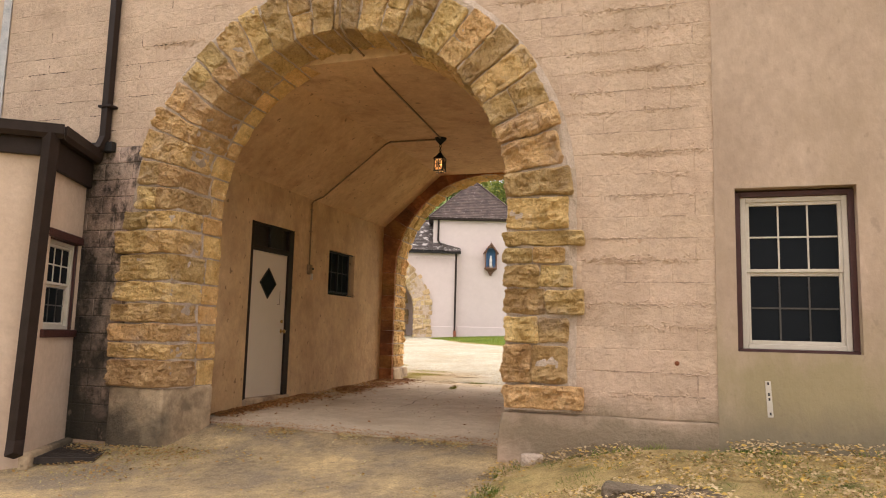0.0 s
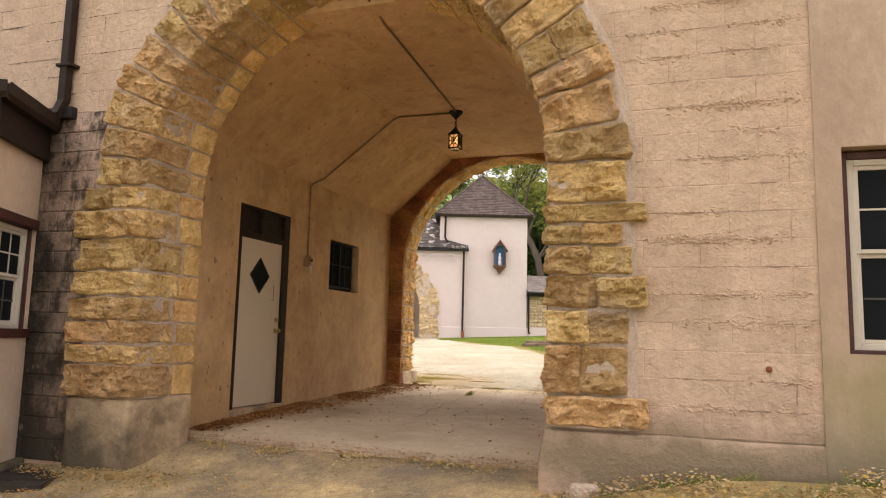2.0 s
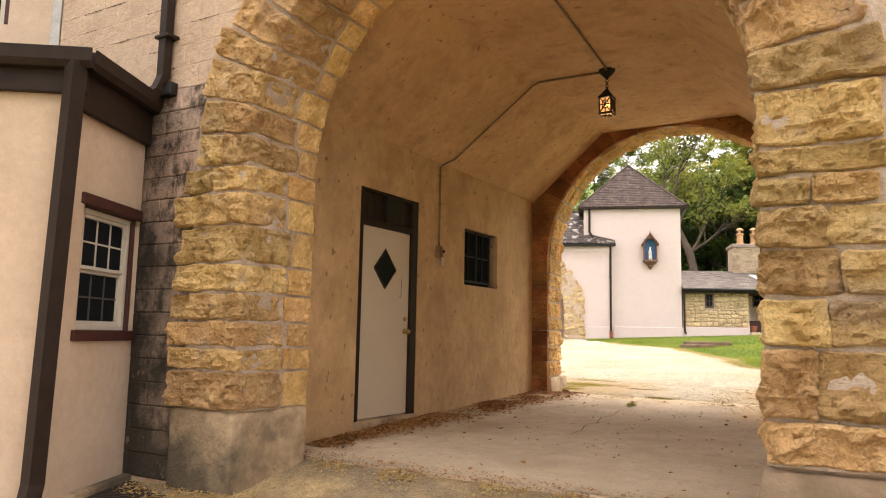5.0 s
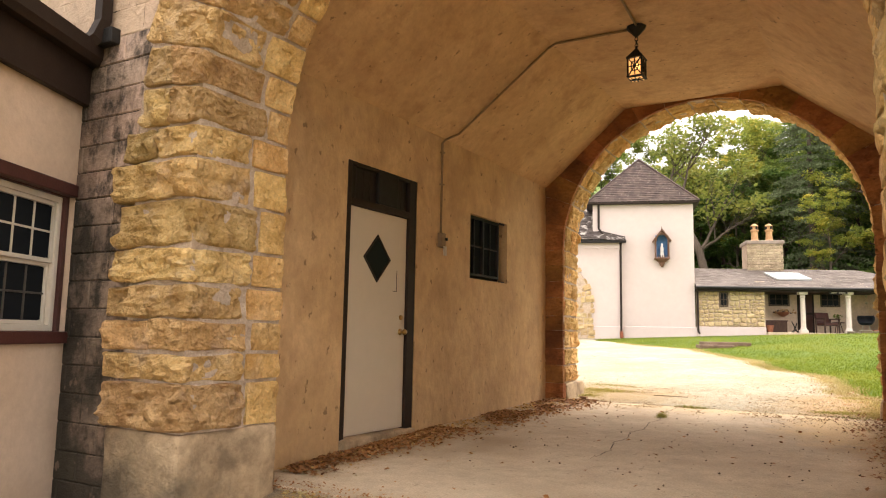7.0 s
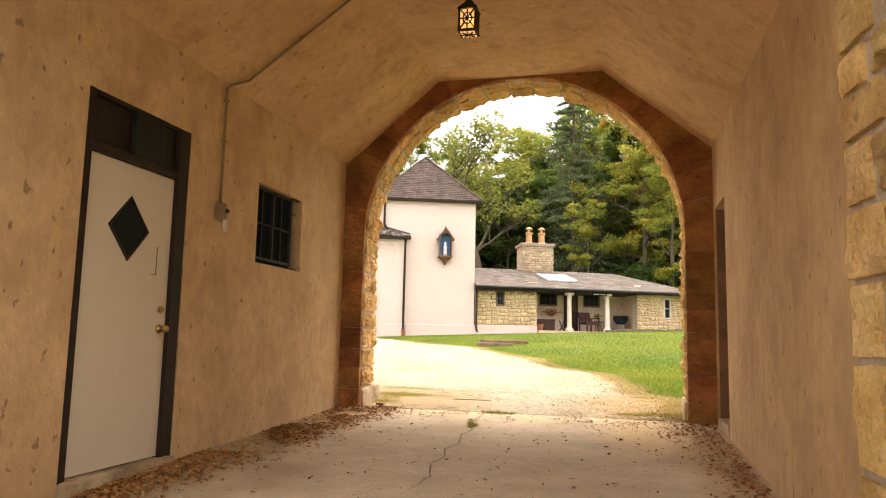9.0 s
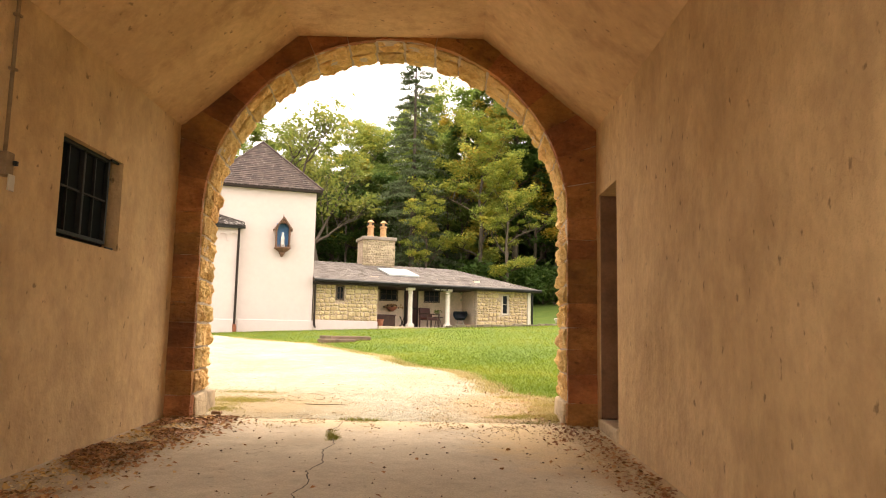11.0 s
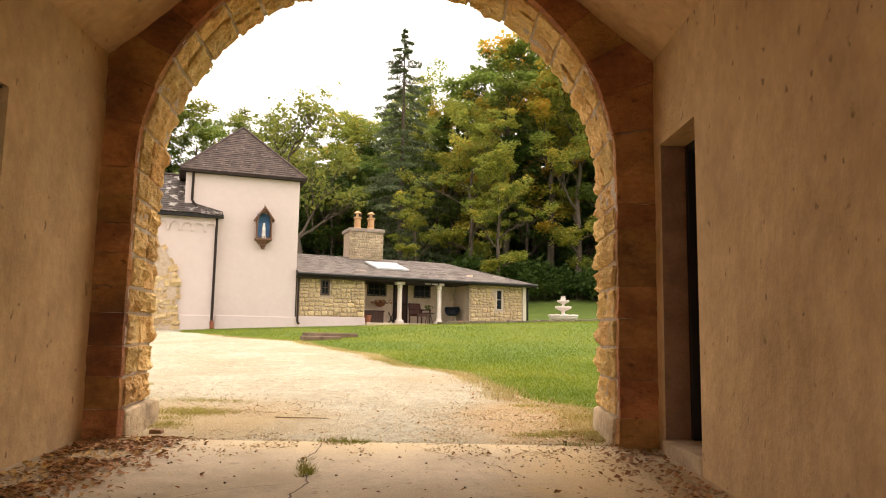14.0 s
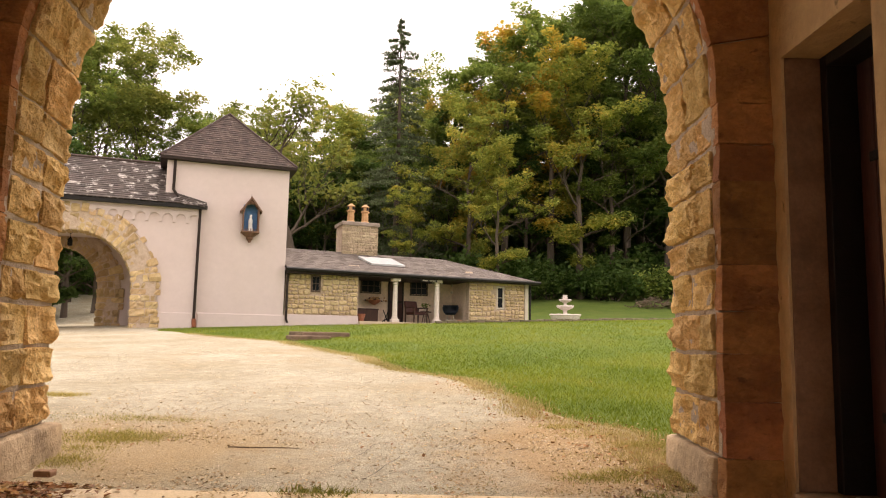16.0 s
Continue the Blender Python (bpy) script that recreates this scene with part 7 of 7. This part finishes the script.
blades("crack_weeds", np.concatenate(tufts), 0.021, foliage("crack_weeds", ((0.10, 0.125, 0.02), (0.20, 0.20, 0.035), (0.36, 0.30, 0.075), (0.50, 0.40, 0.14)), 0.3), "small green weeds in the concrete's crack and edge", "weeds", 14, 1.4, 0.004, 0.04)
verge = np.column_stack([rs.uniform(-1.6, 4.0, 42000), rs.uniform(3.5, 6.7, 42000)])
keep = np.array([noise.noise((x * 2.2, y * 2.2, 4)) + 0.6 * noise.noise((x * 6, y * 6, 8)) > 0.06 for x, y in verge])
blades("verge_grass", verge[keep][:24000], 0.05, foliage("verge_grass", ((0.08, 0.14, 0.022), (0.14, 0.20, 0.035), (0.30, 0.28, 0.08), (0.48, 0.38, 0.16)), 0.3), "patchy green and straw-coloured verge grass", "grass", 13, 0.8)


def litter(name, spots, size, material, label, lift=0.012, seed=1):
    """Fallen leaves, curled and lying at all angles."""
    r3 = np.random.RandomState(seed)
    z = np.array([terrain(x, y) + (0.043 if 7.44 < y < 13.0 and -5.7 < x < -1.4 else 0.02 if x < -1.3 or y > 7 else 0.055) for x, y in spots])
    centres = np.column_stack([spots, z + lift * r3.uniform(0, 1, len(spots))])
    return tagged(new(name, leaf_mesh(name, centres, size, r3, material, 2.2, 0.7)), label, "fallen leaves", kind="stuff")


def noise_field(q, s):
    return np.array([noise.noise((x * s, y * s, 6.0)) for x, y in q])


DRY = foliage("dry_brown_leaves", ((0.09, 0.042, 0.02), (0.21, 0.09, 0.032), (0.36, 0.165, 0.055), (0.52, 0.31, 0.13)), 0.1)
GOLD = foliage("golden_leaves", ((0.22, 0.12, 0.045), (0.38, 0.22, 0.075), (0.50, 0.29, 0.085), (0.58, 0.42, 0.19)), 0.15)
y = 13.1 - 5.4 * rs.uniform(0, 1, 13000) ** 1.3
a = np.column_stack([-5.64 + np.abs(rs.normal(size=13000)) * (0.17 + 0.13 * np.clip((y - 8) / 4, 0, 1)), y])
y = rs.uniform(9.6, 13.1, 3600)
b = np.column_stack([-1.5 - np.abs(rs.normal(size=3600)) * (0.14 + 0.2 * np.clip((y - 10) / 3, 0, 1)), y])
sandy = b[1100:] * (1, 1) - (0.05, 0)
b = b[:600]
y = rs.uniform(7.5, 12.9, 160)
c = np.column_stack([rs.uniform(-5.4, -1.6, 160), y])[:60]
gold = a[9000:9900]
drift = a[9900:]
a = a[:9000]
a = a[noise_field(a, 1.9) > -0.16]
litter("passage_golden_leaves", gold, 0.022, GOLD, "golden leaves among the drift in the passage", seed=22)
litter("passage_leaves", np.concatenate([a, b, c]), 0.022, DRY, "drift of dry brown leaves along the passage walls", seed=2)
a = rs.normal(size=(700, 2)) * (0.55, 0.28) + (-5.5, 5.95)
b = np.column_stack([rs.uniform(-6.5, -4.6, 700), 6.45 + rs.normal(size=700) * 0.12])
c = np.column_stack([rs.uniform(-6, -1.2, 1500), rs.uniform(2, 6.7, 1500)])
c = c[noise_field(c, 1.1) > 0.05]
d = np.column_stack([rs.uniform(-5.2, -1.7, 900), 7.38 + np.abs(rs.normal(size=900)) * -0.12])
d = d[noise_field(d, 2.0) > -0.1]
grit = np.concatenate([a + rs.normal(size=a.shape) * 0.15, b + rs.normal(size=b.shape) * 0.1, c, c + 0.06, d + rs.normal(size=d.shape) * 0.08, d])
litter("forecourt_straw", grit, 0.012, STRAW, "straw and leaf crumbs on the forecourt", seed=33)
litter("forecourt_leaves", np.concatenate([a[::2], b[::2], c[::3], d[::2]]), 0.019, GOLD, "golden fallen leaves on the forecourt", seed=3)
a = np.column_stack([rs.uniform(-1.7, 4.0, 11000), rs.uniform(3.5, 6.75, 11000)])
a = a[noise_field(a, 1.3) > -0.25]
y = 13.2 + 9 * rs.uniform(0, 1, 600) ** 1.6
litter("edge_leaves", np.column_stack([np.interp(y, EDGE_Y, EDGE_X) + rs.normal(size=600) * 0.2 - 0.02, y]), 0.02, DRY, "dry brown leaves caught along the lawn's edge", seed=8)
litter("verge_leaves", a[:3400], 0.018, foliage("yellow_verge_leaves", ((0.28, 0.17, 0.05), (0.48, 0.31, 0.075), (0.64, 0.42, 0.10), (0.62, 0.50, 0.22)), 0.15), "tan and golden leaves on the verge", seed=4)
verge_spots = a
litter("drive_leaves", np.concatenate([on_lawn(160, 13.5, 24, 2), np.column_stack([rs.uniform(-6, -1.8, 40), rs.uniform(13, 17, 40)])]), 0.02, DRY, "scattered brown leaves on the lawn and gravel", seed=5)


def pebbles(name, spots, size, material, label, seed, lift=0.02):
    r3 = np.random.RandomState(seed)
    n = len(spots)
    z = np.array([terrain(x, y) for x, y in spots]) + lift
    s = size * r3.uniform(0.4, 1.3, n) ** 1.5
    o = np.array(((1, 0, 0), (0, 1, 0), (-1, 0, 0), (0, -1, 0), (0, 0, 0.7), (0, 0, -0.5)), float)
    verts = (np.column_stack([spots, z])[:, None] + o[None] * s[:, None, None] * r3.uniform(0.6, 1.2, (n, 6, 1))).reshape(-1, 3)
    f = np.array(((0, 1, 4), (1, 2, 4), (2, 3, 4), (3, 0, 4), (1, 0, 5), (2, 1, 5), (3, 2, 5), (0, 3, 5)))
    me = bpy.data.meshes.new(name)
    me.from_pydata(verts.tolist(), [], (np.arange(n)[:, None, None] * 6 + f[None]).reshape(-1, 3).tolist())
    me.materials.append(material)
    return tagged(new(name, me), label, "gravel", kind="stuff")


PEBBLE = surf("pale_pebbles", (0.46, 0.36, 0.23), (0.64, 0.53, 0.39), 30, 0.9, 0.2, 60, island=0.25)
far_y = 13 + 14 * rs.uniform(0, 1, 11000) ** 1.8
spots = np.column_stack([rs.uniform(-9, -1.6, 11000), far_y])
spots = spots[spots[:, 0] < np.interp(spots[:, 1], EDGE_Y, EDGE_X)]
pebbles("drive_pebbles", spots, 0.011, PEBBLE, "loose pale pebbles on the driveway", 6)
pebbles("forecourt_pebbles", np.column_stack([rs.uniform(-7, -0.8, 9000), rs.uniform(2.0, 6.9, 9000)]), 0.006, surf("tan_pebbles", (0.27, 0.21, 0.13), (0.44, 0.35, 0.225), 30, 0.9, 0.2, 60, island=0.25), "loose pale pebbles on the forecourt", 7)
CRUMB = surf("dark_crumbs", (0.1, 0.07, 0.045), (0.2, 0.14, 0.09), 30, 0.9, 0.2, 60, island=0.3)
pebbles("crumbs", np.column_stack([rs.uniform(-5.4, -1.6, 260), rs.uniform(8.5, 13.0, 260)]), 0.009, CRUMB, "small dark crumbs of earth on the concrete", 8, 0.04)

CHIP = foliage("dry_chips", ((0.27, 0.17, 0.08), (0.40, 0.28, 0.14), (0.52, 0.39, 0.21), (0.62, 0.49, 0.29)), 0.1)
a = rs.normal(size=(2600, 2)) * (0.55, 0.7) + (-5.2, 14.2)
b = rs.normal(size=(3600, 2)) * (0.5, 0.75) + (-2.3, 13.9)
c = np.column_stack([rs.uniform(-5.2, -1.6, 4200), 12.95 + rs.normal(size=4200) * 0.3])
c = c[noise_field(c, 2.2) > -0.05]
d = np.column_stack([rs.uniform(-7, -2, 2500), rs.uniform(13.1, 18, 2500)])
q = np.concatenate([a, b, c, d, sandy])
drift_wide = drift + np.column_stack([np.abs(rs.normal(size=len(drift))) * 0.12, 0 * drift[:, 0]])
q = q[(q[:, 1] > 9.9) & (q[:, 0] > -8 + (16 - q[:, 1]) * 0.9) & (np.abs(noise_field(q, 1.5)) > 0.08)]
e = np.column_stack([rs.uniform(-5.5, -1.5, 2600), 7.43 + rs.normal(size=2600) * (0.05 + 0.03 * np.sin(np.arange(2600)))])
litter("verge_chips", np.concatenate([verge_spots[4200:], verge_spots[4200:] * (1, 1) + (0.03, 0.04)]), 0.017, CHIP, "straw chips and leaf crumbs on the verge", 0.02, 17)
litter("threshold_chips", e[:1500], 0.011, DRY, "straw and earth chips along the edge of the concrete slab", 0.02, 16)
litter("passage_chips", drift_wide, 0.011, CHIP, "straw chips in the drift along the passage wall", 0.006, 23)
litter("drive_chips", q, 0.011, CHIP, "straw and earth chips strewn over the gravel", 0.004, 15)

# ---- small things on the ground ----
CRACK = surf("crack_dirt", (0.06, 0.045, 0.03), (0.1, 0.075, 0.05), 20)


def crack_line(name, line, width, lift, label):
    """A thin dark crack that wanders along the points of the plan."""
    bmc, fine, prev = bmesh.new(), [], None
    for (x0, y0), (x1, y1) in zip(line, line[1:]):
        for k in range(6):
            f = k / 6
            fine.append((x0 + (x1 - x0) * f + 0.02 * noise.noise((x0 * 9, k * 2.1, y0)), y0 + (y1 - y0) * f + 0.015 * noise.noise((y0 * 9, k * 2.1, x0))))
    for i, (x, y) in enumerate(fine):
        w = width * max(0.3, 1 + 0.8 * noise.noise((i * 0.6, 2, 0))) * min(1, 0.2 + 0.3 * min(i, len(fine) - 1 - i))
        d = Vector((fine[min(i + 1, len(fine) - 1)][0] - fine[max(i - 1, 0)][0], fine[min(i + 1, len(fine) - 1)][1] - fine[max(i - 1, 0)][1])).normalized()
        v = [bmc.verts.new((x + e * w * d.y, y - e * w * d.x, terrain(x, y) + lift)) for e in (-1, 1)]
        if prev:
            bmc.faces.new((prev[0], prev[1], v[1], v[0]))
        prev = v
    setting(name, bmc, CRACK, label, "crack")


crack_line("floor_crack", [(-3.95, 12.95), (-3.92, 12.6), (-3.98, 12.3), (-3.9, 12.05), (-3.84, 11.7), (-3.88, 11.4), (-3.8, 11.0), (-3.86, 10.7), (-3.78, 10.4), (-3.82, 10.1), (-3.72, 9.7), (-3.75, 9.2)], 0.0045, 0.0395, "dark crack in the concrete floor")
crack_line("floor_crack", [(-3.3, 12.9), (-3.0, 12.5), (-2.7, 12.2), (-2.5, 11.8)], 0.003, 0.0395, "hairline crack in the concrete floor")
crack_line("floor_crack", [(-3.9, 11.7), (-4.3, 11.5), (-4.6, 11.2)], 0.0025, 0.0395, "hairline crack in the concrete floor")
for line in ([(-3.6, 13.2), (-3.4, 13.9), (-3.05, 14.3), (-2.8, 15.0)], [(-4.6, 15.9), (-4.2, 16.3), (-3.5, 16.5), (-3.1, 17.2)], [(-3.1, 14.0), (-2.7, 14.1), (-2.4, 14.5)], [(-6.6, 17.6), (-5.6, 17.9), (-4.9, 17.7)], [(-5.4, 15.2), (-5.15, 15.7), (-5.1, 16.2), (-4.7, 16.4)], [(-3.85, 13.45), (-3.65, 14.0), (-3.6, 14.3), (-3.2, 14.6)], [(-3.6, 13.3), (-3.3, 13.55), (-2.9, 13.7)]):
    crack_line("drive_crack", line, 0.003, 0.033, "thin crack in the packed gravel")


TWIG = surf("dry_twig", (0.16, 0.11, 0.07), (0.26, 0.19, 0.12), 20)


def stick(pts, r, label):
    bmx = bmesh.new()
    tube(bmx, [(x, y, terrain(x, y) + h) for x, y, h in pts], [r, r * 0.9, r * 0.7, r * 0.4][: len(pts)], 6)
    return tagged(part("stick", bmx, TWIG), label, "stick")


stick(((-4.55, 14.1, 0.035), (-4.4, 14.06, 0.04), (-4.2, 14.1, 0.035), (-4.08, 14.09, 0.035)), 0.006, "thin dry stick lying on the gravel")
clod = stone("clod", rock(((0, 0.1), (0, 0.045), (0, 0.07)), lambda p, s, y: Vector((p, y, s)), 0.006, 0.012, 0.03, 77, (1, 1, 1)), surf("brown_clod", (0.2, 0.10, 0.05), (0.30, 0.17, 0.09), 10), None)
clod.matrix_world = Matrix.Translation((-5.36, 13.24, terrain(-5.36, 13.24) + 0.01))
tagged(clod, "lump of brown stone by the arch's foot", "stone")
ROCK = surf("grey_brown_rock", (0.12, 0.088, 0.055), (0.24, 0.185, 0.125), 5, 0.95, 0.8, 25, stain=(0.07, 0.06, 0.038), stain_scale=4, stain_amount=0.6, crag=0.02, crag_scale=12)
for x, y, w, d, h, turn, seed in ((-0.49, 5.10, 0.42, 0.34, 0.2, 8, 501), (-0.16, 5.16, 0.42, 0.3, 0.15, -6, 502), (0.19, 5.26, 0.35, 0.22, 0.1, 5, 503)):
    ob = stone("rock", rock(((0, w), (0, h), (0, d)), lambda p, s, y: Vector((p, y, s)), 0.025, 0.03, 0.12, seed, (1, 1, 1)), ROCK, None)
    ob.matrix_world = Matrix.Translation((x, y, terrain(x, y) - 0.09)) @ pose(0, 0, 0, 0, 0, turn)
    tagged(ob, "rough grey-brown rock sunk in the leafy verge", "rock", "verge rocks")
ob = stone("broken_stone", rock(((0, 0.2), (0, 0.11), (0, 0.12)), lambda p, s, y: Vector((p, y, s)), 0.02, 0.03, 0.03, 601, (1, 1, 1)), MORTAR, None)
ob.matrix_world = Matrix.Translation((-1.38, 6.5, terrain(-1.3, 6.5) + 0.01)) @ pose(0, 0, 0, 0, 0, 12)
tagged(ob, "broken piece of pale stone at the wall's foot", "stone")

IRON = surf("rusty_black_iron", (0.018, 0.014, 0.011), (0.05, 0.035, 0.025), 20, 0.8, 0.4, 60)
gz = terrain(-6.15, 6.3) + 0.02
grate = thing("drain_grate", Matrix.Translation((-6.15, 6.3, gz)) @ pose(0, 0, 0, 0, 0, -62), "dark iron drain grate littered with leaves", "drain grate")
part("frame", boxes((-0.5, 0.5, -0.28, -0.25, -0.05, 0.012), (-0.5, 0.5, 0.25, 0.28, -0.05, 0.012), (-0.5, -0.47, -0.25, 0.25, -0.05, 0.012), (0.47, 0.5, -0.25, 0.25, -0.05, 0.012)), IRON, grate)
# black plate below the bars, painted shade instead of a real hollow
part("pit", boxes((-0.47, 0.47, -0.25, 0.25, -0.06, -0.022)), BLACK, grate)
for k in range(18):
    part("bar", boxes((-0.455 + k * 0.0525, -0.435 + k * 0.0525, -0.25, 0.25, -0.02, 0.01)), IRON, grate)
kerb = part("kerb", boxes((-0.1, l_side - 0.02, -0.1, -0.005, -0.6, -0.24), bevel=0.015), PLINTH)
kerb.matrix_world = m_side
tagged(kerb, "low cement kerb along the lean-to's foot", "kerb", kind="structure")
